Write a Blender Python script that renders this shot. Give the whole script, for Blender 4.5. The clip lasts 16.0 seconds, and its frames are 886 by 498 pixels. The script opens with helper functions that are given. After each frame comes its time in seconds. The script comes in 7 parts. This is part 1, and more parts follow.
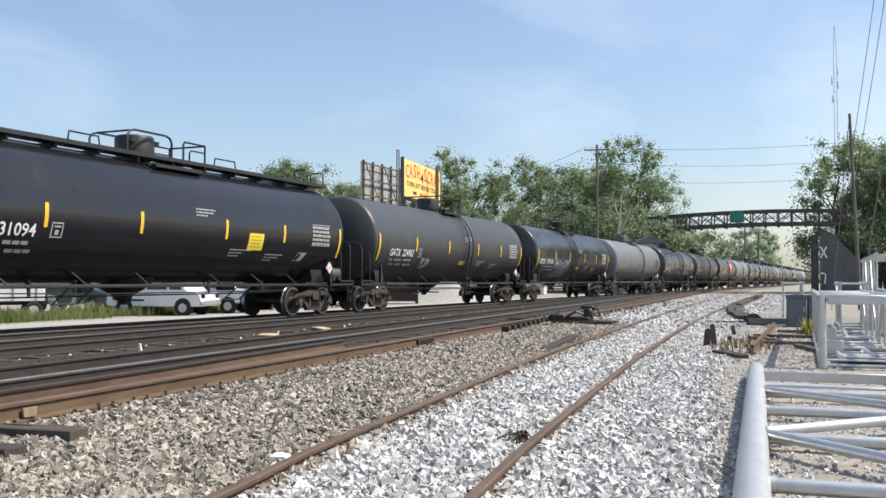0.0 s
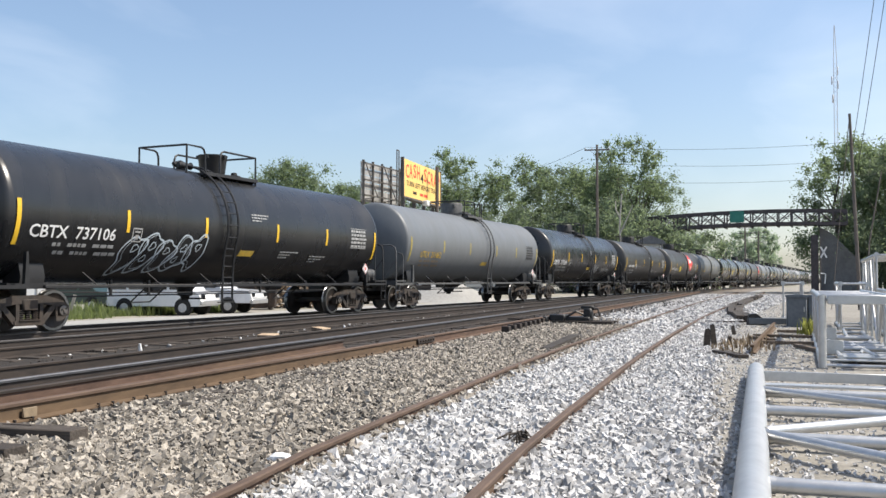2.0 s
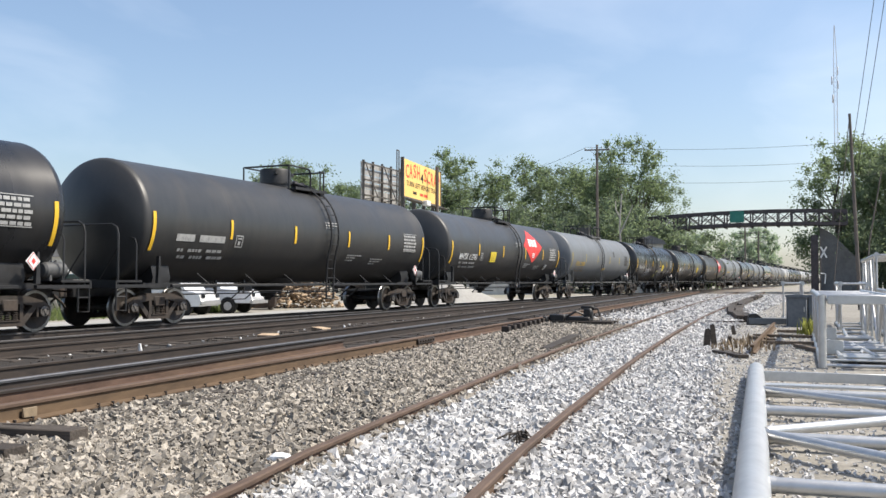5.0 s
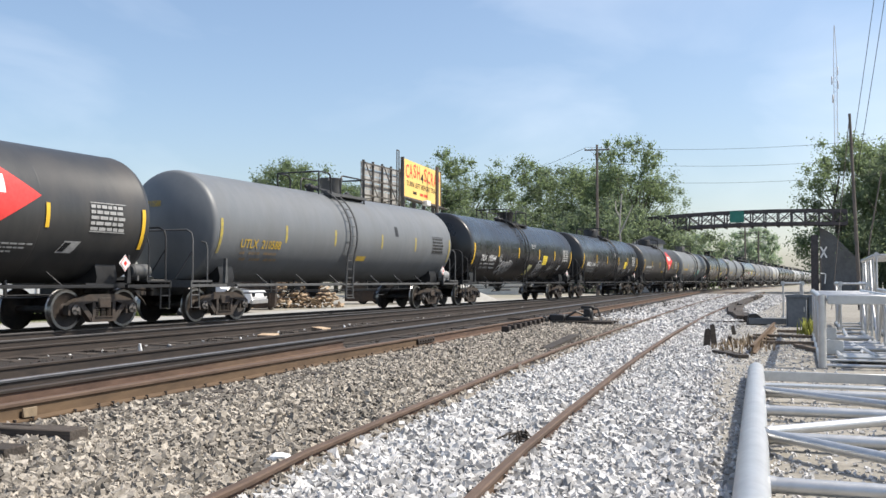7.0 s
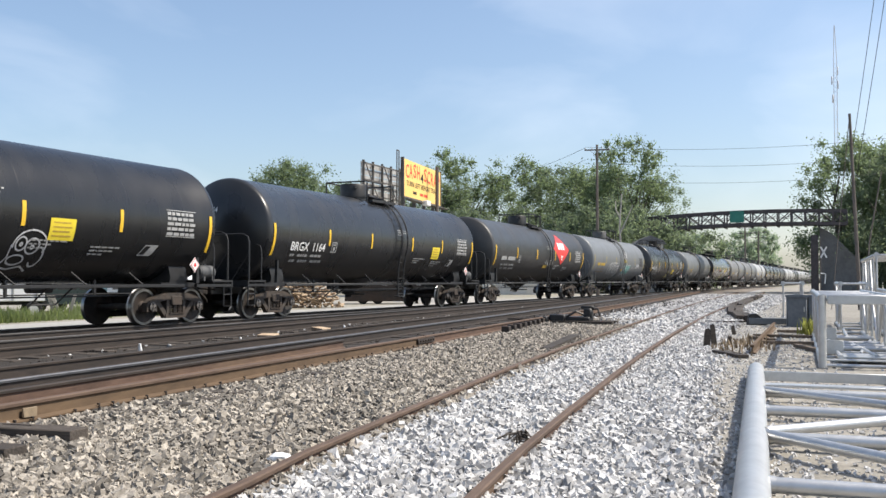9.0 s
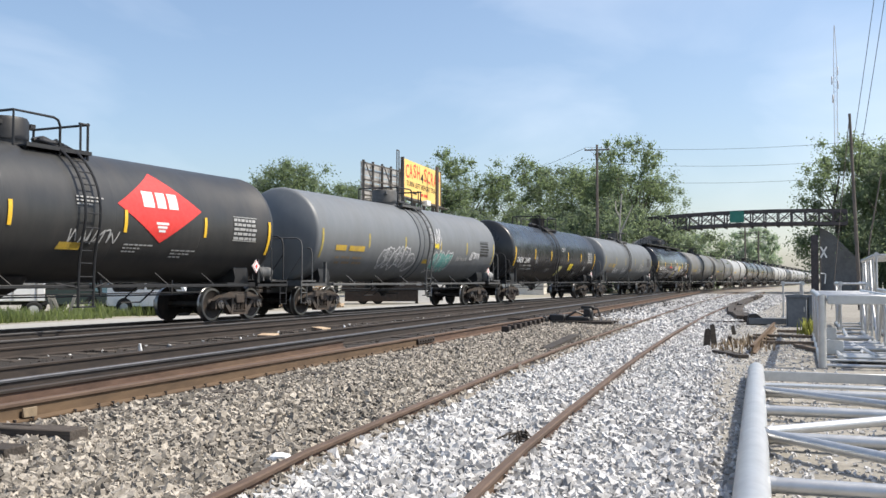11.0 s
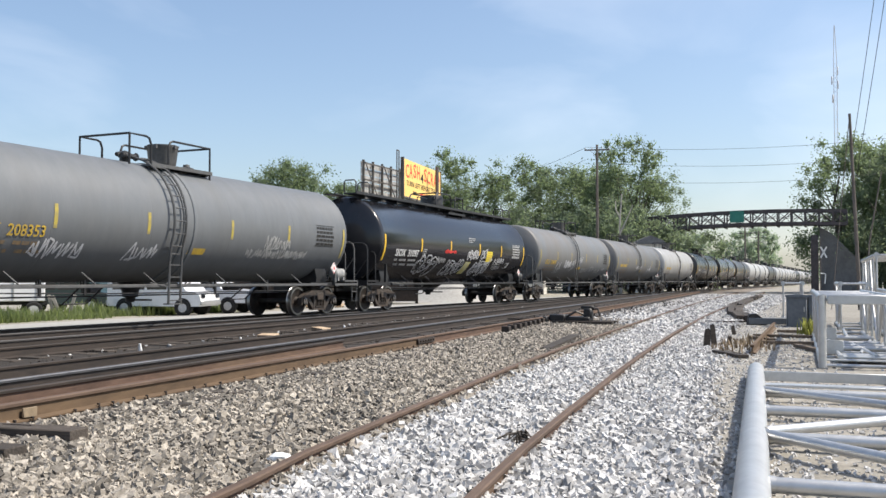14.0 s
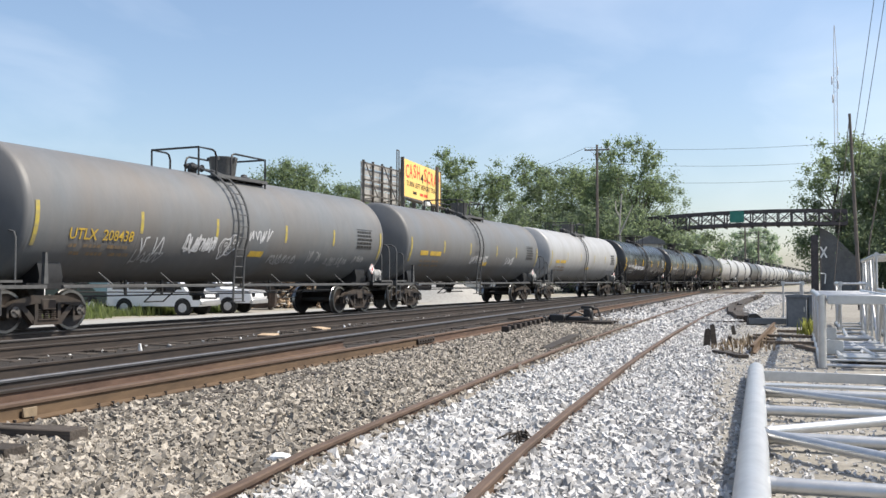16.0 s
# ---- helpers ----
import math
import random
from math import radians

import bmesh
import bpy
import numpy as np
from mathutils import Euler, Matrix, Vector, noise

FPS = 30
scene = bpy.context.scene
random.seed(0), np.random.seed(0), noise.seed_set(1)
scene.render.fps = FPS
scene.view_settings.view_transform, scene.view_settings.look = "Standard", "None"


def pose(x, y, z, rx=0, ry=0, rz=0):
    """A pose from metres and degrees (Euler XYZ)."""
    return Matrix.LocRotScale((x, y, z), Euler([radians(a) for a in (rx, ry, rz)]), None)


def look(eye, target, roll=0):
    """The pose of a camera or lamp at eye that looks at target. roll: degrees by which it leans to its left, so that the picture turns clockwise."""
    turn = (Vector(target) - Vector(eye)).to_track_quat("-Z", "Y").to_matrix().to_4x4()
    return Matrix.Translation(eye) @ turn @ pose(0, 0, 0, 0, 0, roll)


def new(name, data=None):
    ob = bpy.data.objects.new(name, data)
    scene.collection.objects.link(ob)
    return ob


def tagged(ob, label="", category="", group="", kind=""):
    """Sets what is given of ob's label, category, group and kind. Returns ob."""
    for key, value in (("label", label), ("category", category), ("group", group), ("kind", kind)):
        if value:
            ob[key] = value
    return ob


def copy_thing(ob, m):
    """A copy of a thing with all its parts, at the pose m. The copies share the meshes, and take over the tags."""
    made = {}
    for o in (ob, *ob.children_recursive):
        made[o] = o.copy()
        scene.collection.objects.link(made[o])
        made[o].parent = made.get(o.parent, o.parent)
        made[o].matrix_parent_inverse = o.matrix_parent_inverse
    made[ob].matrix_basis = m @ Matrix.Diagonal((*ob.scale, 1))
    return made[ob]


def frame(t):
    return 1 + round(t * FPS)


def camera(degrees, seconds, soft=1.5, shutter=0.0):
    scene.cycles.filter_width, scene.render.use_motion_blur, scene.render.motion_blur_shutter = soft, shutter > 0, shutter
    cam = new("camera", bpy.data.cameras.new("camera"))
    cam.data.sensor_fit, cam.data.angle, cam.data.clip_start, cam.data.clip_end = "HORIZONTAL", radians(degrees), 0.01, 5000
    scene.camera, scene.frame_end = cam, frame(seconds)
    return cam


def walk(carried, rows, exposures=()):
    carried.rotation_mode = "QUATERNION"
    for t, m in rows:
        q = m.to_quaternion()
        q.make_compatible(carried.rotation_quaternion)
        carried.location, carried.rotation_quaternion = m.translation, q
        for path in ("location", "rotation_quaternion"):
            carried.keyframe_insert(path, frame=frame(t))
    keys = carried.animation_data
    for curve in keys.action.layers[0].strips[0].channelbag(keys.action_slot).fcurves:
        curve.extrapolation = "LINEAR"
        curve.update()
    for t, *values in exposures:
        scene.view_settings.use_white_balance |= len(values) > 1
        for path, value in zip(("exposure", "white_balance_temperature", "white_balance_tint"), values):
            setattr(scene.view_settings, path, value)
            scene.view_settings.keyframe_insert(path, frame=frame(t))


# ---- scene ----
# Levels: z = 0 is the top of the siding's rails; +Y runs along the tracks, away from the camera.
EYE = (0.0, 0.0, 1.295)
YAW, PITCH = 24.024, 1.938
VIEW = pose(EYE[0], EYE[1], EYE[2], 90 + PITCH, 0, YAW)
cam = camera(51.10, 16.0, soft=1.5)
walk(cam, [(0.0, VIEW), (16.0, VIEW)], exposures=[(0.0, 0.5), (16.0, 0.5)])

# ---- light ----
SUN = Vector((0.60, 0.26, 0.84)).normalized()
sun_data = bpy.data.lights.new("sun", "SUN")
sun_data.energy, sun_data.angle, sun_data.color = 4.1, radians(0.6), (1.0, 0.93, 0.82)
sun = new("sun", sun_data)
sun.matrix_basis = look((0, 0, 60), Vector((0, 0, 60)) - SUN)

world = bpy.data.worlds.new("sky")
scene.world = world
world.use_nodes = True
wn, wl = world.node_tree.nodes, world.node_tree.links
sky = wn.new("ShaderNodeTexSky")
sky.sky_type, sky.sun_disc = "NISHITA", False
sky.sun_elevation = math.asin(SUN.z)
sky.sun_rotation = math.atan2(SUN.x, SUN.y)
sky.air_density, sky.dust_density, sky.ozone_density = 1.0, 1.5, 1.1
co = wn.new("ShaderNodeTexCoord")
mp = wn.new("ShaderNodeMapping")
mp.inputs["Scale"].default_value = (1.1, 1.1, 3.4)
mp.inputs["Rotation"].default_value = (0.25, 0.3, 0.5)
wisps = wn.new("ShaderNodeTexNoise")
wisps.inputs["Scale"].default_value, wisps.inputs["Detail"].default_value = 2.1, 7
wisps.inputs["Roughness"].default_value, wisps.inputs["Distortion"].default_value = 0.5, 0.5
wramp = wn.new("ShaderNodeValToRGB")
wramp.color_ramp.elements[0].position, wramp.color_ramp.elements[1].position = 0.46, 0.85
wmix = wn.new("ShaderNodeMix")
wmix.data_type = "RGBA"
wmul = wn.new("ShaderNodeMath")
wmul.operation = "MULTIPLY"
wmul.inputs[1].default_value = 0.36
wmix.inputs["B"].default_value = (7.5, 7.8, 8.3, 1)
wl.new(co.outputs["Generated"], mp.inputs["Vector"])
wl.new(mp.outputs["Vector"], wisps.inputs["Vector"])
wl.new(wisps.outputs["Fac"], wramp.inputs["Fac"])
wl.new(wramp.outputs["Color"], wmul.inputs[0])
wl.new(wmul.outputs["Value"], wmix.inputs["Factor"])
# bluish summer haze low over the horizon
sep = wn.new("ShaderNodeSeparateXYZ")
low = wn.new("ShaderNodeMapRange")
low.inputs["From Min"].default_value, low.inputs["From Max"].default_value = 0.0, 0.28
low.inputs["To Min"].default_value, low.inputs["To Max"].default_value = 1.0, 0.0
tint = wn.new("ShaderNodeMix")
tint.data_type, tint.blend_type = "RGBA", "MULTIPLY"
tint.inputs["B"].default_value = (0.90, 0.90, 0.93, 1)
wl.new(co.outputs["Generated"], sep.inputs["Vector"])
wl.new(sep.outputs["Z"], low.inputs["Value"])
wl.new(low.outputs["Result"], tint.inputs["Factor"])
wl.new(sky.outputs["Color"], tint.inputs["A"])
wl.new(tint.outputs["Result"], wmix.inputs["A"])
wl.new(wmix.outputs["Result"], wn["Background"].inputs["Color"])
wn["Background"].inputs["Strength"].default_value = 0.129


# ---- materials ----
def mat(name, dark, light, rough=0.7, metal=0.0, grain=12.0, stain=1.2, bump=0.15, stretch=(1, 1, 1), stain_col=None,
        stain_amt=0.35, vary=0.0, island=0.0, spec=0.5, per="OBJECT", coat=0.0):
    """A painted, mineral or metal surface: two-colour grain, large stains, relief, and variation from piece to piece."""
    m = bpy.data.materials.new(name)
    m.use_nodes = True
    n, l = m.node_tree.nodes, m.node_tree.links
    b = n["Principled BSDF"]
    tc = n.new("ShaderNodeTexCoord")
    mpp = n.new("ShaderNodeMapping")
    mpp.inputs["Scale"].default_value = stretch
    l.new(tc.outputs["Object"], mpp.inputs["Vector"])
    g = n.new("ShaderNodeTexNoise")
    g.inputs["Scale"].default_value, g.inputs["Detail"].default_value, g.inputs["Roughness"].default_value = grain, 5, 0.65
    l.new(mpp.outputs["Vector"], g.inputs["Vector"])
    r = n.new("ShaderNodeValToRGB")
    r.color_ramp.elements[0].position, r.color_ramp.elements[1].position = 0.3, 0.7
    r.color_ramp.elements[0].color, r.color_ramp.elements[1].color = (*dark, 1), (*light, 1)
    l.new(g.outputs["Fac"], r.inputs["Fac"])
    s = n.new("ShaderNodeTexNoise")
    s.inputs["Scale"].default_value, s.inputs["Detail"].default_value = stain, 6
    l.new(mpp.outputs["Vector"], s.inputs["Vector"])
    sr = n.new("ShaderNodeValToRGB")
    sr.color_ramp.elements[0].position, sr.color_ramp.elements[1].position = 0.45, 0.75
    l.new(s.outputs["Fac"], sr.inputs["Fac"])
    sm = n.new("ShaderNodeMath")
    sm.operation = "MULTIPLY"
    sm.inputs[1].default_value = stain_amt
    l.new(sr.outputs["Color"], sm.inputs[0])
    mx = n.new("ShaderNodeMix")
    mx.data_type = "RGBA"
    sc = stain_col or tuple(c * 0.55 for c in dark)
    mx.inputs["B"].default_value = (*sc, 1)
    l.new(sm.outputs["Value"], mx.inputs["Factor"])
    l.new(r.outputs["Color"], mx.inputs["A"])
    out = mx.outputs["Result"]
    for amount, kind in ((vary, "o"), (island, "i")):
        if amount:
            src = n.new("ShaderNodeObjectInfo" if kind == "o" else "ShaderNodeNewGeometry")
            rng = n.new("ShaderNodeMapRange")
            rng.inputs["To Min"].default_value, rng.inputs["To Max"].default_value = 1 - amount, 1 + amount
            l.new(src.outputs["Random" if kind == "o" else "Random Per Island"], rng.inputs["Value"])
            hs = n.new("ShaderNodeHueSaturation")
            l.new(rng.outputs["Result"], hs.inputs["Value"])
            l.new(out, hs.inputs["Color"])
            out = hs.outputs["Color"]
    l.new(out, b.inputs["Base Color"])
    rr = n.new("ShaderNodeMapRange")
    rr.inputs["To Min"].default_value, rr.inputs["To Max"].default_value = max(0.03, rough - 0.1), min(1, rough + 0.12)
    l.new(s.outputs["Fac"], rr.inputs["Value"])
    l.new(rr.outputs["Result"], b.inputs["Roughness"])
    b.inputs["Metallic"].default_value = metal
    b.inputs["Specular IOR Level"].default_value = spec
    b.inputs["Coat Weight"].default_value = coat
    if bump:
        bp = n.new("ShaderNodeBump")
        bp.inputs["Strength"].default_value, bp.inputs["Distance"].default_value = bump, 0.02
        l.new(g.outputs["Fac"], bp.inputs["Height"])
        l.new(bp.outputs["Normal"], b.inputs["Normal"])
    return m


def leaf_mat(name, dark, light):
    m = mat(name, dark, light, 0.55, grain=0.8, stain=0.15, bump=0, island=0.22, stain_amt=0.2)
    n, l = m.node_tree.nodes, m.node_tree.links
    b, o = n["Principled BSDF"], n["Material Output"]
    tr = n.new("ShaderNodeBsdfTranslucent")
    tr.inputs["Color"].default_value = (light[0] * 1.3, light[1] * 1.4, light[2] * 0.95, 1)
    ms = n.new("ShaderNodeMixShader")
    ms.inputs["Fac"].default_value = 0.68
    l.new(b.outputs["BSDF"], ms.inputs[1])
    l.new(tr.outputs["BSDF"], ms.inputs[2])
    l.new(ms.outputs["Shader"], o.inputs["Surface"])
    return m


STREAK = (0.9, 1.5, 0.55)
M_GLOSS = mat("glossy_black_tank_paint", (0.014, 0.015, 0.019), (0.020, 0.021, 0.026), 0.18, grain=3, stain=0.8, bump=0.0, stretch=STREAK, stain_col=(0.03, 0.028, 0.026), stain_amt=0.3, vary=0.2)
M_BLACK = mat("black_tank_paint", (0.013, 0.014, 0.015), (0.020, 0.021, 0.023), 0.27, grain=3, stain=0.8, bump=0.02, stretch=STREAK, stain_col=(0.05, 0.045, 0.04), stain_amt=0.3, vary=0.2)
M_CHAR = mat("charcoal_tank_paint", (0.028, 0.029, 0.030), (0.042, 0.042, 0.041), 0.40, grain=3, stain=0.8, bump=0.02, stretch=STREAK, stain_col=(0.075, 0.065, 0.055), stain_amt=0.35, vary=0.2)
M_GREY = mat("grey_tank_paint", (0.124, 0.133, 0.141), (0.150, 0.158, 0.164), 0.48, grain=2.5, stain=0.7, bump=0.02, stretch=STREAK, stain_col=(0.112, 0.113, 0.112), stain_amt=0.5, vary=0.1)
M_RUSTGREY = mat("rust_stained_grey_tank_paint", (0.122, 0.130, 0.136), (0.150, 0.156, 0.160), 0.5, grain=2.5, stain=0.42, bump=0.02, stretch=STREAK, stain_col=(0.16, 0.115, 0.075), stain_amt=0.38, vary=0.05)
M_LIGHT = mat("light_grey_tank_paint", (0.32, 0.322, 0.325), (0.38, 0.38, 0.375), 0.45, grain=2.5, stain=0.7, bump=0.02, stretch=STREAK, stain_col=(0.2, 0.18, 0.15), stain_amt=0.5, vary=0.1)
M_PALEYELLOW = mat("faded_yellow_panel", (0.40, 0.36, 0.10), (0.55, 0.50, 0.20), 0.55, grain=9, stain=3, bump=0, stain_col=(0.5, 0.5, 0.42), stain_amt=0.6)
M_PALEBLUE = mat("pale_blue_spray_paint", (0.40, 0.47, 0.52), (0.58, 0.64, 0.68), 0.6, grain=14, bump=0, stain=8, stain_amt=0.4)
M_IRON = mat("bogie_iron", (0.023, 0.019, 0.016), (0.052, 0.042, 0.035), 0.75, grain=9, stain=3, bump=0.25, stain_col=(0.085, 0.055, 0.036), stain_amt=0.4, vary=0.25)
M_WHEEL = mat("wheel_steel", (0.013, 0.011, 0.010), (0.032, 0.026, 0.022), 0.7, 0.0, grain=10, stain=4, bump=0.1, stain_col=(0.12, 0.08, 0.055))
M_TREAD = mat("polished_tread", (0.2, 0.2, 0.2), (0.32, 0.32, 0.32), 0.3, 0.9, grain=30, bump=0.02)
M_BLACKPART = mat("black_fittings", (0.012, 0.012, 0.013), (0.025, 0.024, 0.024), 0.5, grain=8, bump=0.05)
M_GREYPART = mat("grey_fittings", (0.06, 0.062, 0.064), (0.11, 0.11, 0.108), 0.55, grain=8, bump=0.05, stain_col=(0.06, 0.05, 0.04))
M_CAP = mat("bearing_cap", (0.09, 0.082, 0.075), (0.19, 0.175, 0.16), 0.55, 0.2, grain=15)
M_YELLOW = mat("yellow_reflective_tape", (0.72, 0.42, 0.02), (0.85, 0.55, 0.05), 0.45, grain=20, stain=5, bump=0, stain_amt=0.2)
M_YELLOWPANEL = mat("yellow_panel_paint", (0.75, 0.58, 0.03), (0.85, 0.68, 0.06), 0.5, grain=20, stain=5, bump=0, stain_amt=0.15)
M_OLDYELLOW = mat("worn_yellow_lettering", (0.45, 0.29, 0.03), (0.62, 0.42, 0.06), 0.6, grain=25, stain=7, bump=0, stain_col=(0.2, 0.17, 0.1), stain_amt=0.7)
M_RUSTYTEXT = mat("faded_orange_lettering", (0.19, 0.14, 0.09), (0.30, 0.20, 0.10), 0.6, grain=25, stain=7, bump=0, stain_col=(0.14, 0.14, 0.135), stain_amt=0.9)
M_WHITE = mat("white_lettering", (0.70, 0.70, 0.69), (0.82, 0.82, 0.80), 0.5, grain=25, bump=0, stain=6, stain_amt=0.2)
M_DULLWHITE = mat("faded_white_lettering", (0.30, 0.30, 0.29), (0.45, 0.45, 0.44), 0.6, grain=25, bump=0, stain=9, stain_amt=0.6)
M_TAG = mat("white_spray_paint", (0.48, 0.48, 0.49), (0.68, 0.68, 0.68), 0.6, grain=14, bump=0, stain=8, stain_amt=0.5)
M_TEAL = mat("teal_spray_paint", (0.10, 0.30, 0.27), (0.17, 0.42, 0.37), 0.6, grain=14, bump=0)
M_RED = mat("red_panel", (0.62, 0.035, 0.03), (0.75, 0.06, 0.05), 0.45, grain=10, bump=0, stain_amt=0.15)
M_BALLAST_L = mat("pale_crushed_stone", (0.335, 0.327, 0.317), (0.61, 0.597, 0.582), 0.85, grain=18, stain=40, bump=0.4, island=0.48, stain_amt=0.3)
M_BALLAST_B = mat("tan_crushed_stone", (0.175, 0.152, 0.122), (0.40, 0.360, 0.305), 0.88, grain=18, stain=40, bump=0.4, island=0.6, stain_amt=0.35)
M_BED_L = mat("pale_ballast_bed", (0.17, 0.165, 0.16), (0.46, 0.45, 0.435), 0.9, grain=22, stain=1.0, bump=1.0, stain_amt=0.35)
M_BED_B = mat("tan_ballast_bed", (0.10, 0.085, 0.07), (0.32, 0.275, 0.23), 0.9, grain=22, stain=1.0, bump=1.0, stain_amt=0.4)
M_BED_D = mat("oily_track_bed", (0.016, 0.013, 0.010), (0.044, 0.035, 0.028), 0.85, grain=18, stain=1.5, bump=0.8, stain_amt=0.4)
M_GROUND = mat("dusty_earth", (0.24, 0.22, 0.18), (0.38, 0.35, 0.30), 0.95, grain=3, stain=0.08, bump=0.4, stain_col=(0.16, 0.17, 0.09), stain_amt=0.6)
M_DIRT = mat("pale_yard_dirt", (0.20, 0.182, 0.150), (0.37, 0.345, 0.30), 0.95, grain=9, stain=0.9, bump=0.6, stain_amt=0.3)
M_ROAD = mat("bleached_gravel_road", (0.29, 0.28, 0.26), (0.42, 0.41, 0.38), 0.95, grain=6, stain=0.3, bump=0.3, stain_amt=0.2)
M_RUST = mat("rusty_rail_steel", (0.066, 0.038, 0.026), (0.125, 0.076, 0.053), 0.85, grain=9, stain=1.2, bump=0.2, stretch=(1, 0.25, 1), stain_col=(0.17, 0.12, 0.07), stain_amt=0.5)
M_DARKRAIL = mat("dark_oiled_rail_steel", (0.021, 0.016, 0.013), (0.048, 0.035, 0.027), 0.7, grain=9, stain=1.2, bump=0.15, stretch=(1, 0.25, 1))
M_SHINE = mat("polished_rail_head", (0.15, 0.15, 0.155), (0.25, 0.25, 0.26), 0.5, 0.9, grain=30, stain=2, bump=0.02, stretch=(1, 0.1, 1))
M_RUSTHEAD = mat("rusted_rail_head", (0.082, 0.052, 0.036), (0.14, 0.092, 0.064), 0.75, 0.0, grain=14, bump=0.1, stretch=(1, 0.2, 1))
M_TIE = mat("creosoted_timber", (0.030, 0.024, 0.019), (0.085, 0.069, 0.056), 0.85, grain=14, stain=3, bump=0.5, stretch=(0.3, 3, 3), vary=0.3)
M_OLDWOOD = mat("weathered_timber", (0.085, 0.066, 0.05), (0.19, 0.15, 0.115), 0.9, grain=10, stain=3, bump=0.5, stretch=(3, 3, 0.4), vary=0.25)
M_POLE = mat("utility_pole_timber", (0.09, 0.075, 0.065), (0.19, 0.165, 0.145), 0.85, grain=8, stain=2, bump=0.4, stretch=(4, 4, 0.3))
M_ALU = mat("bare_aluminium", (0.47, 0.475, 0.475), (0.62, 0.62, 0.615), 0.40, 0.7, grain=6, stain=2.5, bump=0.03, stain_col=(0.5, 0.5, 0.5), stain_amt=0.5)
M_STEELBOX = mat("grey_painted_cabinet", (0.10, 0.115, 0.13), (0.15, 0.165, 0.18), 0.6, grain=8, bump=0.05)
M_BRIDGE = mat("dark_weathering_steel", (0.050, 0.044, 0.046), (0.082, 0.072, 0.074), 0.75, grain=5, bump=0.1)
M_GREENSIGN = mat("green_sign", (0.02, 0.17, 0.13), (0.035, 0.22, 0.17), 0.5, grain=5, bump=0)
M_BILL = mat("yellow_billboard_vinyl", (0.86, 0.56, 0.16), (0.93, 0.64, 0.22), 0.5, grain=0.8, stain=0.4, bump=0, stain_col=(0.9, 0.5, 0.15), stain_amt=0.5)
M_BILLRED = mat("red_billboard_ink", (0.70, 0.05, 0.03), (0.8, 0.09, 0.05), 0.5, grain=4, bump=0)
M_INK = mat("black_ink", (0.015, 0.013, 0.012), (0.03, 0.028, 0.025), 0.5, grain=4, bump=0)
M_FRAME = mat("billboard_back_steel", (0.07, 0.065, 0.06), (0.14, 0.13, 0.12), 0.8, grain=6, bump=0.1)
M_WHITEPAINT = mat("white_vehicle_paint", (0.72, 0.73, 0.74), (0.80, 0.80, 0.80), 0.25, grain=3, stain=1, bump=0, stain_amt=0.1, coat=0.5)
M_SILVER = mat("silver_vehicle_paint", (0.40, 0.41, 0.42), (0.5, 0.5, 0.5), 0.3, 0.5, grain=6, bump=0)
M_HUB = mat("pale_wheel_hub", (0.42, 0.42, 0.42), (0.6, 0.6, 0.59), 0.45, grain=6, bump=0)
M_TYRE = mat("tyre_rubber", (0.012, 0.012, 0.012), (0.03, 0.029, 0.028), 0.85, grain=12, bump=0.1)
M_GLASS = mat("dark_vehicle_glass", (0.012, 0.015, 0.018), (0.02, 0.024, 0.028), 0.06, grain=3, bump=0, spec=0.8)
M_LOG = mat("split_firewood", (0.20, 0.13, 0.08), (0.50, 0.39, 0.27), 0.9, grain=6, stain=3, bump=0.3, island=0.5)
M_BARK = mat("bark", (0.07, 0.058, 0.045), (0.16, 0.135, 0.11), 0.9, grain=6, stain=1.5, bump=0.6, stretch=(3, 3, 0.6))
M_LEAF = leaf_mat("foliage", (0.130, 0.165, 0.115), (0.190, 0.228, 0.162))
M_LEAF2 = leaf_mat("dull_foliage", (0.135, 0.168, 0.132), (0.190, 0.225, 0.178))
M_GRASS = leaf_mat("weedy_grass", (0.10, 0.125, 0.055), (0.215, 0.245, 0.12))
M_DARKGREEN = mat("dark_green_vehicle_paint", (0.012, 0.035, 0.030), (0.02, 0.05, 0.042), 0.3, grain=4, stain=1, bump=0, coat=0.4)
M_BIN = mat("dark_rusty_container_steel", (0.022, 0.017, 0.014), (0.05, 0.038, 0.03), 0.8, grain=5, stain=1.2, bump=0.2, stain_col=(0.09, 0.05, 0.03))
M_WALL = mat("pale_building_cladding", (0.55, 0.53, 0.48), (0.68, 0.66, 0.60), 0.8, grain=3, bump=0.1)
M_ROOF = mat("roof_sheet", (0.12, 0.12, 0.12), (0.2, 0.2, 0.2), 0.7, grain=4, bump=0.1)
M_MAST = mat("galvanised_mast", (0.6, 0.61, 0.63), (0.74, 0.74, 0.75), 0.6, 0.3, grain=3, bump=0)
M_WIRE = mat("black_cable", (0.02, 0.02, 0.022), (0.035, 0.035, 0.035), 0.7, grain=5, bump=0)
M_WHITESIGN = mat("white_sign_face", (0.75, 0.75, 0.74), (0.82, 0.82, 0.8), 0.5, grain=5, bump=0)
M_DRY = mat("dry_straw", (0.17, 0.125, 0.08), (0.34, 0.26, 0.17), 0.9, grain=10, bump=0)
M_OCHRE = mat("ochre_rusted_rail_steel", (0.070, 0.044, 0.025), (0.130, 0.084, 0.048), 0.85, grain=9, stain=1.2, bump=0.2, stretch=(1, 0.25, 1), stain_col=(0.18, 0.118, 0.066), stain_amt=0.5)
M_WEED = leaf_mat("yellowing_weed", (0.11, 0.115, 0.04), (0.23, 0.225, 0.085))
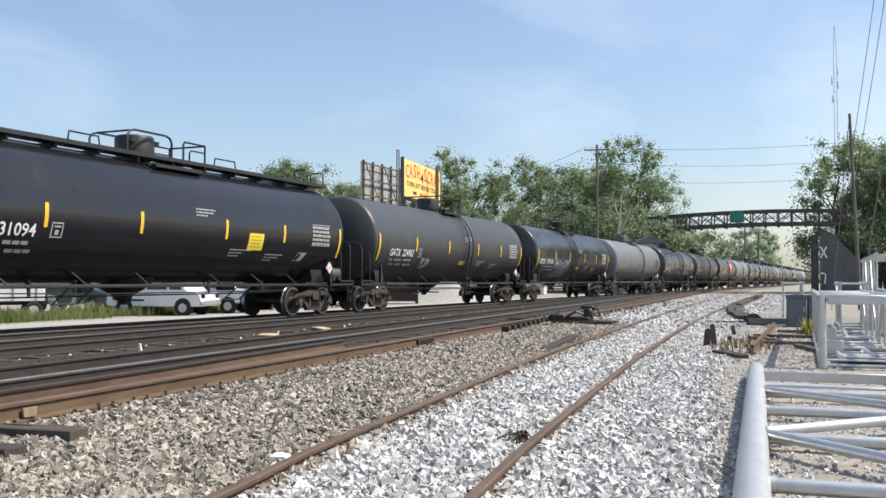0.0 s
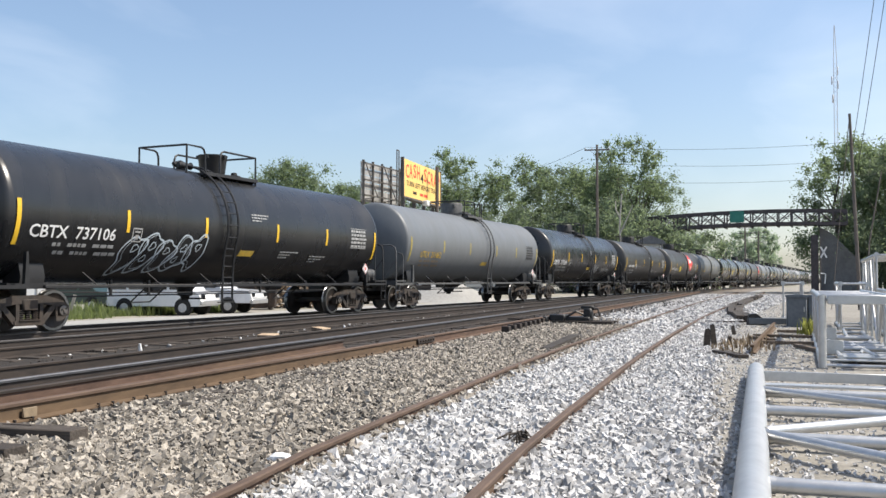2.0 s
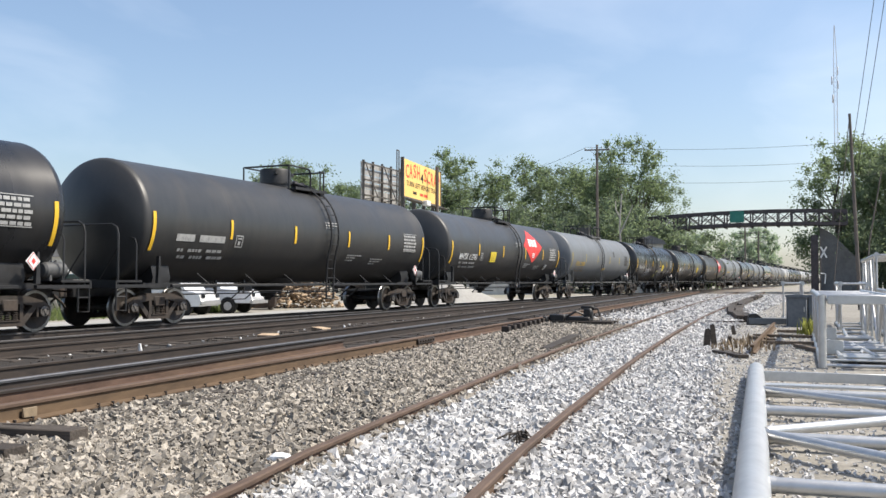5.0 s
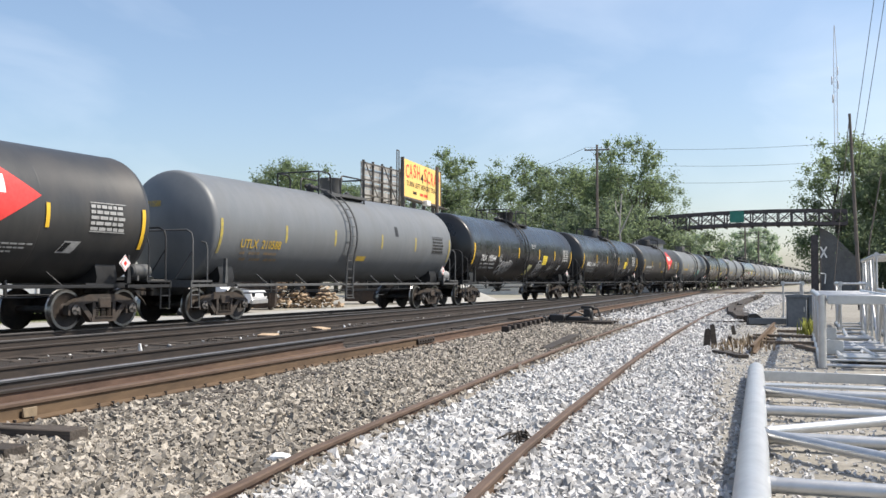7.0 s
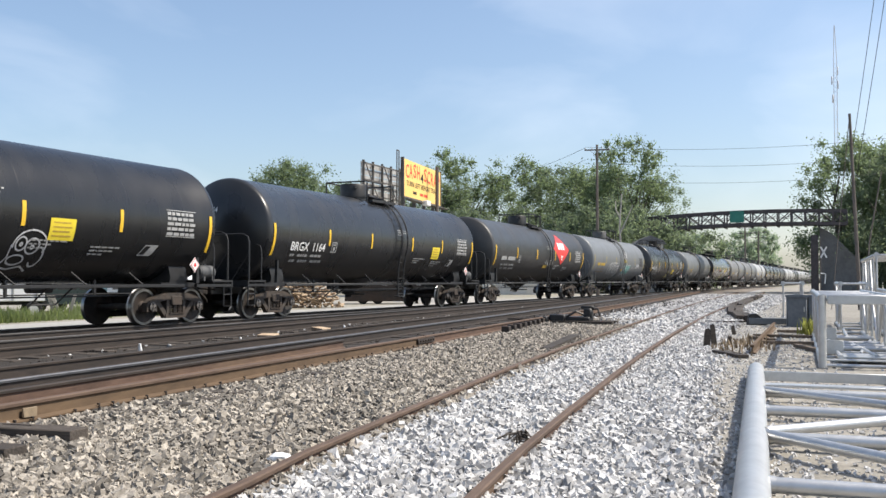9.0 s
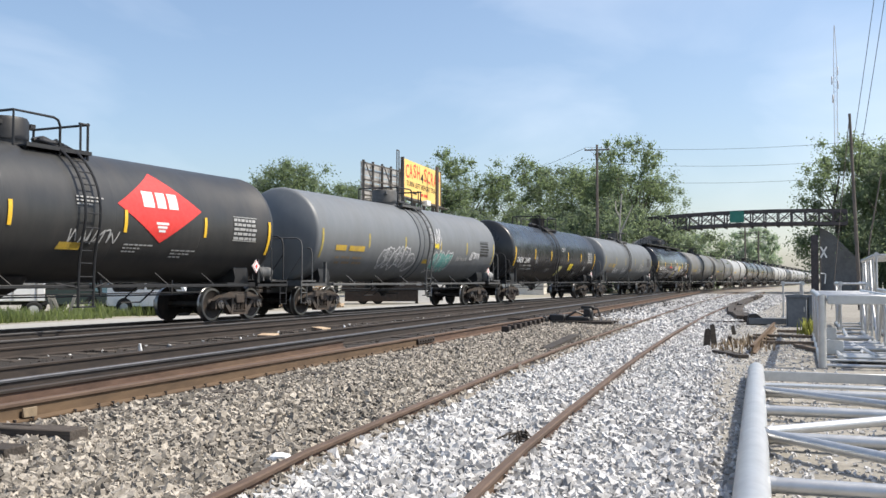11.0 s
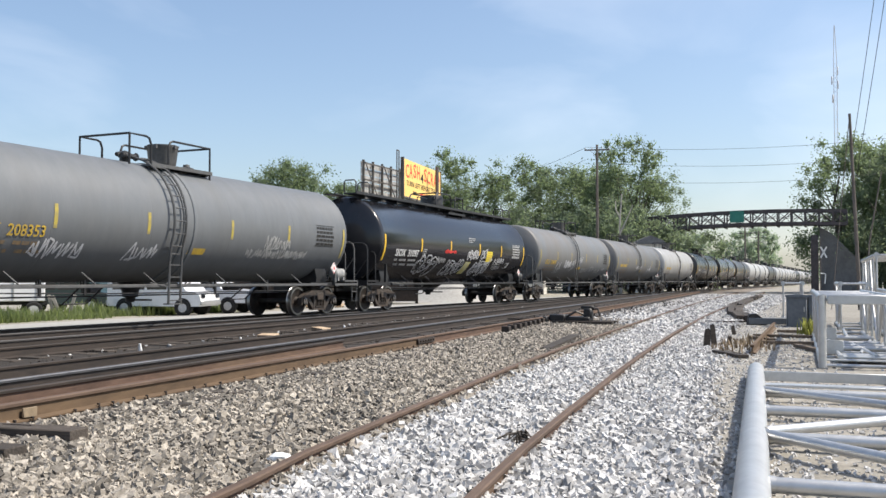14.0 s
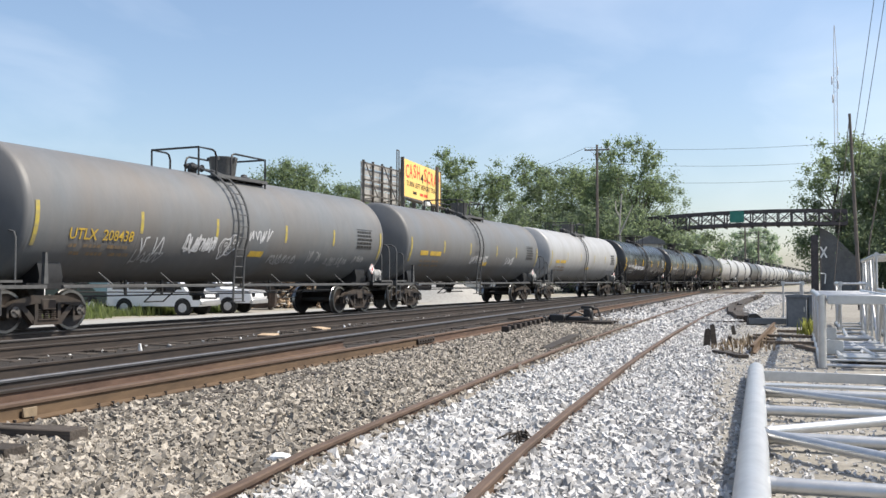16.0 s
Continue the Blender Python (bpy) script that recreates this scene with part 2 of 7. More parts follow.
M_TANKGREY = mat("reservoir_grey", (0.28, 0.28, 0.275), (0.38, 0.38, 0.37), 0.5, grain=8, stain=3, bump=0.03)
M_SNAG = mat("bleached_dead_wood", (0.30, 0.28, 0.25), (0.46, 0.44, 0.40), 0.9, grain=4, stain=1, bump=0.3, stretch=(3, 3, 0.5))
M_WORN = mat("worn_rail_head", (0.075, 0.07, 0.068), (0.14, 0.132, 0.128), 0.45, 0.5, grain=20, stain=2, bump=0.03, stretch=(1, 0.1, 1))
M_OLDPANEL = mat("grey_sheet_panel", (0.32, 0.32, 0.32), (0.48, 0.48, 0.475), 0.6, grain=2, stain=0.8, bump=0.05, stain_col=(0.10, 0.09, 0.08), stain_amt=0.5)
# bridge steel's stair-wall version, lightened to put distance haze into its shaded face
M_STAIR_HAZE = mat("haze_lightened_stair_wall", (0.13, 0.13, 0.13), (0.19, 0.19, 0.188), 0.8, grain=3, stain=0.6, bump=0.1)
# aerial haze painted into the leaf colour: paler and bluer than the nearer foliage
M_LEAF_HAZE = leaf_mat("haze_paled_foliage", (0.25, 0.30, 0.285), (0.32, 0.365, 0.345))
M_FADEDTAPE = mat("faded_yellow_tape", (0.34, 0.27, 0.06), (0.50, 0.39, 0.07), 0.6, grain=18, stain=6, bump=0, stain_col=(0.19, 0.18, 0.15), stain_amt=0.9)


# ---- mesh helpers ----
class Shape:
    """Collects vertices, faces and material indices of one mesh."""

    def __init__(self):
        self.v, self.f, self.k = [], [], []

    def add(self, verts, faces, k=0):
        o = len(self.v)
        self.v.extend(tuple(p) for p in verts)
        self.f.extend(tuple(i + o for i in q) for q in faces)
        self.k.extend([k] * len(faces))
        return self

    def box(self, c, s, k=0, m=None, taper=1.0):
        """A box with centre c and size s, its top scaled by taper."""
        hx, hy, hz = s[0] / 2, s[1] / 2, s[2] / 2
        p = [Vector((x * (taper if z > 0 else 1), y * (taper if z > 0 else 1), z)) for z in (-hz, hz) for x, y in ((-hx, -hy), (hx, -hy), (hx, hy), (-hx, hy))]
        if m is not None:
            p = [m @ q for q in p]
        return self.add([q + Vector(c) for q in p], [(3, 2, 1, 0), (4, 5, 6, 7), (0, 1, 5, 4), (1, 2, 6, 5), (2, 3, 7, 6), (3, 0, 4, 7)], k)

    def bevel_box(self, c, s, b, k=0):
        """A box whose vertical edges are cut off by b and whose rim is eased."""
        hx, hy, hz = s[0] / 2, s[1] / 2, s[2] / 2

        def ring(i):
            return [(hx - i, -hy + b), (hx - i, hy - b), (hx - b, hy - i), (-hx + b, hy - i), (-hx + i, hy - b), (-hx + i, -hy + b), (-hx + b, -hy + i), (hx - b, -hy + i)]
        rows = [(-hz, b * 0.6), (-hz + b * 0.6, 0), (hz - b * 0.6, 0), (hz, b * 0.6)]
        v = [(c[0] + x, c[1] + y, c[2] + z) for z, i in rows for x, y in ring(i)]
        f = [(r * 8 + j, r * 8 + (j + 1) % 8, r * 8 + 8 + (j + 1) % 8, r * 8 + 8 + j) for r in range(3) for j in range(8)]
        f += [tuple(range(7, -1, -1)), tuple(range(24, 32))]
        return self.add(v, f, k)

    def tube(self, path, r, n=8, k=0, closed=False, r2=None):
        """A round bar along path; r2: radius at its end."""
        pts = [Vector(p) for p in path]
        v, f = [], []
        up = None
        for i, p in enumerate(pts):
            a = pts[i - 1] if (i > 0 or closed) else p
            b = pts[(i + 1) % len(pts)] if (i < len(pts) - 1 or closed) else p
            d = (b - a).normalized()
            if up is None:
                up = d.orthogonal().normalized()
            up = (up - d * up.dot(d)).normalized()
            side = d.cross(up)
            rr = r if r2 is None else r + (r2 - r) * i / max(1, len(pts) - 1)
            for j in range(n):
                t = 2 * math.pi * j / n
                v.append(p + (up * math.cos(t) + side * math.sin(t)) * rr)
        m = len(pts)
        for i in range(m if closed else m - 1):
            for j in range(n):
                a, b = i * n + j, i * n + (j + 1) % n
                c, d = ((i + 1) % m) * n + (j + 1) % n, ((i + 1) % m) * n + j
                f.append((a, b, c, d))
        if not closed:
            f.append(tuple(range(n - 1, -1, -1)))
            f.append(tuple(range((m - 1) * n, m * n)))
        return self.add(v, f, k)

    def lathe(self, prof, c, axis="x", n=32, k=0, kk=None):
        """Turns a profile of (along, radius) round an axis through c."""
        v, f, ks = [], [], []
        for a, r in prof:
            for j in range(n):
                t = 2 * math.pi * j / n
                p, q = r * math.cos(t), r * math.sin(t)
                v.append((c[0] + a, c[1] + p, c[2] + q) if axis == "x" else (c[0] + q, c[1] + a, c[2] + p) if axis == "y" else (c[0] + p, c[1] + q, c[2] + a))
        for i in range(len(prof) - 1):
            for j in range(n):
                f.append((i * n + j, i * n + (j + 1) % n, (i + 1) * n + (j + 1) % n, (i + 1) * n + j))
                ks.append(k if kk is None else kk[i])
        o = len(self.v)
        self.add(v, f, k)
        self.k[len(self.k) - len(ks):] = ks
        if prof[0][1] > 1e-4:
            self.f.append(tuple(o + j for j in range(n - 1, -1, -1)))
            self.k.append(ks[0])
        if prof[-1][1] > 1e-4:
            self.f.append(tuple(o + (len(prof) - 1) * n + j for j in range(n)))
            self.k.append(ks[-1])
        return self

    def prism(self, poly, lo, hi, axis="x", k=0):
        """Extrudes a polygon (two coordinates) from lo to hi along an axis."""
        def at(p, h):
            return (h, p[0], p[1]) if axis == "x" else (p[0], h, p[1]) if axis == "y" else (p[0], p[1], h)
        m = len(poly)
        v = [at(p, lo) for p in poly] + [at(p, hi) for p in poly]
        f = [tuple(range(m - 1, -1, -1)), tuple(range(m, 2 * m))] + [(i, (i + 1) % m, m + (i + 1) % m, m + i) for i in range(m)]
        return self.add(v, f, k)

    def mesh(self, name, mats, smooth=True):
        me = bpy.data.meshes.new(name)
        me.from_pydata(self.v, [], self.f)
        for m in (mats if isinstance(mats, (list, tuple)) else [mats]):
            me.materials.append(m)
        me.polygons.foreach_set("material_index", self.k)
        bm = bmesh.new()
        bm.from_mesh(me)
        bmesh.ops.recalc_face_normals(bm, faces=bm.faces)
        bm.to_mesh(me)
        bm.free()
        if smooth:
            me.polygons.foreach_set("use_smooth", [True] * len(me.polygons))
            me.set_sharp_from_angle(angle=radians(38))
        else:
            me.shade_flat()
        me.update()
        return me


MESHES = {}


def cached(key, build, mats, smooth=True):
    """The mesh of that key, built once and shared by alike pieces."""
    if key not in MESHES:
        s = Shape()
        build(s)
        MESHES[key] = s.mesh(key, mats, smooth)
    return MESHES[key]


def part(name, me, parent, label="", at=None):
    ob = new(name, me)
    ob.parent = parent
    if at is not None:
        ob.matrix_basis = at
    if label:
        ob["label"] = label
    return ob


def thing(name, m, label, category, group="", kind=""):
    """An empty at the base of a thing, which its parts hang on."""
    ob = new(name)
    ob.matrix_basis = m
    return tagged(ob, label, category, group, kind)


def shape_part(name, build, mats, parent, label="", at=None, smooth=True):
    s = Shape()
    build(s)
    return part(name, s.mesh(name, mats, smooth), parent, label, at)


def lettering(text, height):
    """Flat letters as vertices (x to the right, y up) and faces, of that capital height."""
    cu = bpy.data.curves.new("letters", "FONT")
    cu.body, cu.size, cu.resolution_u, cu.offset = text, height / 0.69, 2, height * 0.022
    ob = new("letters", cu)
    bpy.context.view_layer.update()
    me = bpy.data.meshes.new_from_object(ob.evaluated_get(bpy.context.evaluated_depsgraph_get()))
    v = [(p.co.x, p.co.y) for p in me.vertices]
    f = [tuple(p.vertices) for p in me.polygons]
    bpy.data.objects.remove(ob)
    bpy.data.curves.remove(cu)
    bpy.data.meshes.remove(me)
    return v, f


# ---- the train ----
SPEED = 16.90                      # metres a second, towards the camera
TRACK_X, RAIL_Z = -17.10, 0.175
R, ZC = 1.55, 2.605                 # the tank's radius, and the height of its axis over the rail
RADII = {"black": 1.57, "gloss": 1.575, "charcoal": 1.56, "grey": 1.54, "light": 1.54}
HALF_SHELL = 7.78
SLIP = 6.95


def on_tank(y, z, off=0.004):
    """A point of the tank's near flank at that height, lifted off by off."""
    a = math.asin(max(-1, min(1, (z - ZC) / R)))
    return ((R + off) * math.cos(a), y, ZC + (R + off) * math.sin(a))


def patch(s, y0, y1, z0, z1, k=0, off=0.005, n=6, skew=0.0):
    """A thin sheet that follows the tank's flank."""
    v, f = [], []
    for i in range(n + 1):
        z = z0 + (z1 - z0) * i / n
        d = skew * i / n
        v += [on_tank(y0 + d, z, off), on_tank(y1 + d, z, off)]
    for i in range(n):
        f.append((2 * i, 2 * i + 1, 2 * i + 3, 2 * i + 2))
    return s.add(v, f, k)


def wrapped_text(name, text, height, y, z, material, parent, label="", span=2.0):
    v, f = lettering(text, height)
    stretch = span / max(p[0] for p in v)
    s = Shape()
    s.add([on_tank(y + a * stretch, z + b, 0.014) for a, b in v], f)
    return part(name, s.mesh(name, material, False), parent, label)


def head_y(x, z):
    """Where the dished crown of the leading head lies."""
    k, turn = 0.16, radians(62)
    r1 = R - k * (1 - math.cos(turn))
    ball = r1 / math.cos(turn)
    deep = k * math.sin(turn) + ball * (1 - math.sin(turn))
    return -HALF_SHELL - deep + ball - math.sqrt(max(0.01, ball * ball - x * x - (z - ZC) ** 2))


def head_text(text, material, parent):
    """The small mark repeated on the leading tank head."""
    v, f = lettering(text, 0.16)
    w = max(p[0] for p in v)
    s = Shape()
    pts = []
    for a, b in v:
        x, z = -1.02 + a / w * 1.0, 3.12 + b
        pts.append((x, head_y(x, z) - 0.015, z))
    s.add(pts, f)
    for i in range(2):
        x, z = -0.68 + 0.1 * i, 2.98 - 0.12 * i
        s.box((x, head_y(x, z) - 0.006, z), (0.6 - 0.2 * i, 0.03, 0.05))
    return part("head_mark", s.mesh("head_mark", material, False), parent)


def shell_mesh(s):
    # dished end: a spherical crown, a tight knuckle, then the shell
    k, turn = 0.16, radians(62)
    r1 = R - k * (1 - math.cos(turn))
    ball = r1 / math.cos(turn)
    deep = k * math.sin(turn) + ball * (1 - math.sin(turn))
    prof = []
    for i in range(8):
        a = radians(28) * i / 8
        prof.append((-HALF_SHELL - deep + ball * (1 - math.cos(a)), max(0.001, ball * math.sin(a))))
    for i in range(4):
        a = turn * (1 - i / 4)
        prof.append((-HALF_SHELL - k * math.sin(a), R - k * (1 - math.cos(a))))
    prof += [(-HALF_SHELL, R), (-HALF_SHELL + 0.02, R + 0.006), (-HALF_SHELL + 0.06, R + 0.006), (-HALF_SHELL + 0.08, R)]
    for y in (-4.6, -1.53, 1.53, 4.6):
        prof += [(y - 0.03, R), (y - 0.008, R), (y, R - 0.002), (y + 0.008, R), (y + 0.03, R)]
    prof += [(-a, r) for a, r in reversed(prof[:16])]
    s.lathe(prof, (0, 0, ZC), "y", 56)


def strip_mesh(s):
    patch(s, -0.05, 0.05, 2.24, 2.76, 0, 0.006)


def end_strip_mesh(s):
    patch(s, -0.055, 0.055, 1.86, 2.80, 0, 0.012, 10)


def ladder_mesh(s):
    for y in (-0.22, 0.22):
        path = [(1.50, y, 0.52), (1.51, y, 1.2), (1.53, y, 1.6)]
        path += [((R + 0.14) * math.cos(a), y, ZC + (R + 0.14) * math.sin(a)) for a in [radians(d) for d in range(-20, 86, 8)]]
        s.tube(path, 0.032, 6)
    for z in (0.62, 0.9, 1.2, 1.5, 1.78):
        s.tube([(1.51, -0.22, z), (1.51, 0.22, z)], 0.016, 5)
    for d in range(-22, 84, 11):
        a = radians(d)
        x, z = (R + 0.14) * math.cos(a), ZC + (R + 0.14) * math.sin(a)
        s.tube([(x, -0.22, z), (x, 0.22, z)], 0.016, 5)
    s.box((1.46, 0, 0.53), (0.2, 0.5, 0.03))
    s.tube([(1.38, -0.75, 1.06), (1.52, -0.2, 0.95)], 0.018, 5)
    s.tube([(1.38, 0.75, 1.06), (1.52, 0.2, 0.95)], 0.018, 5)


def side_rail_mesh(s):
    s.bevel_box((1.40, 0, 0.985), (0.09, 13.6, 0.075), 0.015)
    for y in (-5.3, -3.2, -1.2, 1.6, 3.5, 5.3):
        s.tube([(1.40, y, 1.01), (1.15, y - 0.20, 1.30)], 0.018, 5)


def sill_mesh(s):
    s.bevel_box((0, 7.6, 0.93), (0.62, 2.7, 0.42), 0.03)
    y = 6.88
    s.prism([(-1.06, 1.60), (-1.16, 1.2), (-1.1, 0.95), (1.1, 0.95), (1.16, 1.2), (1.06, 1.60), (0.9, 1.42), (0.4, 1.18), (-0.4, 1.18), (-0.9, 1.42)], y - 0.32, y + 0.32, "y")
    s.box((0, y, 1.0), (2.3, 1.3, 0.12))


def platform_mesh(s):
    s.box((0, 8.32, 1.10), (2.9, 0.85, 0.05))
    s.box((0, 8.74, 1.02), (2.9, 0.05, 0.16))
    s.box((1.40, 8.0, 0.985), (0.09, 1.5, 0.075))
    s.box((-1.40, 8.0, 0.985), (0.09, 1.5, 0.075))


def end_rail_mesh(s):
    for x in (-1.38, 1.38):
        k = 1 if x > 0 else -1
        s.tube([(x, 8.62, 1.0), (x, 8.62, 2.2), (x - 0.05 * k, 8.62, 2.36), (x - 0.2 * k, 8.62, 2.44), (0, 8.62, 2.44)], 0.026, 7)
        s.tube([(x, 8.02, 1.0), (x, 8.02, 2.0), (x - 0.05 * k, 8.02, 2.12), (x - 0.2 * k, 8.02, 2.16)], 0.02, 6)
        s.tube([(x, 8.62, 1.9), (x * 0.55, 8.62, 1.1)], 0.018, 5)


def stirrup_mesh(s, sides=(1.42,)):
    for x in sides:
        s.tube([(x, 8.40, 1.05), (x, 8.40, 0.42), (x, 8.72, 0.42), (x, 8.72, 1.05)], 0.022, 6)
        s.tube([(x, 8.40, 0.74), (x, 8.72, 0.74)], 0.018, 5)


def grab_post_mesh(s):
    s.prism([(7.22, 1.05), (7.34, 1.05), (7.30, 1.72), (7.25, 1.72)], 1.36, 1.45, "x")


def coupler_mesh(s):
    s.bevel_box((0, 8.85, 0.88), (0.24, 0.7, 0.26), 0.03)
    s.bevel_box((0.06, 9.13, 0.88), (0.34, 0.3, 0.34), 0.06)
    s.tube([(0.35, 8.7, 0.8), (0.37, 8.95, 0.6), (0.3, 9.1, 0.5)], 0.03, 6)
    s.tube([(-0.9, 8.72, 0.95), (0.9, 8.72, 0.86)], 0.02, 5)


def brake_gear_mesh(s):
    s.lathe([(-0.33, 0.02), (-0.31, 0.14), (-0.26, 0.18), (0.26, 0.18), (0.31, 0.14), (0.33, 0.02)], (1.12, 7.95, 1.34), "y", 18)
    for y in (7.78, 8.12):
        s.box((1.12, y, 1.17), (0.3, 0.06, 0.12))


def brake_valve_mesh(s):
    s.bevel_box((0.75, 8.35, 1.28), (0.3, 0.32, 0.32), 0.04)
    s.tube([(0.75, 8.35, 1.4), (0.95, 8.2, 1.55), (1.05, 8.05, 1.5)], 0.025, 6)


def hand_wheel_mesh(s):
    s.tube([(0.2 + 0.24 * math.cos(a), 8.66, 1.95 + 0.24 * math.sin(a)) for a in [i * math.pi / 10 for i in range(20)]], 0.018, 5, closed=True)
    for i in range(3):
        a = i * math.pi / 3
        s.tube([(0.2 + 0.24 * math.cos(a), 8.66, 1.95 + 0.24 * math.sin(a)), (0.2 - 0.24 * math.cos(a), 8.66, 1.95 - 0.24 * math.sin(a))], 0.012, 5)
    s.box((0.2, 8.66, 1.5), (0.1, 0.05, 0.95))


def pipes_mesh(s):
    s.tube([(0.75, -6.2, 0.86), (0.75, -2, 0.80), (0.75, 6.2, 0.80)], 0.016, 6)
    s.tube([(0.3, -6.3, 0.74), (0.3, 6.3, 0.74)], 0.02, 6)
    for y in (-4.2, -2.9, 1.9, 4.4):
        s.box((0.75, y, 0.95), (0.05, 0.06, 0.36))
        s.tube([(0.75, y, 0.8), (0.3, y + 0.3, 1.12)], 0.02, 5)
    s.bevel_box((0.35, -2.3, 0.93), (0.3, 0.4, 0.24), 0.04)
    s.lathe([(-0.35, 0.02), (-0.32, 0.11), (0.32, 0.11), (0.35, 0.02)], (0.4, 3.1, 0.94), "y", 16)
    for y in (-3.6, 2.5):
        s.tube([(1.36, y, 1.0), (0.8, y, 0.58), (0.8, y + 0.7, 0.58), (1.36, y + 0.7, 1.0)], 0.02, 5)


def outlet_mesh(s, deep):
    if deep:
        s.lathe([(0.50, 0.10), (0.60, 0.13), (0.62, 0.22), (0.74, 0.26), (0.88, 0.52), (1.05, 0.72), (1.2, 0.8)], (0, -0.6, 0), "z", 24)
    else:
        s.lathe([(0.56, 0.10), (0.68, 0.13), (0.70, 0.20), (0.86, 0.22), (0.96, 0.30), (1.15, 0.34)], (0, -0.6, 0), "z", 20)
    s.tube([(0, -0.6, 0.62), (0.7, -0.6, 0.62)], 0.025, 6)


# Roof fittings come in two layouts: "early" has a wide drum ahead of its ladder, "late" a tapered bonnet behind it.
DRUM_Y = {"early": -0.22, "late": 0.50}
LADDER_Y = {"early": 0.70, "late": -0.68}


def bonnet_mesh(s, kind):
    y = DRUM_Y[kind]
    if kind == "early":
        s.lathe([(4.08, 0.47), (4.20, 0.47), (4.20, 0.50), (4.62, 0.50), (4.69, 0.46), (4.71, 0.02)], (0, y, 0), "z", 28)
        s.box((0.3, y - 0.42, 4.55), (0.1, 0.14, 0.1))
        s.box((0.3, y + 0.46, 4.55), (0.1, 0.14, 0.1))
    else:
        s.lathe([(4.06, 0.20), (4.16, 0.33), (4.24, 0.36), (4.66, 0.41), (4.70, 0.43), (4.74, 0.43), (4.75, 0.02)], (0.05, y, 0), "z", 10)
        for i in range(5):
            w = i * 1.2566
            s.box((0.05 + 0.42 * math.cos(w), y + 0.42 * math.sin(w), 4.68), (0.07, 0.07, 0.1))


def valve_mesh(s, kind):
    y = -0.95 if kind == "late" else 0.75
    s.lathe([(4.08, 0.13), (4.26, 0.13), (4.26, 0.18), (4.33, 0.18), (4.35, 0.06)], (0.1, y, 0), "z", 14)
    s.tube([(0.1, y - 0.3, 4.30), (0.1, y, 4.38), (0.1, y + 0.3, 4.30)], 0.06, 6)
    s.lathe([(-0.28, 0.07), (-0.22, 0.11), (-0.18, 0.07), (0.18, 0.07), (0.22, 0.11), (0.28, 0.07)], (0.25, y, 4.28), "y", 10)


def flange_mesh(s, kind):
    y = 1.12 if kind == "late" else 1.0
    s.lathe([(4.02, 0.16), (4.14, 0.16), (4.14, 0.20), (4.19, 0.20), (4.22, 0.10), (4.28, 0.09), (4.30, 0.02)], (0.35, y, 0), "z", 14)


def top_platform_mesh(s, kind):
    a, b = (-0.9, 1.5) if kind == "late" else (-0.45, 1.4)
    m, w = (a + b) / 2, b - a
    for x in (0.74, -0.74):
        s.box((x, m, 4.03), (0.36, w, 0.035))
        for i in range(8):
            s.box((x, a + 0.1 + i * (w - 0.2) / 7, 4.05), (0.34, 0.03, 0.03))
        s.box((x * 1.24, m, 4.05), (0.03, w, 0.09))
    s.box((0, b - 0.12, 4.12), (1.1, 0.24, 0.035))
    for y in (a + 0.1, b - 0.1):
        s.prism([(-0.9, 4.02), (0.9, 4.02), (0.7, 3.90), (-0.7, 3.90)], y - 0.03, y + 0.03, "y")


def top_rails_mesh(s, kind):
    if kind == "walk":
        for x in (0.62, -0.62):
            s.tube([(x, -1.15, 4.22), (x, -1.15, 4.74), (x, -1.05, 4.86), (x, -0.9, 4.90), (x, 0.25, 4.90), (x, 0.4, 4.86), (x, 0.48, 4.74), (x, 0.48, 4.22)], 0.03, 7)
            s.tube([(x, 0.95, 4.22), (x, 0.95, 4.78), (x, 1.0, 4.84), (x, 1.85, 4.84), (x, 1.85, 3.95)], 0.03, 7)
            s.tube([(x, 1.2, 4.22), (x, 1.2, 4.58), (x, 1.28, 4.64), (x, 1.85, 4.64)], 0.024, 6)
        for y, z in ((-0.9, 4.90), (1.85, 4.84)):
            s.tube([(-0.62, y, z), (0.62, y, z)], 0.026, 6)
    elif kind == "late":
        for x in (0.86, -0.76):
            s.tube([(x, -1.62, 3.98), (x, -1.62, 4.74), (x, -1.02, 4.74), (x, -0.92, 4.70), (x, -0.86, 4.56), (x, -0.86, 3.95)], 0.03, 7)
            s.tube([(x, -0.2, 3.95), (x, -0.2, 4.56), (x, -0.14, 4.70), (x, -0.04, 4.74), (x, 1.47, 4.74), (x, 1.47, 3.86)], 0.03, 7)
        s.tube([(-0.76, -1.62, 4.74), (0.86, -1.62, 4.74)], 0.03, 7)
        s.tube([(-0.76, 1.47, 4.74), (0.86, 1.47, 4.74)], 0.03, 7)
    else:
        for x in (0.86, -0.86):
            s.tube([(x, -0.74, 3.98), (x, -0.74, 4.74), (x, 0.34, 4.74), (x, 0.46, 4.70), (x, 0.52, 4.58), (x, 0.52, 3.92)], 0.03, 7)
            s.tube([(x, 1.12, 3.92), (x, 1.12, 4.72)], 0.026, 6)
            s.tube([(x, 1.34, 3.86), (x, 1.34, 4.76)], 0.03, 6)
            s.tube([(x, 1.08, 4.72), (x, 1.38, 4.72)], 0.03, 6)
        s.tube([(-0.86, -0.74, 4.74), (0.86, -0.74, 4.74)], 0.03, 7)
        s.tube([(-0.86, 1.34, 4.72), (0.86, 1.34, 4.72)], 0.03, 7)


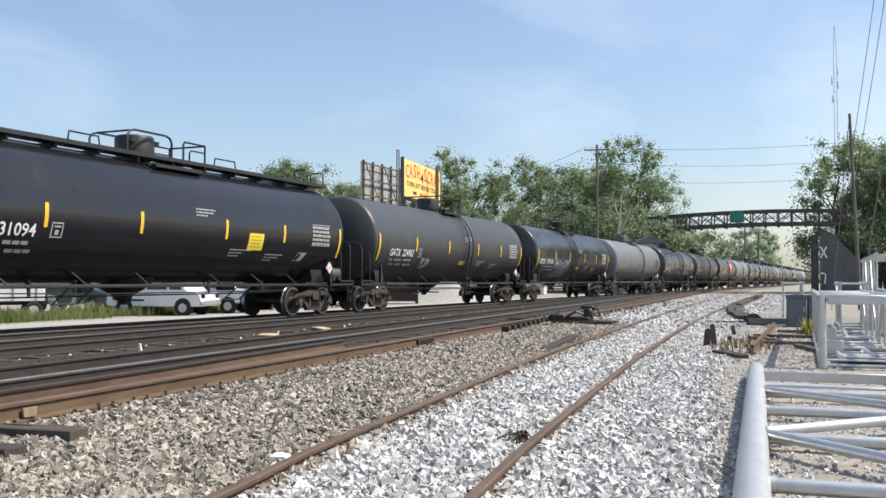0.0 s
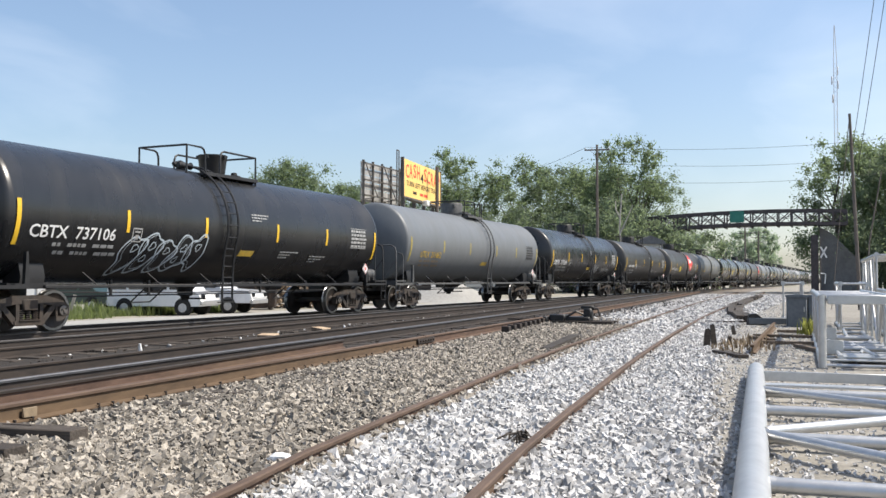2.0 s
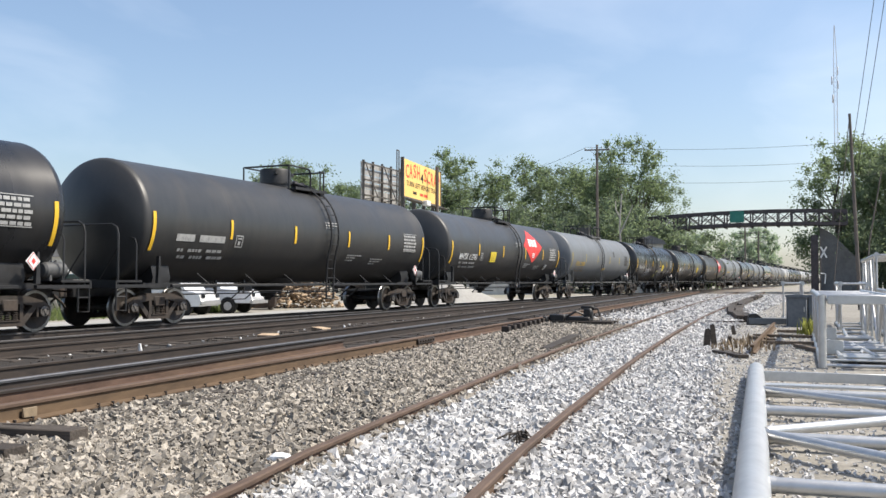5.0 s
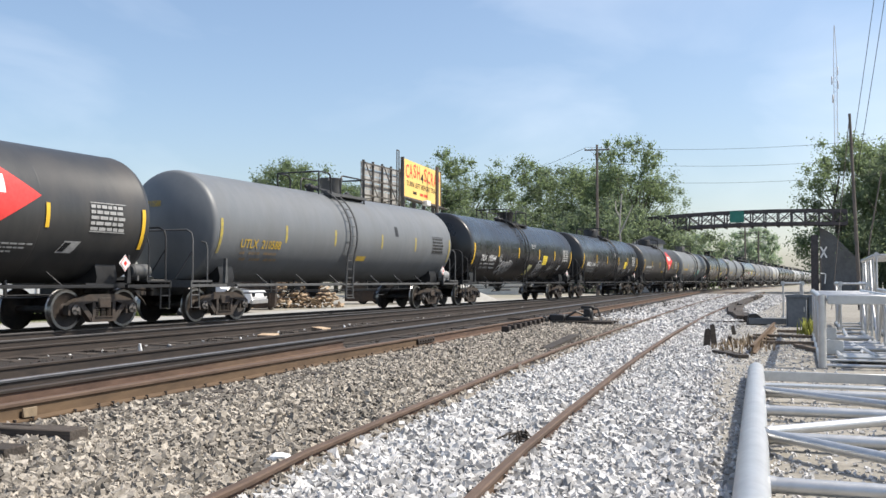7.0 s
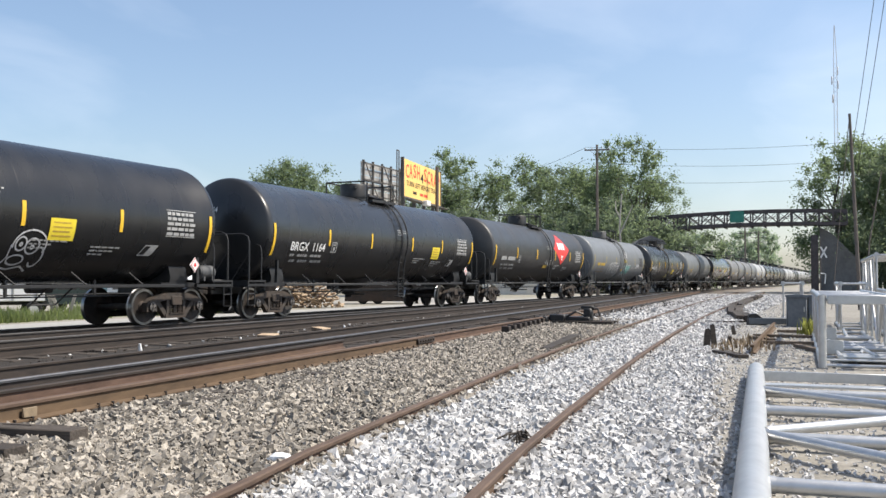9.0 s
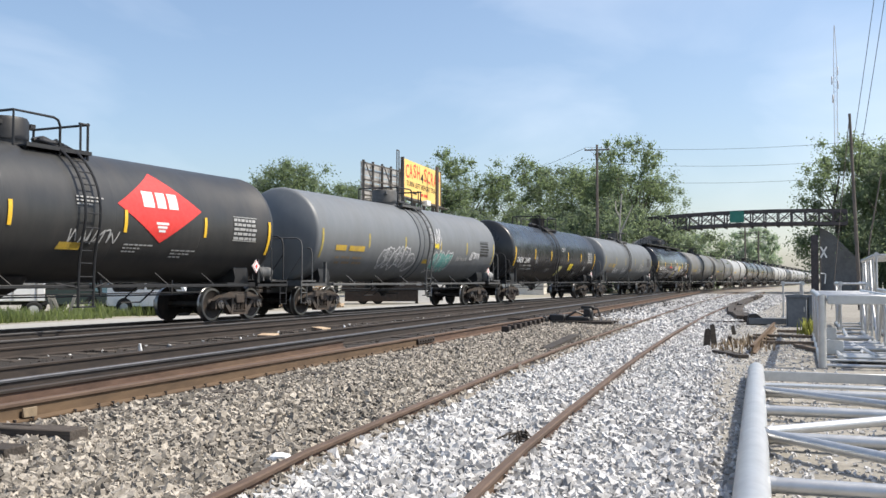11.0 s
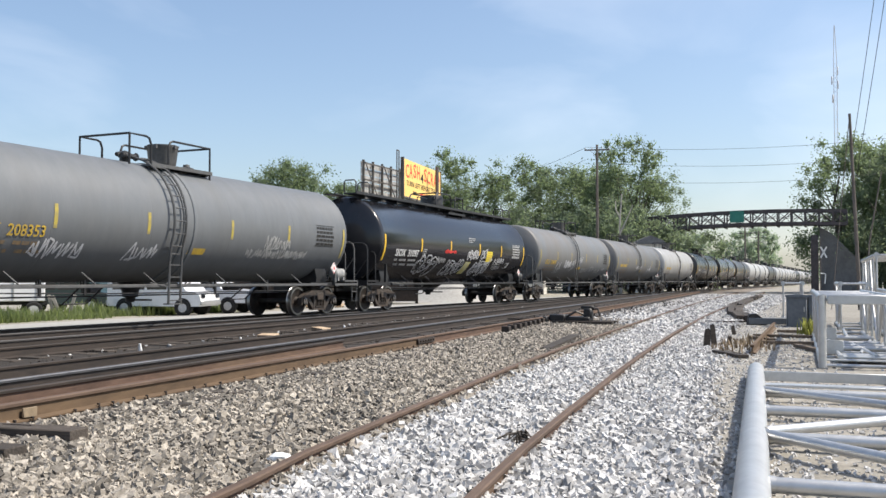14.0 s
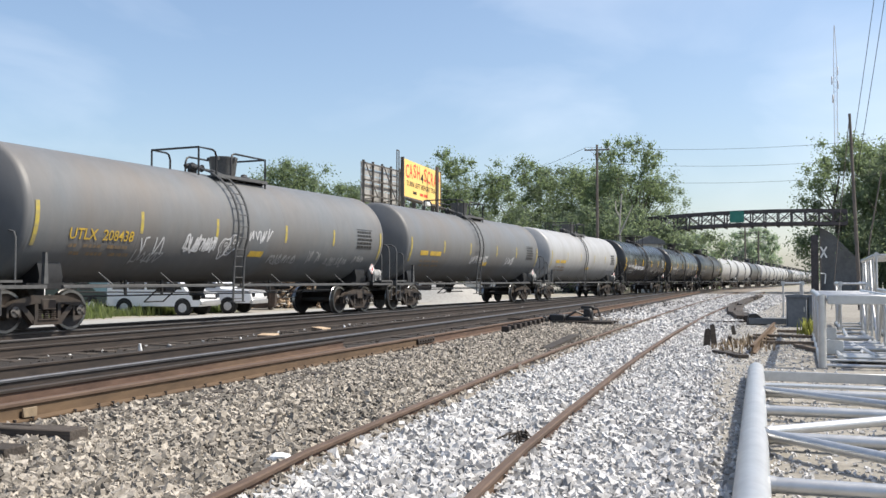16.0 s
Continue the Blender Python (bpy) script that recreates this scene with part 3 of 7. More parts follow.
def long_walk_mesh(s):
    s.box((0.42, 0, 4.27), (0.5, 16.4, 0.04))
    s.box((0.68, 0, 4.30), (0.03, 16.4, 0.10))
    s.box((-0.42, 0, 4.27), (0.5, 16.4, 0.04))
    for i in range(12):
        y = -7.3 + i * 14.6 / 11
        s.box((0, y, 4.2), (1.1, 0.06, 0.12))
    for y in (-8.1, -7.1, 7.1, 8.1):
        s.tube([(0.62, y, 4.28), (0.62, y, 4.68), (0.55, y, 4.76), (0.2, y, 4.76), (0.13, y, 4.7), (0.13, y, 4.28)], 0.025, 6)
    for y in (-2.6, 2.7):
        s.tube([(0.66, y - 0.5, 4.3), (0.66, y - 0.45, 4.55), (0.66, y + 0.45, 4.55), (0.66, y + 0.5, 4.3)], 0.022, 6)


# -- bogies
def sideframe_mesh(s):
    """A cast side frame: top chord, bottom tie, columns, slanting struts and pedestal jaws."""
    x = 1.0
    s.prism([(-1.06, 0.56), (-0.9, 0.67), (-0.42, 0.80), (0.42, 0.80), (0.9, 0.67), (1.06, 0.56), (1.04, 0.50), (0.72, 0.56), (0.36, 0.62), (-0.36, 0.62), (-0.72, 0.56), (-1.04, 0.50)], x - 0.09, x + 0.09)
    s.prism([(-0.38, 0.16), (0.38, 0.16), (0.40, 0.27), (-0.40, 0.27)], x - 0.09, x + 0.09)
    s.prism([(-0.38, 0.17), (-0.30, 0.27), (-0.62, 0.60), (-0.76, 0.58)], x - 0.07, x + 0.07)
    s.prism([(0.38, 0.17), (0.30, 0.27), (0.62, 0.60), (0.76, 0.58)], x - 0.07, x + 0.07)
    for c in (-0.31, 0.31):
        s.box((x, c, 0.45), (0.17, 0.09, 0.40))
    for c in (-0.89, 0.89):
        s.box((x, c - 0.155, 0.45), (0.16, 0.06, 0.22))
        s.box((x, c + 0.155, 0.45), (0.16, 0.06, 0.22))


def spring_mesh(s):
    x = 1.02
    for y in (-0.18, 0, 0.18):
        prof = []
        for i in range(5):
            z = 0.285 + i * 0.045
            prof += [(z, 0.05), (z + 0.012, 0.08), (z + 0.026, 0.08), (z + 0.034, 0.05)]
        s.lathe(prof, (x, y, 0), "z", 6)
    s.box((x, 0, 0.275), (0.2, 0.56, 0.02))


def bolster_mesh(s):
    s.bevel_box((0, 0, 0.60), (2.26, 0.40, 0.24), 0.03)
    s.lathe([(0.70, 0.42), (0.86, 0.34), (0.95, 0.34)], (0, 0, 0), "z", 16)
    for y in (-0.42, 0.42):
        s.box((0, y, 0.42), (1.5, 0.09, 0.12))
        s.tube([(-0.6, y * 0.9, 0.42), (0.6, y * 0.9, 0.42)], 0.04, 6)


def wheelset_mesh(s):
    for k in (1, -1):
        prof = [(0.66, 0.10), (0.68, 0.14), (0.70, 0.34), (0.685, 0.385), (0.685, 0.487), (0.70, 0.487), (0.722, 0.465), (0.80, 0.457), (0.825, 0.452), (0.825, 0.39), (0.79, 0.35), (0.76, 0.15), (0.81, 0.12), (0.83, 0.085)]
        kk = [0, 0, 0, 0, 1, 1, 1, 1, 1, 0, 0, 0, 0]
        s.lathe([(k * a, r) for a, r in prof], (0, 0, 0), "x", 20, 0, kk)
    s.lathe([(-1.1, 0.06), (-0.7, 0.085), (0.7, 0.085), (1.1, 0.06)], (0, 0, 0), "x", 14)
    for k in (1, -1):
        s.lathe([(k * 0.90, 0.08), (k * 0.90, 0.125), (k * 1.08, 0.125), (k * 1.12, 0.115), (k * 1.13, 0.09), (k * 1.13, 0.03), (k * 1.15, 0.03), (k * 1.155, 0.002)], (0, 0, 0), "x", 14, 0, [0, 0, 0, 2, 2, 2, 2])
        for j in range(3):
            a = 2 * math.pi * j / 3
            s.box((k * 1.135, 0.07 * math.cos(a), 0.07 * math.sin(a)), (0.03, 0.035, 0.035), 3)


WHEELSETS = []
FLIP = pose(0, 0, 0, 0, 0, 180)


def bogie(car, y):
    b = part("bogie", cached("bolster", bolster_mesh, M_IRON), car, "rusty brown cast steel bogie", pose(0, y, 0))
    for m in (None, FLIP):
        part("side_frame", cached("side_frame", sideframe_mesh, M_IRON), b, at=m)
        part("spring_set", cached("spring_set", spring_mesh, M_IRON), b, at=m)
    for o in (-0.89, 0.89):
        w = part("wheelset", cached("wheelset", wheelset_mesh, [M_WHEEL, M_TREAD, M_CAP, M_INK]), b, "steel wheels with worn treads", pose(0, o, 0.457))
        WHEELSETS.append((w, o))


def placard_mesh(s):
    d = 0.20
    for i, (h, k) in enumerate(((d, 0), (d * 0.90, 1), (d * 0.80, 0), (d * 0.34, 1))):
        x = 1.475 + i * 0.004
        s.add([(x, 7.12, 1.52 - h), (x, 7.12 + h * 0.85, 1.52), (x, 7.12, 1.52 + h), (x, 7.12 - h * 0.85, 1.52)], [(0, 1, 2, 3)], k)
    s.box((1.465, 7.12, 1.52), (0.012, 0.27, 0.27), 0, Matrix.Rotation(radians(45), 3, "X"))


def stencil_mesh(s):
    for row in range(5):
        z = 2.24 + row * 0.125
        x = 5.95
        rnd = random.Random(row)
        while x < 6.95:
            w = 0.10 + 0.14 * rnd.random()
            patch(s, x, min(7.0, x + w), z, z + 0.075, 0, 0.010, 2)
            x += w + 0.035
    for z in (2.205, 2.85):
        patch(s, 5.92, 7.02, z, z + 0.02, 0, 0.010, 1)


def weight_lines_mesh(s):
    rnd = random.Random(4)
    for row in range(2):
        z, x = 1.86 - row * 0.17, -6.62 + 0.1 * row
        for j in range(9):
            w = 0.07 + 0.14 * rnd.random()
            patch(s, x, x + w, z, z + 0.075, 0, 0.010, 1)
            x += w + (0.2 if j in (1, 5) else 0.035)


def fine_lines_mesh(s, y, z):
    rnd = random.Random(int(y * 10))
    for row in range(3):
        x = y
        while x < y + 0.8 - 0.2 * row:
            w = 0.06 + 0.12 * rnd.random()
            patch(s, x, x + w, z - row * 0.08, z - row * 0.08 + 0.035, 0, 0.010, 1)
            x += w + 0.03


def code_box_mesh(s):
    for a, b, c, d in ((-0.16, -0.13, 2.03, 2.36), (0.13, 0.16, 2.03, 2.36), (-0.13, 0.13, 2.33, 2.36), (-0.13, 0.13, 2.03, 2.06), (-0.09, 0.09, 2.25, 2.29), (-0.05, 0.05, 2.09, 2.2)):
        patch(s, a, b, c, d, 0, 0.010, 2)


def yellow_panel_mesh(s, z=1.98, h=0.47, skew=0.0):
    patch(s, -0.35, 0.35, z, z + h, 0, 0.012, 5, skew)
    for i in range(4):
        patch(s, -0.27 + skew * (i + 0.7) / 5, 0.25 - 0.05 * (i % 2) + skew * (i + 0.7) / 5, z + h * (0.17 + i * 0.2), z + h * (0.24 + i * 0.2), 1, 0.016, 1)


def lower_panel_mesh(s):
    patch(s, 5.15, 5.6, 1.72, 1.98, 0, 0.012, 3, 0.18)
    patch(s, 5.19, 5.36, 1.75, 1.95, 1, 0.016, 3, 0.15)


def slanted_panel_mesh(s):
    patch(s, -0.28, 0.30, 1.42, 1.94, 0, 0.012, 5, 0.18)


def old_decal_mesh(s):
    patch(s, -0.06, 0.6, 1.80, 1.96, 0, 0.012, 2, 0.06)


def logo_mesh(s):
    """A red diamond panel with pale bars."""
    n = 12
    cy, cz, hw, hh = 3.1, 2.90, 1.5, 0.86
    v, f = [], []
    for i in range(n + 1):
        z = cz - hh + 2 * hh * i / n
        w = hw * (1 - abs(z - cz) / hh)
        v += [on_tank(cy - w, z, 0.012), on_tank(cy + w, z, 0.012)]
    f = [(2 * i, 2 * i + 1, 2 * i + 3, 2 * i + 2) for i in range(n)]
    s.add(v, f, 0)
    for a, b in ((-0.64, -0.26), (-0.16, 0.16), (0.26, 0.60)):
        patch(s, cy + a, cy + b, cz - 0.02, cz + 0.36, 1, 0.018, 4)
    for i in range(3):
        w = 0.22 - 0.05 * i
        patch(s, cy - w, cy + w, cz - 0.42 - i * 0.09, cz - 0.36 - i * 0.09, 1, 0.018, 1)


def scrawl(seed, y0, y1, zmid, height, width, parent, material, name="graffiti"):
    """Sprayed loops: one wandering ribbon that follows the flank."""
    rnd = random.Random(seed)
    height, width = height * 0.68, width * 0.72
    s = Shape()
    n_let = max(2, int((y1 - y0) / (height * 0.75)))
    for j in range(n_let):
        c = y0 + (y1 - y0) * (j + 0.5) / n_let
        w = (y1 - y0) / n_let * 0.62
        hh = height * (0.75 + 0.35 * rnd.random())
        tilt = 0.1 + 0.25 * rnd.random()
        # a few sharp up-and-down strokes, now and then closed by a hook
        knots, side = [], rnd.choice((-1, 1))
        for i in range(rnd.choice((4, 5, 6))):
            knots.append(Vector((c + w * (-0.75 + 0.32 * i + rnd.uniform(-0.28, 0.28)), zmid + side * hh * rnd.uniform(0.28, 0.55))))
            side = -side if rnd.random() < 0.85 else side
        if rnd.random() < 0.5:
            knots.append(knots[0] + Vector((w * rnd.uniform(-0.1, 0.5), hh * rnd.uniform(-0.1, 0.1))))
        pts = []
        for i in range(len(knots) - 1):
            p0, p1, p2, p3 = knots[max(0, i - 1)], knots[i], knots[i + 1], knots[min(len(knots) - 1, i + 2)]
            for u in (0, 0.2, 0.4, 0.6, 0.8):
                q = p1 + (p2 - p0) * 0.22 * u * (1 - u) ** 2 - (p3 - p1) * 0.22 * u * u * (1 - u) + (p2 - p1) * (3 * u * u - 2 * u ** 3)
                pts.append((q.x + tilt * (q.y - zmid), q.y))
        for i in range(len(pts) - 1):
            (a0, b0), (a1, b1) = pts[i], pts[i + 1]
            d = Vector((a1 - a0, b1 - b0))
            if d.length < 1e-4:
                continue
            q = Vector((-d.y, d.x)).normalized() * width / 2
            e = d.normalized() * width * 0.3
            corners = [(a0 - e.x + q.x, b0 - e.y + q.y), (a0 - e.x - q.x, b0 - e.y - q.y), (a1 + e.x - q.x, b1 + e.y - q.y), (a1 + e.x + q.x, b1 + e.y + q.y)]
            s.add([on_tank(u, z, 0.010 + 0.0002 * i) for u, z in corners], [(0, 1, 2, 3)])
    return tagged(part(name, s.mesh(name, material, False), parent), kind="stuff")


PAINT = {"black": M_BLACK, "gloss": M_GLOSS, "charcoal": M_CHAR, "grey": M_GREY, "light": M_LIGHT}
WORDS = {"black": "black", "gloss": "glossy black", "charcoal": "weathered charcoal-grey", "grey": "dusty grey", "light": "pale grey"}


def tank_car(style, colour, mark="", mark_style="white", extras=(), near=True):
    """A four-axle tank car at rail height, its middle at the origin. style: ladder, walk or plain."""
    said = WORDS[colour] + " railway tank car" + {"ladder": " with side ladder", "walk": " with roof walkway", "plain": " with roof platform"}[style]
    said += " and red diamond panel" if "logo" in extras else " and sprayed graffiti" if "tags" in extras else " with yellow edge markers" if mark_style == "white" else " and yellow lettering"
    global R
    R = RADII[colour]
    car = thing("tank_car", pose(0, 0, 0), said, "tank car", "tank cars of the train")
    grey = colour in ("grey", "light")
    fit_m = M_GREYPART if grey else M_BLACKPART
    fk = "grey" if grey else "black"
    paint = M_RUSTGREY if "rusty" in extras else PAINT[colour]
    part("tank", cached(paint.name + "_tank", shell_mesh, paint), car)
    for m in (None, FLIP):
        part("sill", cached("sill", sill_mesh, M_BLACKPART), car, at=m)
        part("side_rail", cached("side_rail_" + fk, side_rail_mesh, fit_m), car, at=m)
        part("end_platform", cached("platform_" + fk, platform_mesh, fit_m), car, at=m)
        part("end_railing", cached("end_rail_" + fk, end_rail_mesh, fit_m), car, at=m)
        part("stirrup", cached("stirrup_" + fk, stirrup_mesh, fit_m), car, at=m)
        part("stirrup", cached("stirrup_b_" + fk, lambda s: stirrup_mesh(s, (-1.42,)), fit_m), car, at=m)
        part("coupler", cached("coupler", coupler_mesh, M_IRON), car, at=m)
    part("brake_reservoir", cached("brake_" + fk, brake_gear_mesh, M_TANKGREY if grey else M_GREYPART), car)
    part("brake_valve", cached("brake_valve", brake_valve_mesh, M_BLACKPART), car)
    part("hand_brake_wheel", cached("hand_wheel", hand_wheel_mesh, M_BLACKPART), car)
    part("brake_pipe", cached("pipes", pipes_mesh, M_BLACKPART), car)
    aft = -0.28 if "forward_roof" in extras else 0.0
    lift = pose(0, aft, 0.16 if style == "walk" else 0)
    kind = "late" if (grey or colour == "black") and "drum" not in extras else "early"
    tag = kind + "_" + fk
    part("outlet_valve", cached("outlet_" + kind, lambda s: outlet_mesh(s, kind == "early"), M_BLACKPART), car)
    part("manway_bonnet", cached("bonnet_" + tag, lambda s: bonnet_mesh(s, kind), fit_m), car, at=lift)
    part("vent_valve", cached("valve_" + tag, lambda s: valve_mesh(s, kind), M_BLACKPART), car, at=pose(0, aft, 0))
    part("valve_flange", cached("flange_" + tag, lambda s: flange_mesh(s, kind), fit_m), car, at=pose(0, aft, 0))
    part("roof_platform", cached("top_platform_" + tag, lambda s: top_platform_mesh(s, kind), fit_m), car, at=pose(0, aft, 0))
    part("roof_railing", cached("top_rails_" + (style if style == "walk" else kind), lambda s: top_rails_mesh(s, style if style == "walk" else kind), M_BLACKPART), car, at=pose(0, aft, 0))
    if style == "walk":
        part("roof_walkway", cached("long_walk", long_walk_mesh, M_BLACKPART), car)
    else:
        part("side_ladder", cached("ladder_" + fk, ladder_mesh, fit_m), car, at=pose(0, LADDER_Y[kind] + aft, 0))
    bogie(car, -6.88)
    bogie(car, 6.88)
    if not near:
        return car
    tape = M_FADEDTAPE if grey else M_YELLOW
    tk = "old" if grey else "new"
    for y in (-7.62, 7.62):
        part("edge_marker", cached("end_strip_" + tk, end_strip_mesh, tape), car, at=pose(0, y, 0))
    for y in ((-4.55, -1.4, 1.85, 4.75) if colour == "charcoal" else (-4.5, -1.64, 1.63, 4.4)):
        part("reflector_strip", cached("strip_" + tk, strip_mesh, tape), car, at=pose(0, y, 0))
    part("placard", cached("placard", placard_mesh, [M_WHITE, M_RED]), car, "white and red diamond placard")
    part("placard_post", cached("grab_post_" + fk, grab_post_mesh, fit_m), car)
    part("placard_post", MESHES["grab_post_" + fk], car, at=pose(0, -14.56, 0))
    part("stencil_block", cached("stencil_" + fk, stencil_mesh, M_INK if colour == "light" or grey else M_DULLWHITE), car)
    lines = M_RUSTYTEXT if mark_style == "yellow" else M_DULLWHITE
    tagged(part("stencil_text", cached("weights_" + mark_style, weight_lines_mesh, lines), car), kind="stuff")
    if not grey:
        for y, z in ((-2.2, 1.75), (3.6, 1.60), (0.35, 2.95)) if mark[:2] == "TA" else ((1.9, 1.95), (3.6, 1.86), (0.35, 2.95)):
            tagged(part("stencil_text", cached("fine_%.1f_%.1f" % (y, z), lambda s, y=y, z=z: fine_lines_mesh(s, y, z), M_DULLWHITE), car), kind="stuff")
    elif mark == "UTLX 210588":
        part("dark_patch", cached("dark_patch", lambda s: patch(s, -0.12, 0.12, 2.74, 3.1, 0, 0.010, 4), M_BLACKPART), car, "small dark paint patch", pose(0, 2.8, 0))
    if not grey:
        part("code_box", cached("code_box", code_box_mesh, M_DULLWHITE), car, at=pose(0, -4.18, 0))
    if mark:
        head_text(mark.replace(" ", "  "), M_OLDYELLOW if mark_style == "yellow" else M_WHITE, car)
        wrapped_text("reporting_mark", mark.replace(" ", "  "), 0.235 if mark_style == "yellow" else 0.255, -7.32 if mark[:2] in ("CB", "TA") else -6.70, 2.04, M_OLDYELLOW if mark_style == "yellow" else M_WHITE, car, span={"CB": 2.46, "TA": 2.0, "TI": 1.9}.get(mark[:2], 1.97))
    else:
        s = Shape()
        for a, b in ((-6.75, -6.05), (-5.85, -4.8)):
            patch(s, a, b, 2.12, 2.30, 0, 0.012, 3)
        tagged(part("reporting_mark", s.mesh("reporting_mark", M_OLDYELLOW if mark_style == "yellow" else M_DULLWHITE, False), car), kind="stuff")
    panel = [e for e in extras if isinstance(e, float)]
    if panel:
        low_set = mark[:2] == "TA"
        part("yellow_panel", cached("yellow_panel_%d" % low_set, lambda s: yellow_panel_mesh(s, 1.74, 0.36, 0.16) if low_set else yellow_panel_mesh(s), [M_YELLOWPANEL, M_OLDYELLOW]), car, "bright yellow notice panel", pose(0, panel[0], 0))
        if mark == "SIOX 31097" or mark[:2] in ("TI", "TA"):
            part("slanted_panel", cached("slanted_panel", slanted_panel_mesh, M_PALEYELLOW), car, "faded pale yellow panel", pose(0, 0.35, 0))
        part("lower_panel", cached("lower_panel", lower_panel_mesh, [M_DULLWHITE, M_BLACK]), car)
    if "decal" in extras or grey:
        part("decal", cached("old_decal_" + fk, old_decal_mesh, M_OLDYELLOW), car)
    if "logo" in extras:
        part("diamond_panel", cached("logo", logo_mesh, [M_RED, M_WHITE]), car, "red diamond panel with white bars")
    return car


# time at which the middle of each car passes the reference line, and the car
TRAIN = [
    (1.528, "walk", "gloss", "SIOX 31094", "white", (3.0,)),
    (2.597, "plain", "charcoal", "GATX 224962", "white", ("decal",)),
    (3.671, "plain", "black", "CBTX 737106", "white", ("decal",)),
    (4.753, "ladder", "grey", "UTLX 211662", "yellow", ("drum",)),
    (5.826, "plain", "black", "CBTX 737069", "white", ("decal", "drum")),
    (6.907, "plain", "charcoal", "", "white", ()),
    (7.983, "plain", "charcoal", "MWTX 112743", "white", ("logo", -2.74)),
    (9.064, "ladder", "grey", "UTLX 210588", "yellow", ()),
    (10.131, "plain", "black", "TILX 193544", "white", (2.68,)),
    (11.209, "plain", "black", "BRGX 1164", "white", (3.8, "drum")),
    (12.290, "plain", "charcoal", "", "white", ("logo", "decal")),
    (13.371, "ladder", "grey", "", "yellow", ("drum", "forward_roof")),
    (14.455, "plain", "black", "TAEX 2143", "white", (2.4,)),
    (15.545, "ladder", "grey", "UTLX 208353", "yellow", ()),
    (16.621, "walk", "gloss", "SIOX 31097", "white", (2.88,)),
    (17.700, "ladder", "grey", "UTLX 208438", "yellow", ("rusty",)),
    (18.755, "ladder", "grey", "", "yellow", ("rusty",)),
    (19.820, "ladder", "light", "", "yellow", ()),
    (20.900, "plain", "black", "", "white", ()),
    (21.990, "plain", "black", "", "white", ()),
    (23.070, "plain", "charcoal", "", "white", ()),
]
FAR = ["light", "light", "charcoal", "light", "light", "light", "light", "charcoal", "light", "light", "grey", "light", "grey", "light", "light", "charcoal", "light"]
CARS = []
for i, (t, style, colour, mark, ms, extras) in enumerate(TRAIN):
    car = tank_car(style, colour, mark, ms, extras)
    CARS.append((car, t))
SPIN = len(TRAIN) * 4 - 4
prototypes = {}
for i, colour in enumerate(FAR):
    if colour not in prototypes:
        car = prototypes[colour] = tank_car("ladder" if colour in ("light", "grey") else "plain", colour, near=False)
    else:
        car = copy_thing(prototypes[colour], pose(0, 0, 0))
    CARS.append((car, 23.07 + 1.077 * (i + 1)))

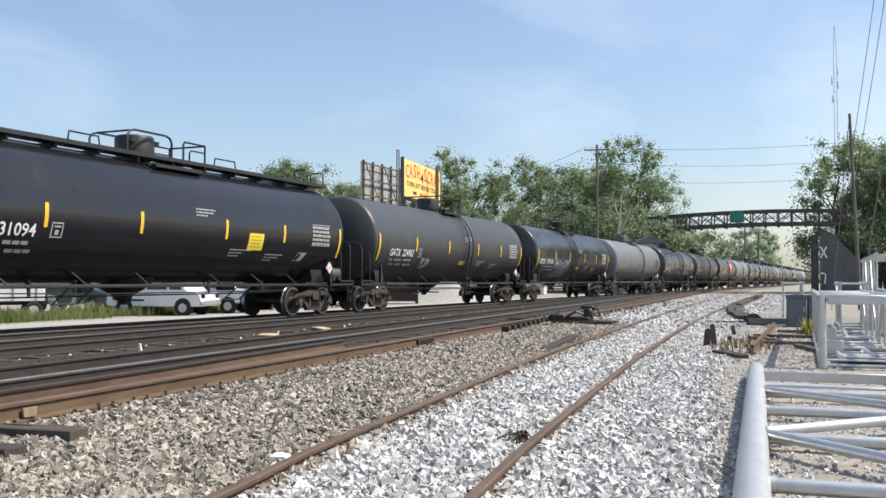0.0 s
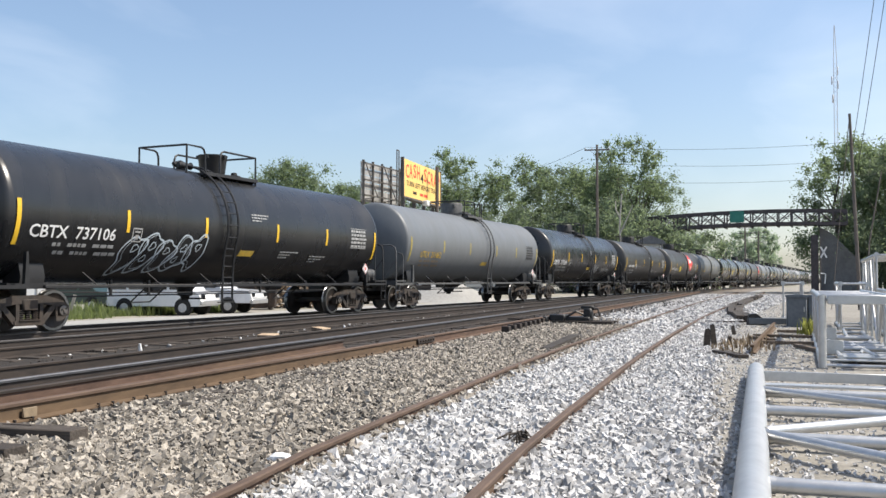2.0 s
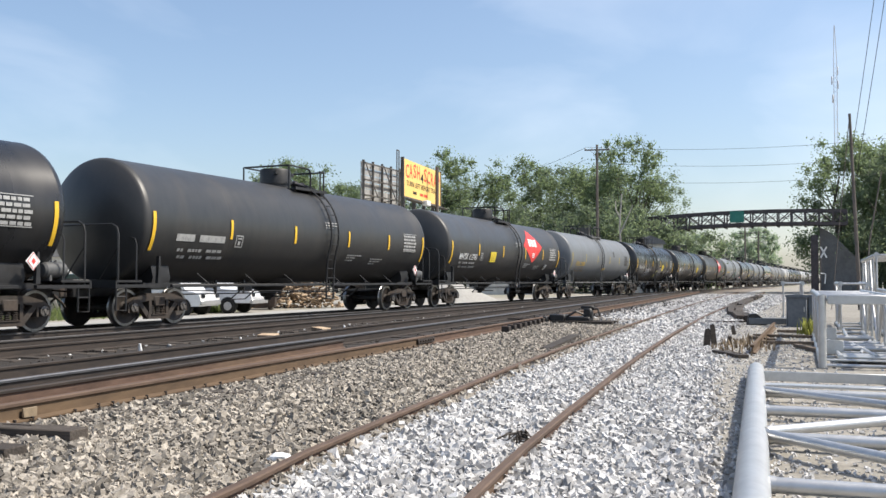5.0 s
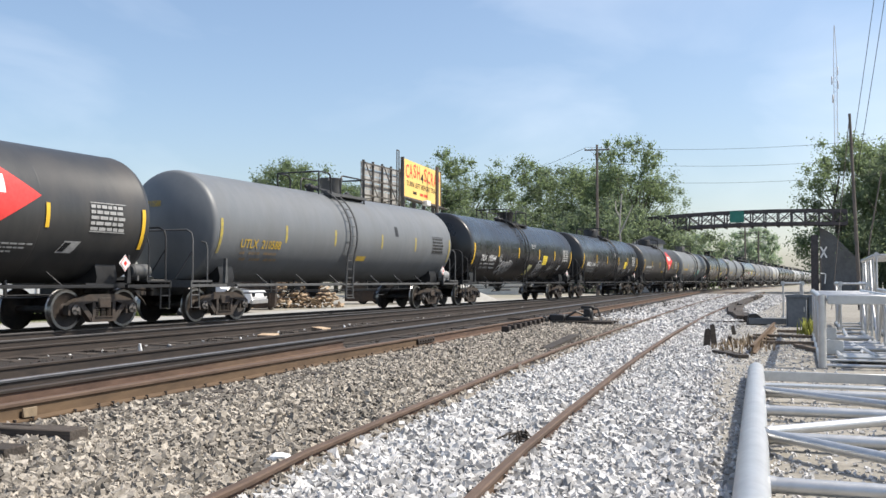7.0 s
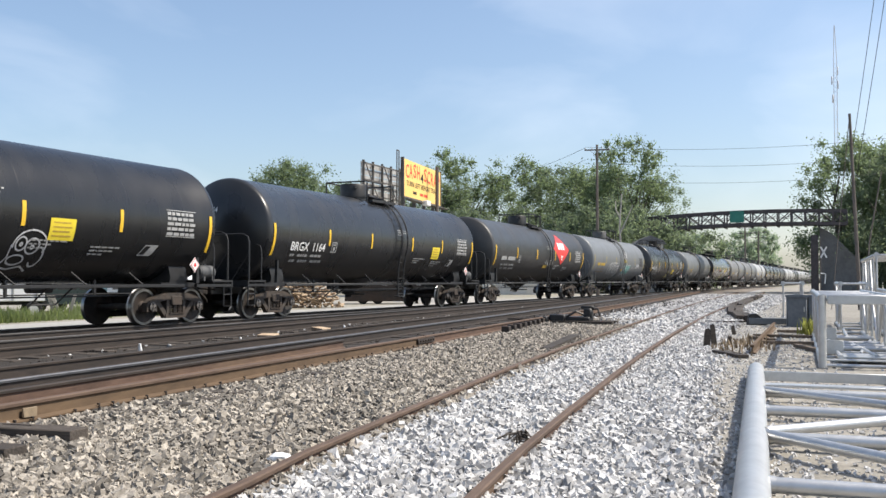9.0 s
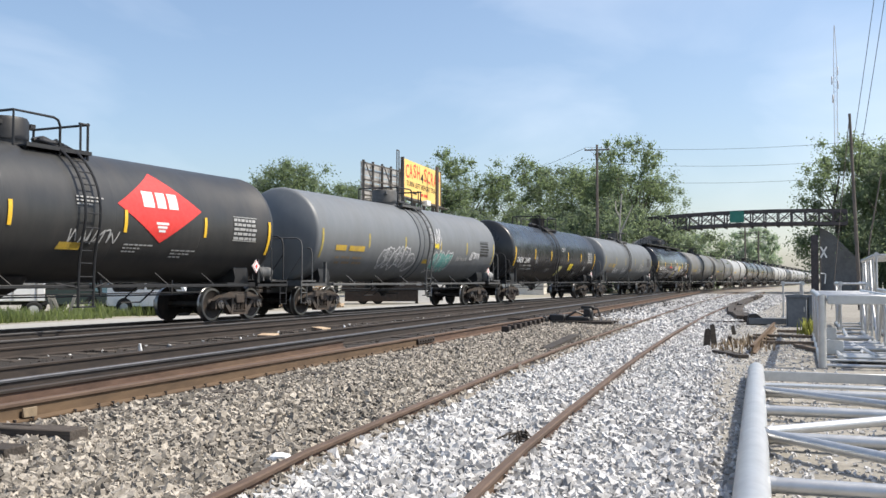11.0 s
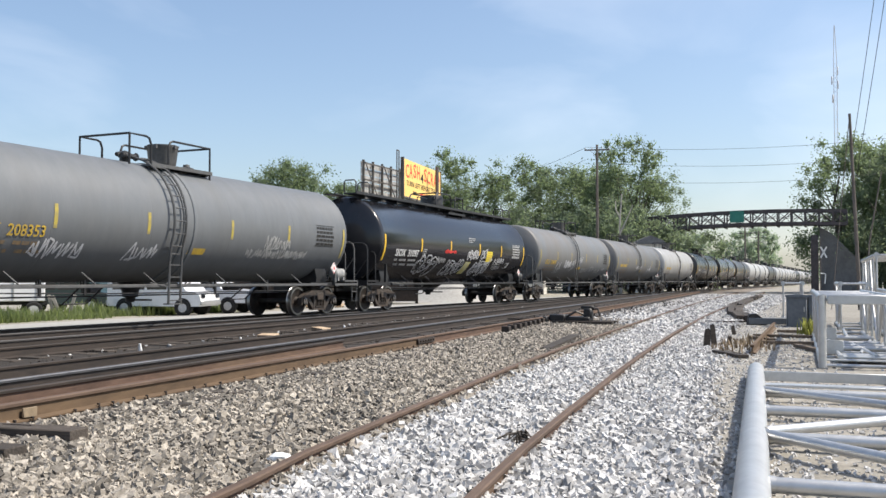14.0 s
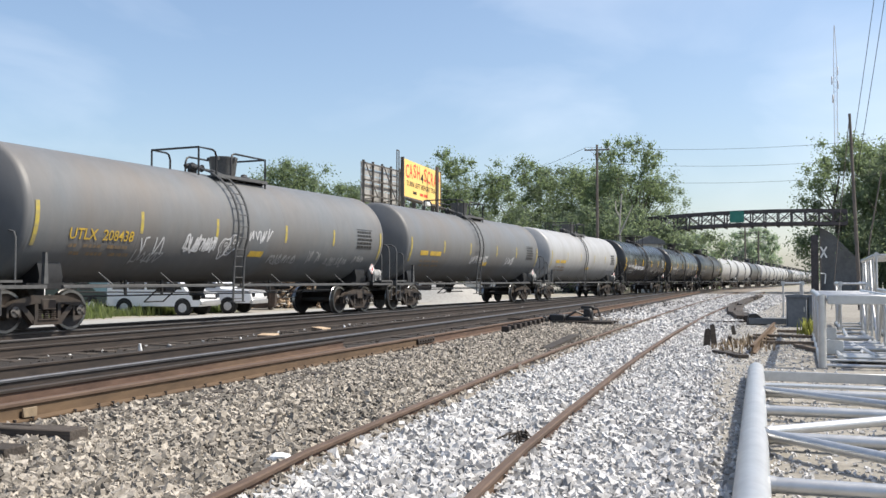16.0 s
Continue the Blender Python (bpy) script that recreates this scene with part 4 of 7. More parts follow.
# sprayed tags on single cars
tags = [(0, []),
        (1, [(11, -3.87, -2.93, 1.82, 0.75, 0.035, M_TAG), (43, -3.8, -3.0, 1.9, 0.5, 0.03, M_DULLWHITE)]),

        (4, [(13, 1.2, 2.8, 1.85, 0.9, 0.055, M_TAG), (14, 3.6, 5.6, 1.85, 0.35, 0.04, M_DULLWHITE)]),
        (8, [(115, -4.2, -2.5, 1.80, 0.60, 0.06, M_TAG)]),
        (10, [(16, 0.2, 1.6, 2.1, 0.6, 0.05, M_DULLWHITE)]),
        (11, [(18, 0.95, 2.75, 1.86, 1.15, 0.20, M_TEAL), (58, 1.05, 2.7, 1.95, 0.9, 0.17, M_TEAL), (41, 0.6, 1.7, 3.0, 0.9, 0.06, M_TAG), (48, 0.7, 1.6, 2.75, 0.6, 0.05, M_TAG), (61, 0.9, 1.4, 2.5, 0.3, 0.05, M_YELLOWPANEL), (19, 4.9, 6.0, 2.2, 0.5, 0.075, M_TAG), (20, 3.4, 4.5, 2.05, 0.25, 0.035, M_DULLWHITE)]),
        (13, [(45, -5.0, -3.6, 1.8, 0.5, 0.06, M_TAG), (46, -2.2, -1.2, 1.8, 0.6, 0.06, M_TAG), (21, 2.4, 5.6, 1.9, 0.35, 0.05, M_DULLWHITE), (22, 3.2, 4.6, 2.2, 0.5, 0.05, M_DULLWHITE)]),
        (14, [(123, -4.55, -2.8, 1.76, 0.85, 0.075, M_TAG), (37, -2.9, -1.9, 1.95, 0.4, 0.05, M_DULLWHITE), (124, -1.8, 0.05, 1.68, 0.62, 0.065, M_TAG), (125, 0.3, 1.5, 2.25, 0.36, 0.05, M_TAG), (26, 1.2, 3.2, 1.72, 1.1, 0.06, M_TAG), (149, 1.9, 2.5, 2.3, 0.45, 0.05, M_TAG), (27, 3.65, 5.0, 2.05, 0.45, 0.05, M_TAG), (38, 3.9, 4.6, 1.72, 0.3, 0.045, M_DULLWHITE), (28, -2.2, -1.0, 2.32, 0.2, 0.04, M_RED)]),
        (15, [(29, -4.5, -3.5, 1.95, 0.75, 0.05, M_TAG), (53, -4.6, -3.6, 1.70, 0.5, 0.04, M_DULLWHITE), (30, -2.9, -1.6, 2.08, 0.62, 0.07, M_TAG), (54, -2.85, -1.6, 2.05, 0.5, 0.06, M_TAG), (130, -1.4, -0.75, 2.05, 0.6, 0.05, M_TAG), (31, -0.2, 0.95, 2.38, 0.55, 0.06, M_TAG), (32, 1.0, 2.4, 1.75, 0.4, 0.05, M_DULLWHITE), (33, 3.0, 3.8, 1.85, 0.55, 0.05, M_DULLWHITE), (39, 4.2, 5.6, 1.75, 0.4, 0.05, M_DULLWHITE), (40, 6.0, 6.6, 1.85, 0.35, 0.05, M_DULLWHITE)]),
        (16, [(34, -1.5, 0.6, 2.05, 0.5, 0.06, M_TAG), (35, 3.0, 4.2, 2.05, 0.6, 0.06, M_TAG)]),
        (18, [(36, -5.0, -1.0, 2.1, 0.4, 0.07, M_TAG)])]
for i, rows in tags:
    R = RADII[TRAIN[i][2]]
    for seed, a, b, z, h, w, m in rows:
        if seed < 100:
            scrawl(seed, a, b, z, h, w, CARS[i][0], m)


def doodle(parent):
    """A sprayed cartoon-like outline of rings and loops."""
    s = Shape()

    def stroke(pts, width=0.035):
        for i in range(len(pts) - 1):
            (a0, b0), (a1, b1) = pts[i], pts[i + 1]
            d = Vector((a1 - a0, b1 - b0)).normalized()
            q, e = Vector((-d.y, d.x)) * width / 2, d * width * 0.3
            s.add([on_tank(u, z, 0.011) for u, z in ((a0 - e.x + q.x, b0 - e.y + q.y), (a0 - e.x - q.x, b0 - e.y - q.y), (a1 + e.x - q.x, b1 + e.y - q.y), (a1 + e.x + q.x, b1 + e.y + q.y))], [(0, 1, 2, 3)])

    def ring(cy, cz, ry, rz, a=0.0, b=6.4):
        stroke([(cy + ry * math.cos(a + (b - a) * i / 24), cz + rz * math.sin(a + (b - a) * i / 24)) for i in range(25)])
    ring(1.72, 1.88, 0.13, 0.14)
    ring(2.02, 1.84, 0.17, 0.16)
    ring(1.72, 1.87, 0.03, 0.03)
    ring(2.02, 1.82, 0.035, 0.035)
    ring(1.95, 1.85, 0.42, 0.32, -0.4, 3.3)
    ring(2.25, 1.62, 0.14, 0.2, -2.5, 1.6)
    ring(1.75, 1.55, 0.2, 0.1)
    stroke([(1.5, 1.85), (1.52, 1.6), (1.42, 1.4), (1.7, 1.36), (2.0, 1.42), (2.2, 1.33)])
    tagged(part("graffiti", s.mesh("graffiti", M_TAG, False), parent), kind="stuff")


def bubble_tag(y0, y1, z0, z1, letters, parent, material, seed):
    """Swollen outline letters that lean on each other: closed loops with small counters."""
    rnd = random.Random(seed)
    s = Shape()

    def loop(cy, cz, ry, rz, lean, p, width):
        pts = []
        for i in range(29):
            a = i / 28 * 2 * math.pi
            k = 1 + 0.16 * math.cos(3 * a + p) + 0.08 * math.cos(5 * a + 2 * p)
            z = rz * k * math.sin(a)
            pts.append((cy + ry * k * math.cos(a) + lean * z, cz + z))
        for (a0, b0), (a1, b1) in zip(pts, pts[1:]):
            d = Vector((a1 - a0, b1 - b0)).normalized()
            q, e = Vector((-d.y, d.x)) * width / 2, d * width * 0.3
            s.add([on_tank(u, z, 0.011) for u, z in ((a0 - e.x + q.x, b0 - e.y + q.y), (a0 - e.x - q.x, b0 - e.y - q.y), (a1 + e.x - q.x, b1 + e.y - q.y), (a1 + e.x + q.x, b1 + e.y + q.y))], [(0, 1, 2, 3)])
    w = (y1 - y0) / letters
    for j in range(letters):
        cy, cz = y0 + (j + 0.5) * w, (z0 + z1) / 2 + 0.05 * math.sin(j * 2.1) + 0.06 * (j - letters / 2) / letters
        rz = (z1 - z0) / 2 * rnd.uniform(0.78, 0.95)
        lean = rnd.uniform(0.15, 0.5)
        p = rnd.uniform(0, 6)
        loop(cy, cz, w * 0.6, rz, lean, p, 0.038)
        loop(cy + 0.05, cz + 0.02, w * 0.5, rz * 0.86, lean, p, 0.014)
        loop(cy + lean * 0.2, cz + rz * 0.3, w * 0.16, rz * 0.2, lean, p + 1, 0.024)
        if j % 2:
            loop(cy - lean * 0.2, cz - rz * 0.35, w * 0.13, rz * 0.16, lean, p + 2, 0.022)
    tagged(part("graffiti", s.mesh("graffiti", material, False), parent), kind="stuff")


R = RADII["black"]
bubble_tag(-4.5, -1.6, 1.30, 2.28, 5, CARS[2][0], M_PALEBLUE, 5)
bubble_tag(1.25, 3.1, 1.42, 1.98, 4, CARS[14][0], M_TAG, 8)
doodle(CARS[8][0])
for i, rows in tags:
    R = RADII[TRAIN[i][2]]
    for seed, a, b, z, h, w, m in rows:
        if seed >= 100:
            bubble_tag(a, b, z - h / 2, z + h / 2, max(2, int((b - a) / (h * 0.55))), CARS[i][0], m, seed)
R = RADII["grey"]
bubble_tag(-3.5, -1.3, 1.58, 2.40, 5, CARS[11][0], M_TAG, 21)
bubble_tag(-1.25, -0.7, 1.5, 2.2, 1, CARS[11][0], M_TAG, 22)
bubble_tag(0.9, 2.85, 1.5, 2.35, 5, CARS[11][0], M_TAG, 23)


def band_mesh(s):
    s.lathe([(-0.30, R), (-0.28, R + 0.035), (-0.17, R + 0.04), (-0.15, R + 0.012), (0.10, R + 0.012), (0.12, R + 0.04), (0.24, R + 0.035), (0.26, R)], (0, 0, ZC), "y", 56)


for i in (11, 13):
    part("reinforcing_band", cached("reinforcing_band", band_mesh, M_GREY), CARS[i][0], "raised grey band round the tank", pose(0, -0.15 if i == 11 else -0.12, 0))


def motions():
    for car, t_mid in CARS:
        rows = [(t, pose(TRACK_X, SPEED * (t_mid - t) - SLIP, RAIL_Z)) for t in [2.0 * i for i in range(9)]]
        walk(car, rows)
    turn = math.degrees(SPEED / 0.457)
    for w, o in WHEELSETS[:SPIN]:
        walk(w, [(frame_t, pose(0, o, 0.457, turn * frame_t)) for frame_t in [i / 30 for i in range(481)]])


# ---- ground and tracks ----
def interp(table, s):
    return float(np.interp(s, [a for a, _ in table], [b for _, b in table]))


RAIL_LEFT = [(-30, -1.3), (-5, -2.62), (4.5, -3.53), (5.9, -3.82), (7.8, -4.08), (10.0, -4.36), (13.2, -4.78), (17.8, -5.28), (25.3, -5.95), (38.8, -7.15), (46.6, -7.80), (58, -8.71), (74.5, -9.86), (90, -10.9), (110, -12.2), (140, -14.0)]
RAIL_RIGHT = [(-30, 0.4), (-5, -1.08), (5.2, -2.13), (6.4, -2.33), (8.8, -2.63), (10.6, -2.84), (13.7, -3.20), (17.5, -3.60), (23.4, -4.16), (35, -5.10), (43, -5.62), (50, -6.02), (62.5, -6.86), (87.7, -8.16), (110, -9.4), (140, -11.0)]
SIDING = [(y, (float(np.interp(y, *zip(*RAIL_LEFT))) + float(np.interp(y, *zip(*RAIL_RIGHT)))) / 2) for y in (-30, -5, 5, 7, 9, 11, 13.5, 18, 24, 30, 37, 46, 58, 74, 90, 110, 140)]


def siding_x(s):
    return interp(SIDING, s)


def n_rail(s):
    return -6.55 - 0.085 * s


def n_rail2(s):
    return -8.12 - 0.089 * s


def sheet(name, xs, ys, zf, material, label, category="ground", thick=0.0):
    """A strip of ground between edges xs(y) over the rows ys, with heights zf(u, y)."""
    v, f = [], []
    n = 9
    for y in ys:
        a, b = xs(y)
        for i in range(n):
            u = i / (n - 1)
            x = a + (b - a) * u
            v.append((x, y, zf(u, y) + 0.025 * noise.noise(Vector((x * 1.3, y * 1.3, 3.0)))))
    for r in range(len(ys) - 1):
        for i in range(n - 1):
            f.append((r * n + i, r * n + i + 1, (r + 1) * n + i + 1, (r + 1) * n + i))
    s = Shape().add(v, f)
    ob = new(name, s.mesh(name, material))
    return tagged(ob, label, category, kind="structure")


g = Shape()
GX = [-2500, -600, -150, -60, -30, -24, -20, 4, 12, 60, 300, 2500]
GY = [-800, -100, -20, 0, 20, 40, 60, 90, 130, 250, 700, 4500]
g.add([(x, y, -0.16) for y in GY for x in GX], [(j * 12 + i, j * 12 + i + 1, j * 12 + i + 13, j * 12 + i + 12) for j in range(11) for i in range(11)])
tagged(new("ground", g.mesh("ground", M_GROUND)), "dusty pale earth with sparse weeds beside the railway", "ground", kind="structure")

rows_y = [-12 + 0.75 * i for i in range(70)] + [41 + 4 * i for i in range(40)]
sheet("ballast_bed_main", lambda y: (-20.2, n_rail(y) + 0.55), rows_y, lambda u, y: -0.06 + 0.04 * min(1, 8 * u), M_BED_D, "dark oil-stained ballast under the main tracks", "track bed")
sheet("ballast_bed_shoulder", lambda y: (n_rail(y) + 0.30, max(n_rail(y) + 0.4, siding_x(y) - 0.65)), rows_y, lambda u, y: -0.065 - 0.075 * u, M_BED_B, "tan crushed-stone ballast shoulder between tracks", "track bed")
sheet("ballast_bed_siding", lambda y: (siding_x(y) - 0.72, siding_x(y) + 2.15 - 0.012 * max(0, y)), rows_y, lambda u, y: -0.150 - 0.045 * max(0, 2.2 * u - 1.2), M_BED_L, "pale fresh crushed stone under the siding", "track bed")
sheet("yard_dirt", lambda y: (siding_x(y) + 2.0 - 0.012 * max(0, y), siding_x(y) + 12), rows_y, lambda u, y: -0.135, M_DIRT, "trampled sandy yard dirt with scattered stones", "ground")
sheet("dirt_road", lambda y: (-25.4 + 0.02 * y, -20.6), [-40 + 5 * i for i in range(50)], lambda u, y: -0.13, M_ROAD, "bleached gravel service road behind the train", "road")


def lumps(rng, pos, size, corners, faces, near):
    """Corners of many jittered, turned copies of one angular lump."""
    n, c = len(pos), len(corners)
    v = np.repeat(corners[None], n, 0) * rng.uniform(0.55, 1.1, (n, c, 1)) + rng.normal(0, 0.13, (n, c, 3))
    v *= rng.uniform(0.5, 1.2, (n, 1, 3)) * (size * np.clip(rng.lognormal(0, 0.32, (n, 1, 1)), 0.4, 1.9))
    q = rng.normal(size=(n, 4))
    q /= np.linalg.norm(q, axis=1)[:, None]
    w, x, y, z = q.T
    rot = np.stack([1 - 2 * (y * y + z * z), 2 * (x * y - z * w), 2 * (x * z + y * w), 2 * (x * y + z * w), 1 - 2 * (x * x + z * z), 2 * (y * z - x * w), 2 * (x * z - y * w), 2 * (y * z + x * w), 1 - 2 * (x * x + y * y)], 1).reshape(n, 3, 3)
    v = np.einsum("nij,nkj->nki", rot, v) + pos[:, None, :]
    return v.reshape(-1, 3), (faces[None] + c * np.arange(n)[:, None, None] + near).reshape(-1)


def stones(name, label, material, count, place, size, seed):
    """Crushed stone: many small angular lumps in one mesh, simpler ones farther off."""
    rng = np.random.default_rng(seed)
    cube = np.array([(x, y, z) for z in (-1, 1) for x, y in ((-1, -1), (1, -1), (1, 1), (-1, 1))], float)
    quads = np.array([(3, 2, 1, 0), (4, 5, 6, 7), (0, 1, 5, 4), (1, 2, 6, 5), (2, 3, 7, 6), (3, 0, 4, 7)])
    cube_f = np.concatenate([quads[:, (0, 1, 2)], quads[:, (0, 2, 3)]])
    octa = np.array([(1, 0, 0), (0, 1, 0), (-1, 0, 0), (0, -1, 0), (0, 0, 1), (0, 0, -1)], float) * 1.95
    octa_f = np.array([(0, 1, 4), (1, 2, 4), (2, 3, 4), (3, 0, 4), (1, 0, 5), (2, 1, 5), (3, 2, 5), (0, 3, 5)])
    pos = place(rng, count)
    close = pos[:, 1] < 11.0
    v1, f1 = lumps(rng, pos[close], size, cube, cube_f, 0)
    v2, f2 = lumps(rng, pos[~close], size, octa, octa_f, len(v1))
    v, f = np.concatenate([v1, v2]), np.concatenate([f1, f2])
    me = bpy.data.meshes.new(name)
    me.vertices.add(len(v))
    me.vertices.foreach_set("co", v.astype(np.float32).reshape(-1))
    me.loops.add(len(f))
    me.loops.foreach_set("vertex_index", f.astype(np.int32))
    me.polygons.add(len(f) // 3)
    me.polygons.foreach_set("loop_start", np.arange(0, len(f), 3, dtype=np.int32))
    me.update(calc_edges=True)
    me.shade_flat()
    me.materials.append(material)
    return tagged(new(name, me), label, "gravel", kind="stuff")


def along(lo, hi, rng, n, power):
    """Distances along the track, denser near the camera."""
    u = rng.random(n)
    return lo + (hi - lo) * u ** power


def place_light(rng, n):
    y = along(3.6, 36, rng, n, 1.7)
    c = np.interp(y, [a for a, _ in SIDING], [b for _, b in SIDING])
    u = rng.random(n)
    w = 3.0 - 0.012 * y + rng.normal(0, 0.10, n)
    x = c - 0.76 + u * w
    z = -0.116 - 0.012 * np.clip(2.2 * u - 1.2, 0, 1) + rng.uniform(-0.025, 0.025, n)
    return np.stack([x, y, z], 1)


def place_brown(rng, n):
    y = along(3.8, 32, rng, n, 1.6)
    c = np.interp(y, [a for a, _ in SIDING], [b for _, b in SIDING]) - 0.66 + rng.normal(0, 0.06, n)
    a = -6.55 - 0.085 * y + 0.14
    u = rng.random(n)
    x = a + (c - a) * u
    z = -0.035 - 0.065 * u + rng.uniform(-0.025, 0.026, n)
    return np.stack([x, y, z], 1)[c - a > 0.1]


def place_bed(rng, n):
    y = along(5, 60, rng, n, 1.6)
    x = rng.uniform(-17.6, -7.3, n) - 0.03 * y
    return np.stack([x, y, np.full(n, -0.025) + rng.uniform(-0.01, 0.02, n)], 1)


def place_yard(rng, n):
    y = along(4, 60, rng, n, 1.7)
    c = np.interp(y, [a for a, _ in SIDING], [b for _, b in SIDING])
    x = c + 2.0 - 0.012 * y + np.abs(rng.normal(0, 1.3, n))
    return np.stack([x, y, np.full(n, -0.135) + rng.uniform(-0.01, 0.012, n)], 1)


def place_far(rng, n):
    y = along(28, 95, rng, n, 1.5)
    c = np.interp(y, [a for a, _ in SIDING], [b for _, b in SIDING])
    a = np.minimum(-6.55 - 0.085 * y + 0.3, c - 0.8)
    u = rng.random(n)
    x = a + (c + 2.2 + 0.05 * np.clip(y - 34, 0, 60) - a) * u
    x = np.where(np.abs(np.abs(x - c) - 0.753) < 0.08, c, x)
    return np.stack([x, y, -0.10 + rng.uniform(-0.03, 0.02, n)], 1)


stones("ballast_far", "pale crushed stone ballast farther along the tracks", M_BALLAST_L, 26000, place_far, 0.04, 6)
stones("ballast_pale", "pale grey-white crushed stone ballast filling the siding", M_BALLAST_L, 70000, place_light, 0.0225, 1)
stones("ballast_tan", "tan and brown crushed stone ballast shoulder", M_BALLAST_B, 66000, place_brown, 0.0215, 2)
def place_litter(rng, n):
    y = along(6, 50, rng, n, 1.4)
    lane = rng.choice([-9.9, -11.9, -13.3, -15.6, -16.9], n)
    x = lane + rng.normal(0, 0.22, n) - 0.06 * y * (lane > -15)
    return np.stack([x, y, np.full(n, -0.005)], 1)


stones("stray_stones", "stray pale stones lying between the main-line rails", M_BALLAST_L, 420, place_litter, 0.020, 7)
stones("ballast_dark", "sparse soiled stones between main-line rails", M_BED_D, 3500, place_bed, 0.024, 3)
stones("yard_stones", "scattered stones on the yard dirt", M_BALLAST_L, 16000, place_yard, 0.013, 4)


def rail_profile(h):
    half = [(0.070, -h), (0.070, -h + 0.014), (0.012, -h + 0.034), (0.009, -0.048), (0.034, -0.036), (0.036, -0.010), (0.028, 0.0)]
    return half + [(-a, b) for a, b in reversed(half)]


def rail(parent, fx, y0, y1, top, h, body, head, step=3.0, label=""):
    """A flat-bottomed rail that follows x = fx(y)."""
    prof = rail_profile(h)
    m = len(prof)
    ys = list(np.arange(y0, y1, step)) + [y1]
    v = [(fx(y) + a, y, top + b) for y in ys for a, b in prof]
    s = Shape()
    heads = (4, 5, 6, 7, 8)
    for k in (0, 1):
        f = [(r * m + i, r * m + (i + 1) % m, (r + 1) * m + (i + 1) % m, (r + 1) * m + i) for r in range(len(ys) - 1) for i in range(m) if (i in heads) == bool(k)]
        s.add(v, f, k)
    s.add([v[i] for i in range(m)], [tuple(range(m - 1, -1, -1))])
    s.add(v[-m:], [tuple(range(m))])
    return part("rail", s.mesh("rail", [body, head]), parent, label)


def ties(parent, fx, y0, y1, top, width=2.6, step=0.56, off=0.0, turn=0.0):
    def one(s):
        s.bevel_box((0, 0, -0.09), (width, 0.23, 0.18), 0.012)
    me = cached("tie_%.2f" % width, one, M_TIE)
    rnd = random.Random(int(y0 * 7 + 50))
    y = y0
    while y < y1:
        part("tie", me, parent, at=pose(fx(y) + off + rnd.uniform(-0.06, 0.06), y, top + rnd.uniform(-0.02, 0.008), 0, 0, turn + rnd.uniform(-1.5, 1.5)))
        y += step


track_s = thing("track_siding", pose(0, 0, 0), "rusty siding track sunk in pale ballast", "railway track", kind="structure")
for side in (RAIL_LEFT, RAIL_RIGHT):
    rail(track_s, lambda y, side=side: interp(side, y), -6, 110, 0.0, 0.15, M_RUST, M_RUSTHEAD, 1.0, "dull brown rusted rail")
track_n = thing("track_lead", pose(0, 0, 0), "turnout lead track with one rusty and one polished rail", "railway track", kind="structure")
rail(track_n, n_rail, -6, 17.0, RAIL_Z, 0.185, M_OCHRE, M_RUSTHEAD, 2.0, "rust-brown rail with spiked foot")
rail(track_n, n_rail, 17.02, 100, RAIL_Z, 0.185, M_RUST, M_RUSTHEAD, 4.0, "rust-brown rail past the joint")
rail(track_n, n_rail2, -6, 100, RAIL_Z, 0.185, M_DARKRAIL, M_SHINE, 3.0, "rail with wheel-polished head")
rail(track_n, lambda y: n_rail2(y) + 0.62 - 0.028 * max(0, y - 9), -6, 15.6, RAIL_Z - 0.02, 0.17, M_RUST, M_DARKRAIL, 2.0, "rusty guard rail")
ties(track_n, lambda y: n_rail(y) - 0.78, 0, 36, -0.005, 3.0)
track_p = thing("track_middle", pose(0, 0, 0), "oil-darkened middle main-line track", "railway track", kind="structure")
rail(track_p, lambda y: -12.35 - 0.055 * y, -10, 85, RAIL_Z, 0.185, M_DARKRAIL, M_DARKRAIL, 4.0)
rail(track_p, lambda y: -13.85 - 0.055 * y, -10, 70, RAIL_Z, 0.185, M_DARKRAIL, M_WORN, 4.0)
rail(track_p, lambda y: -9.3 - 0.094 * y, -6, 70, RAIL_Z, 0.185, M_DARKRAIL, M_DARKRAIL, 4.0, "dark closure rail")
ties(track_p, lambda y: -13.1 - 0.055 * y, 2, 48, 0.0)
track_t = thing("track_train", pose(0, 0, 0), "straight main-line track that carries the train", "railway track", kind="structure")
for o in (-0.753, 0.753):
    rail(track_t, lambda y, o=o: TRACK_X + o, -60, 700, RAIL_Z, 0.185, M_DARKRAIL, M_WORN, 40.0)
ties(track_t, lambda y: TRACK_X, 2, 60, -0.002)


def spikes(s):
    rnd = random.Random(8)
    y = 4.0
    while y < 17:
        for d in (-0.09, 0.11):
            if rnd.random() < 0.85:
                x = n_rail(y) + 0.085
                h = 0.012 + 0.016 * rnd.random()
                s.tube([(x + 0.006, y + d, -0.03), (x, y + d, h)], 0.009, 5)
                s.bevel_box((x - 0.008, y + d, h + 0.006), (0.030, 0.024, 0.016), 0.004)
        y += 0.56


shape_part("spikes", spikes, M_DARKRAIL, track_n)


def joint_bar(s):
    s.bevel_box((0.045, 0, 0.085), (0.03, 0.95, 0.10), 0.008)
    for y in (-0.36, -0.22, -0.08, 0.08, 0.22, 0.36):
        s.lathe([(0, 0.02), (0.025, 0.02), (0.03, 0.004)], (0.06, y, 0.085), "x", 6)


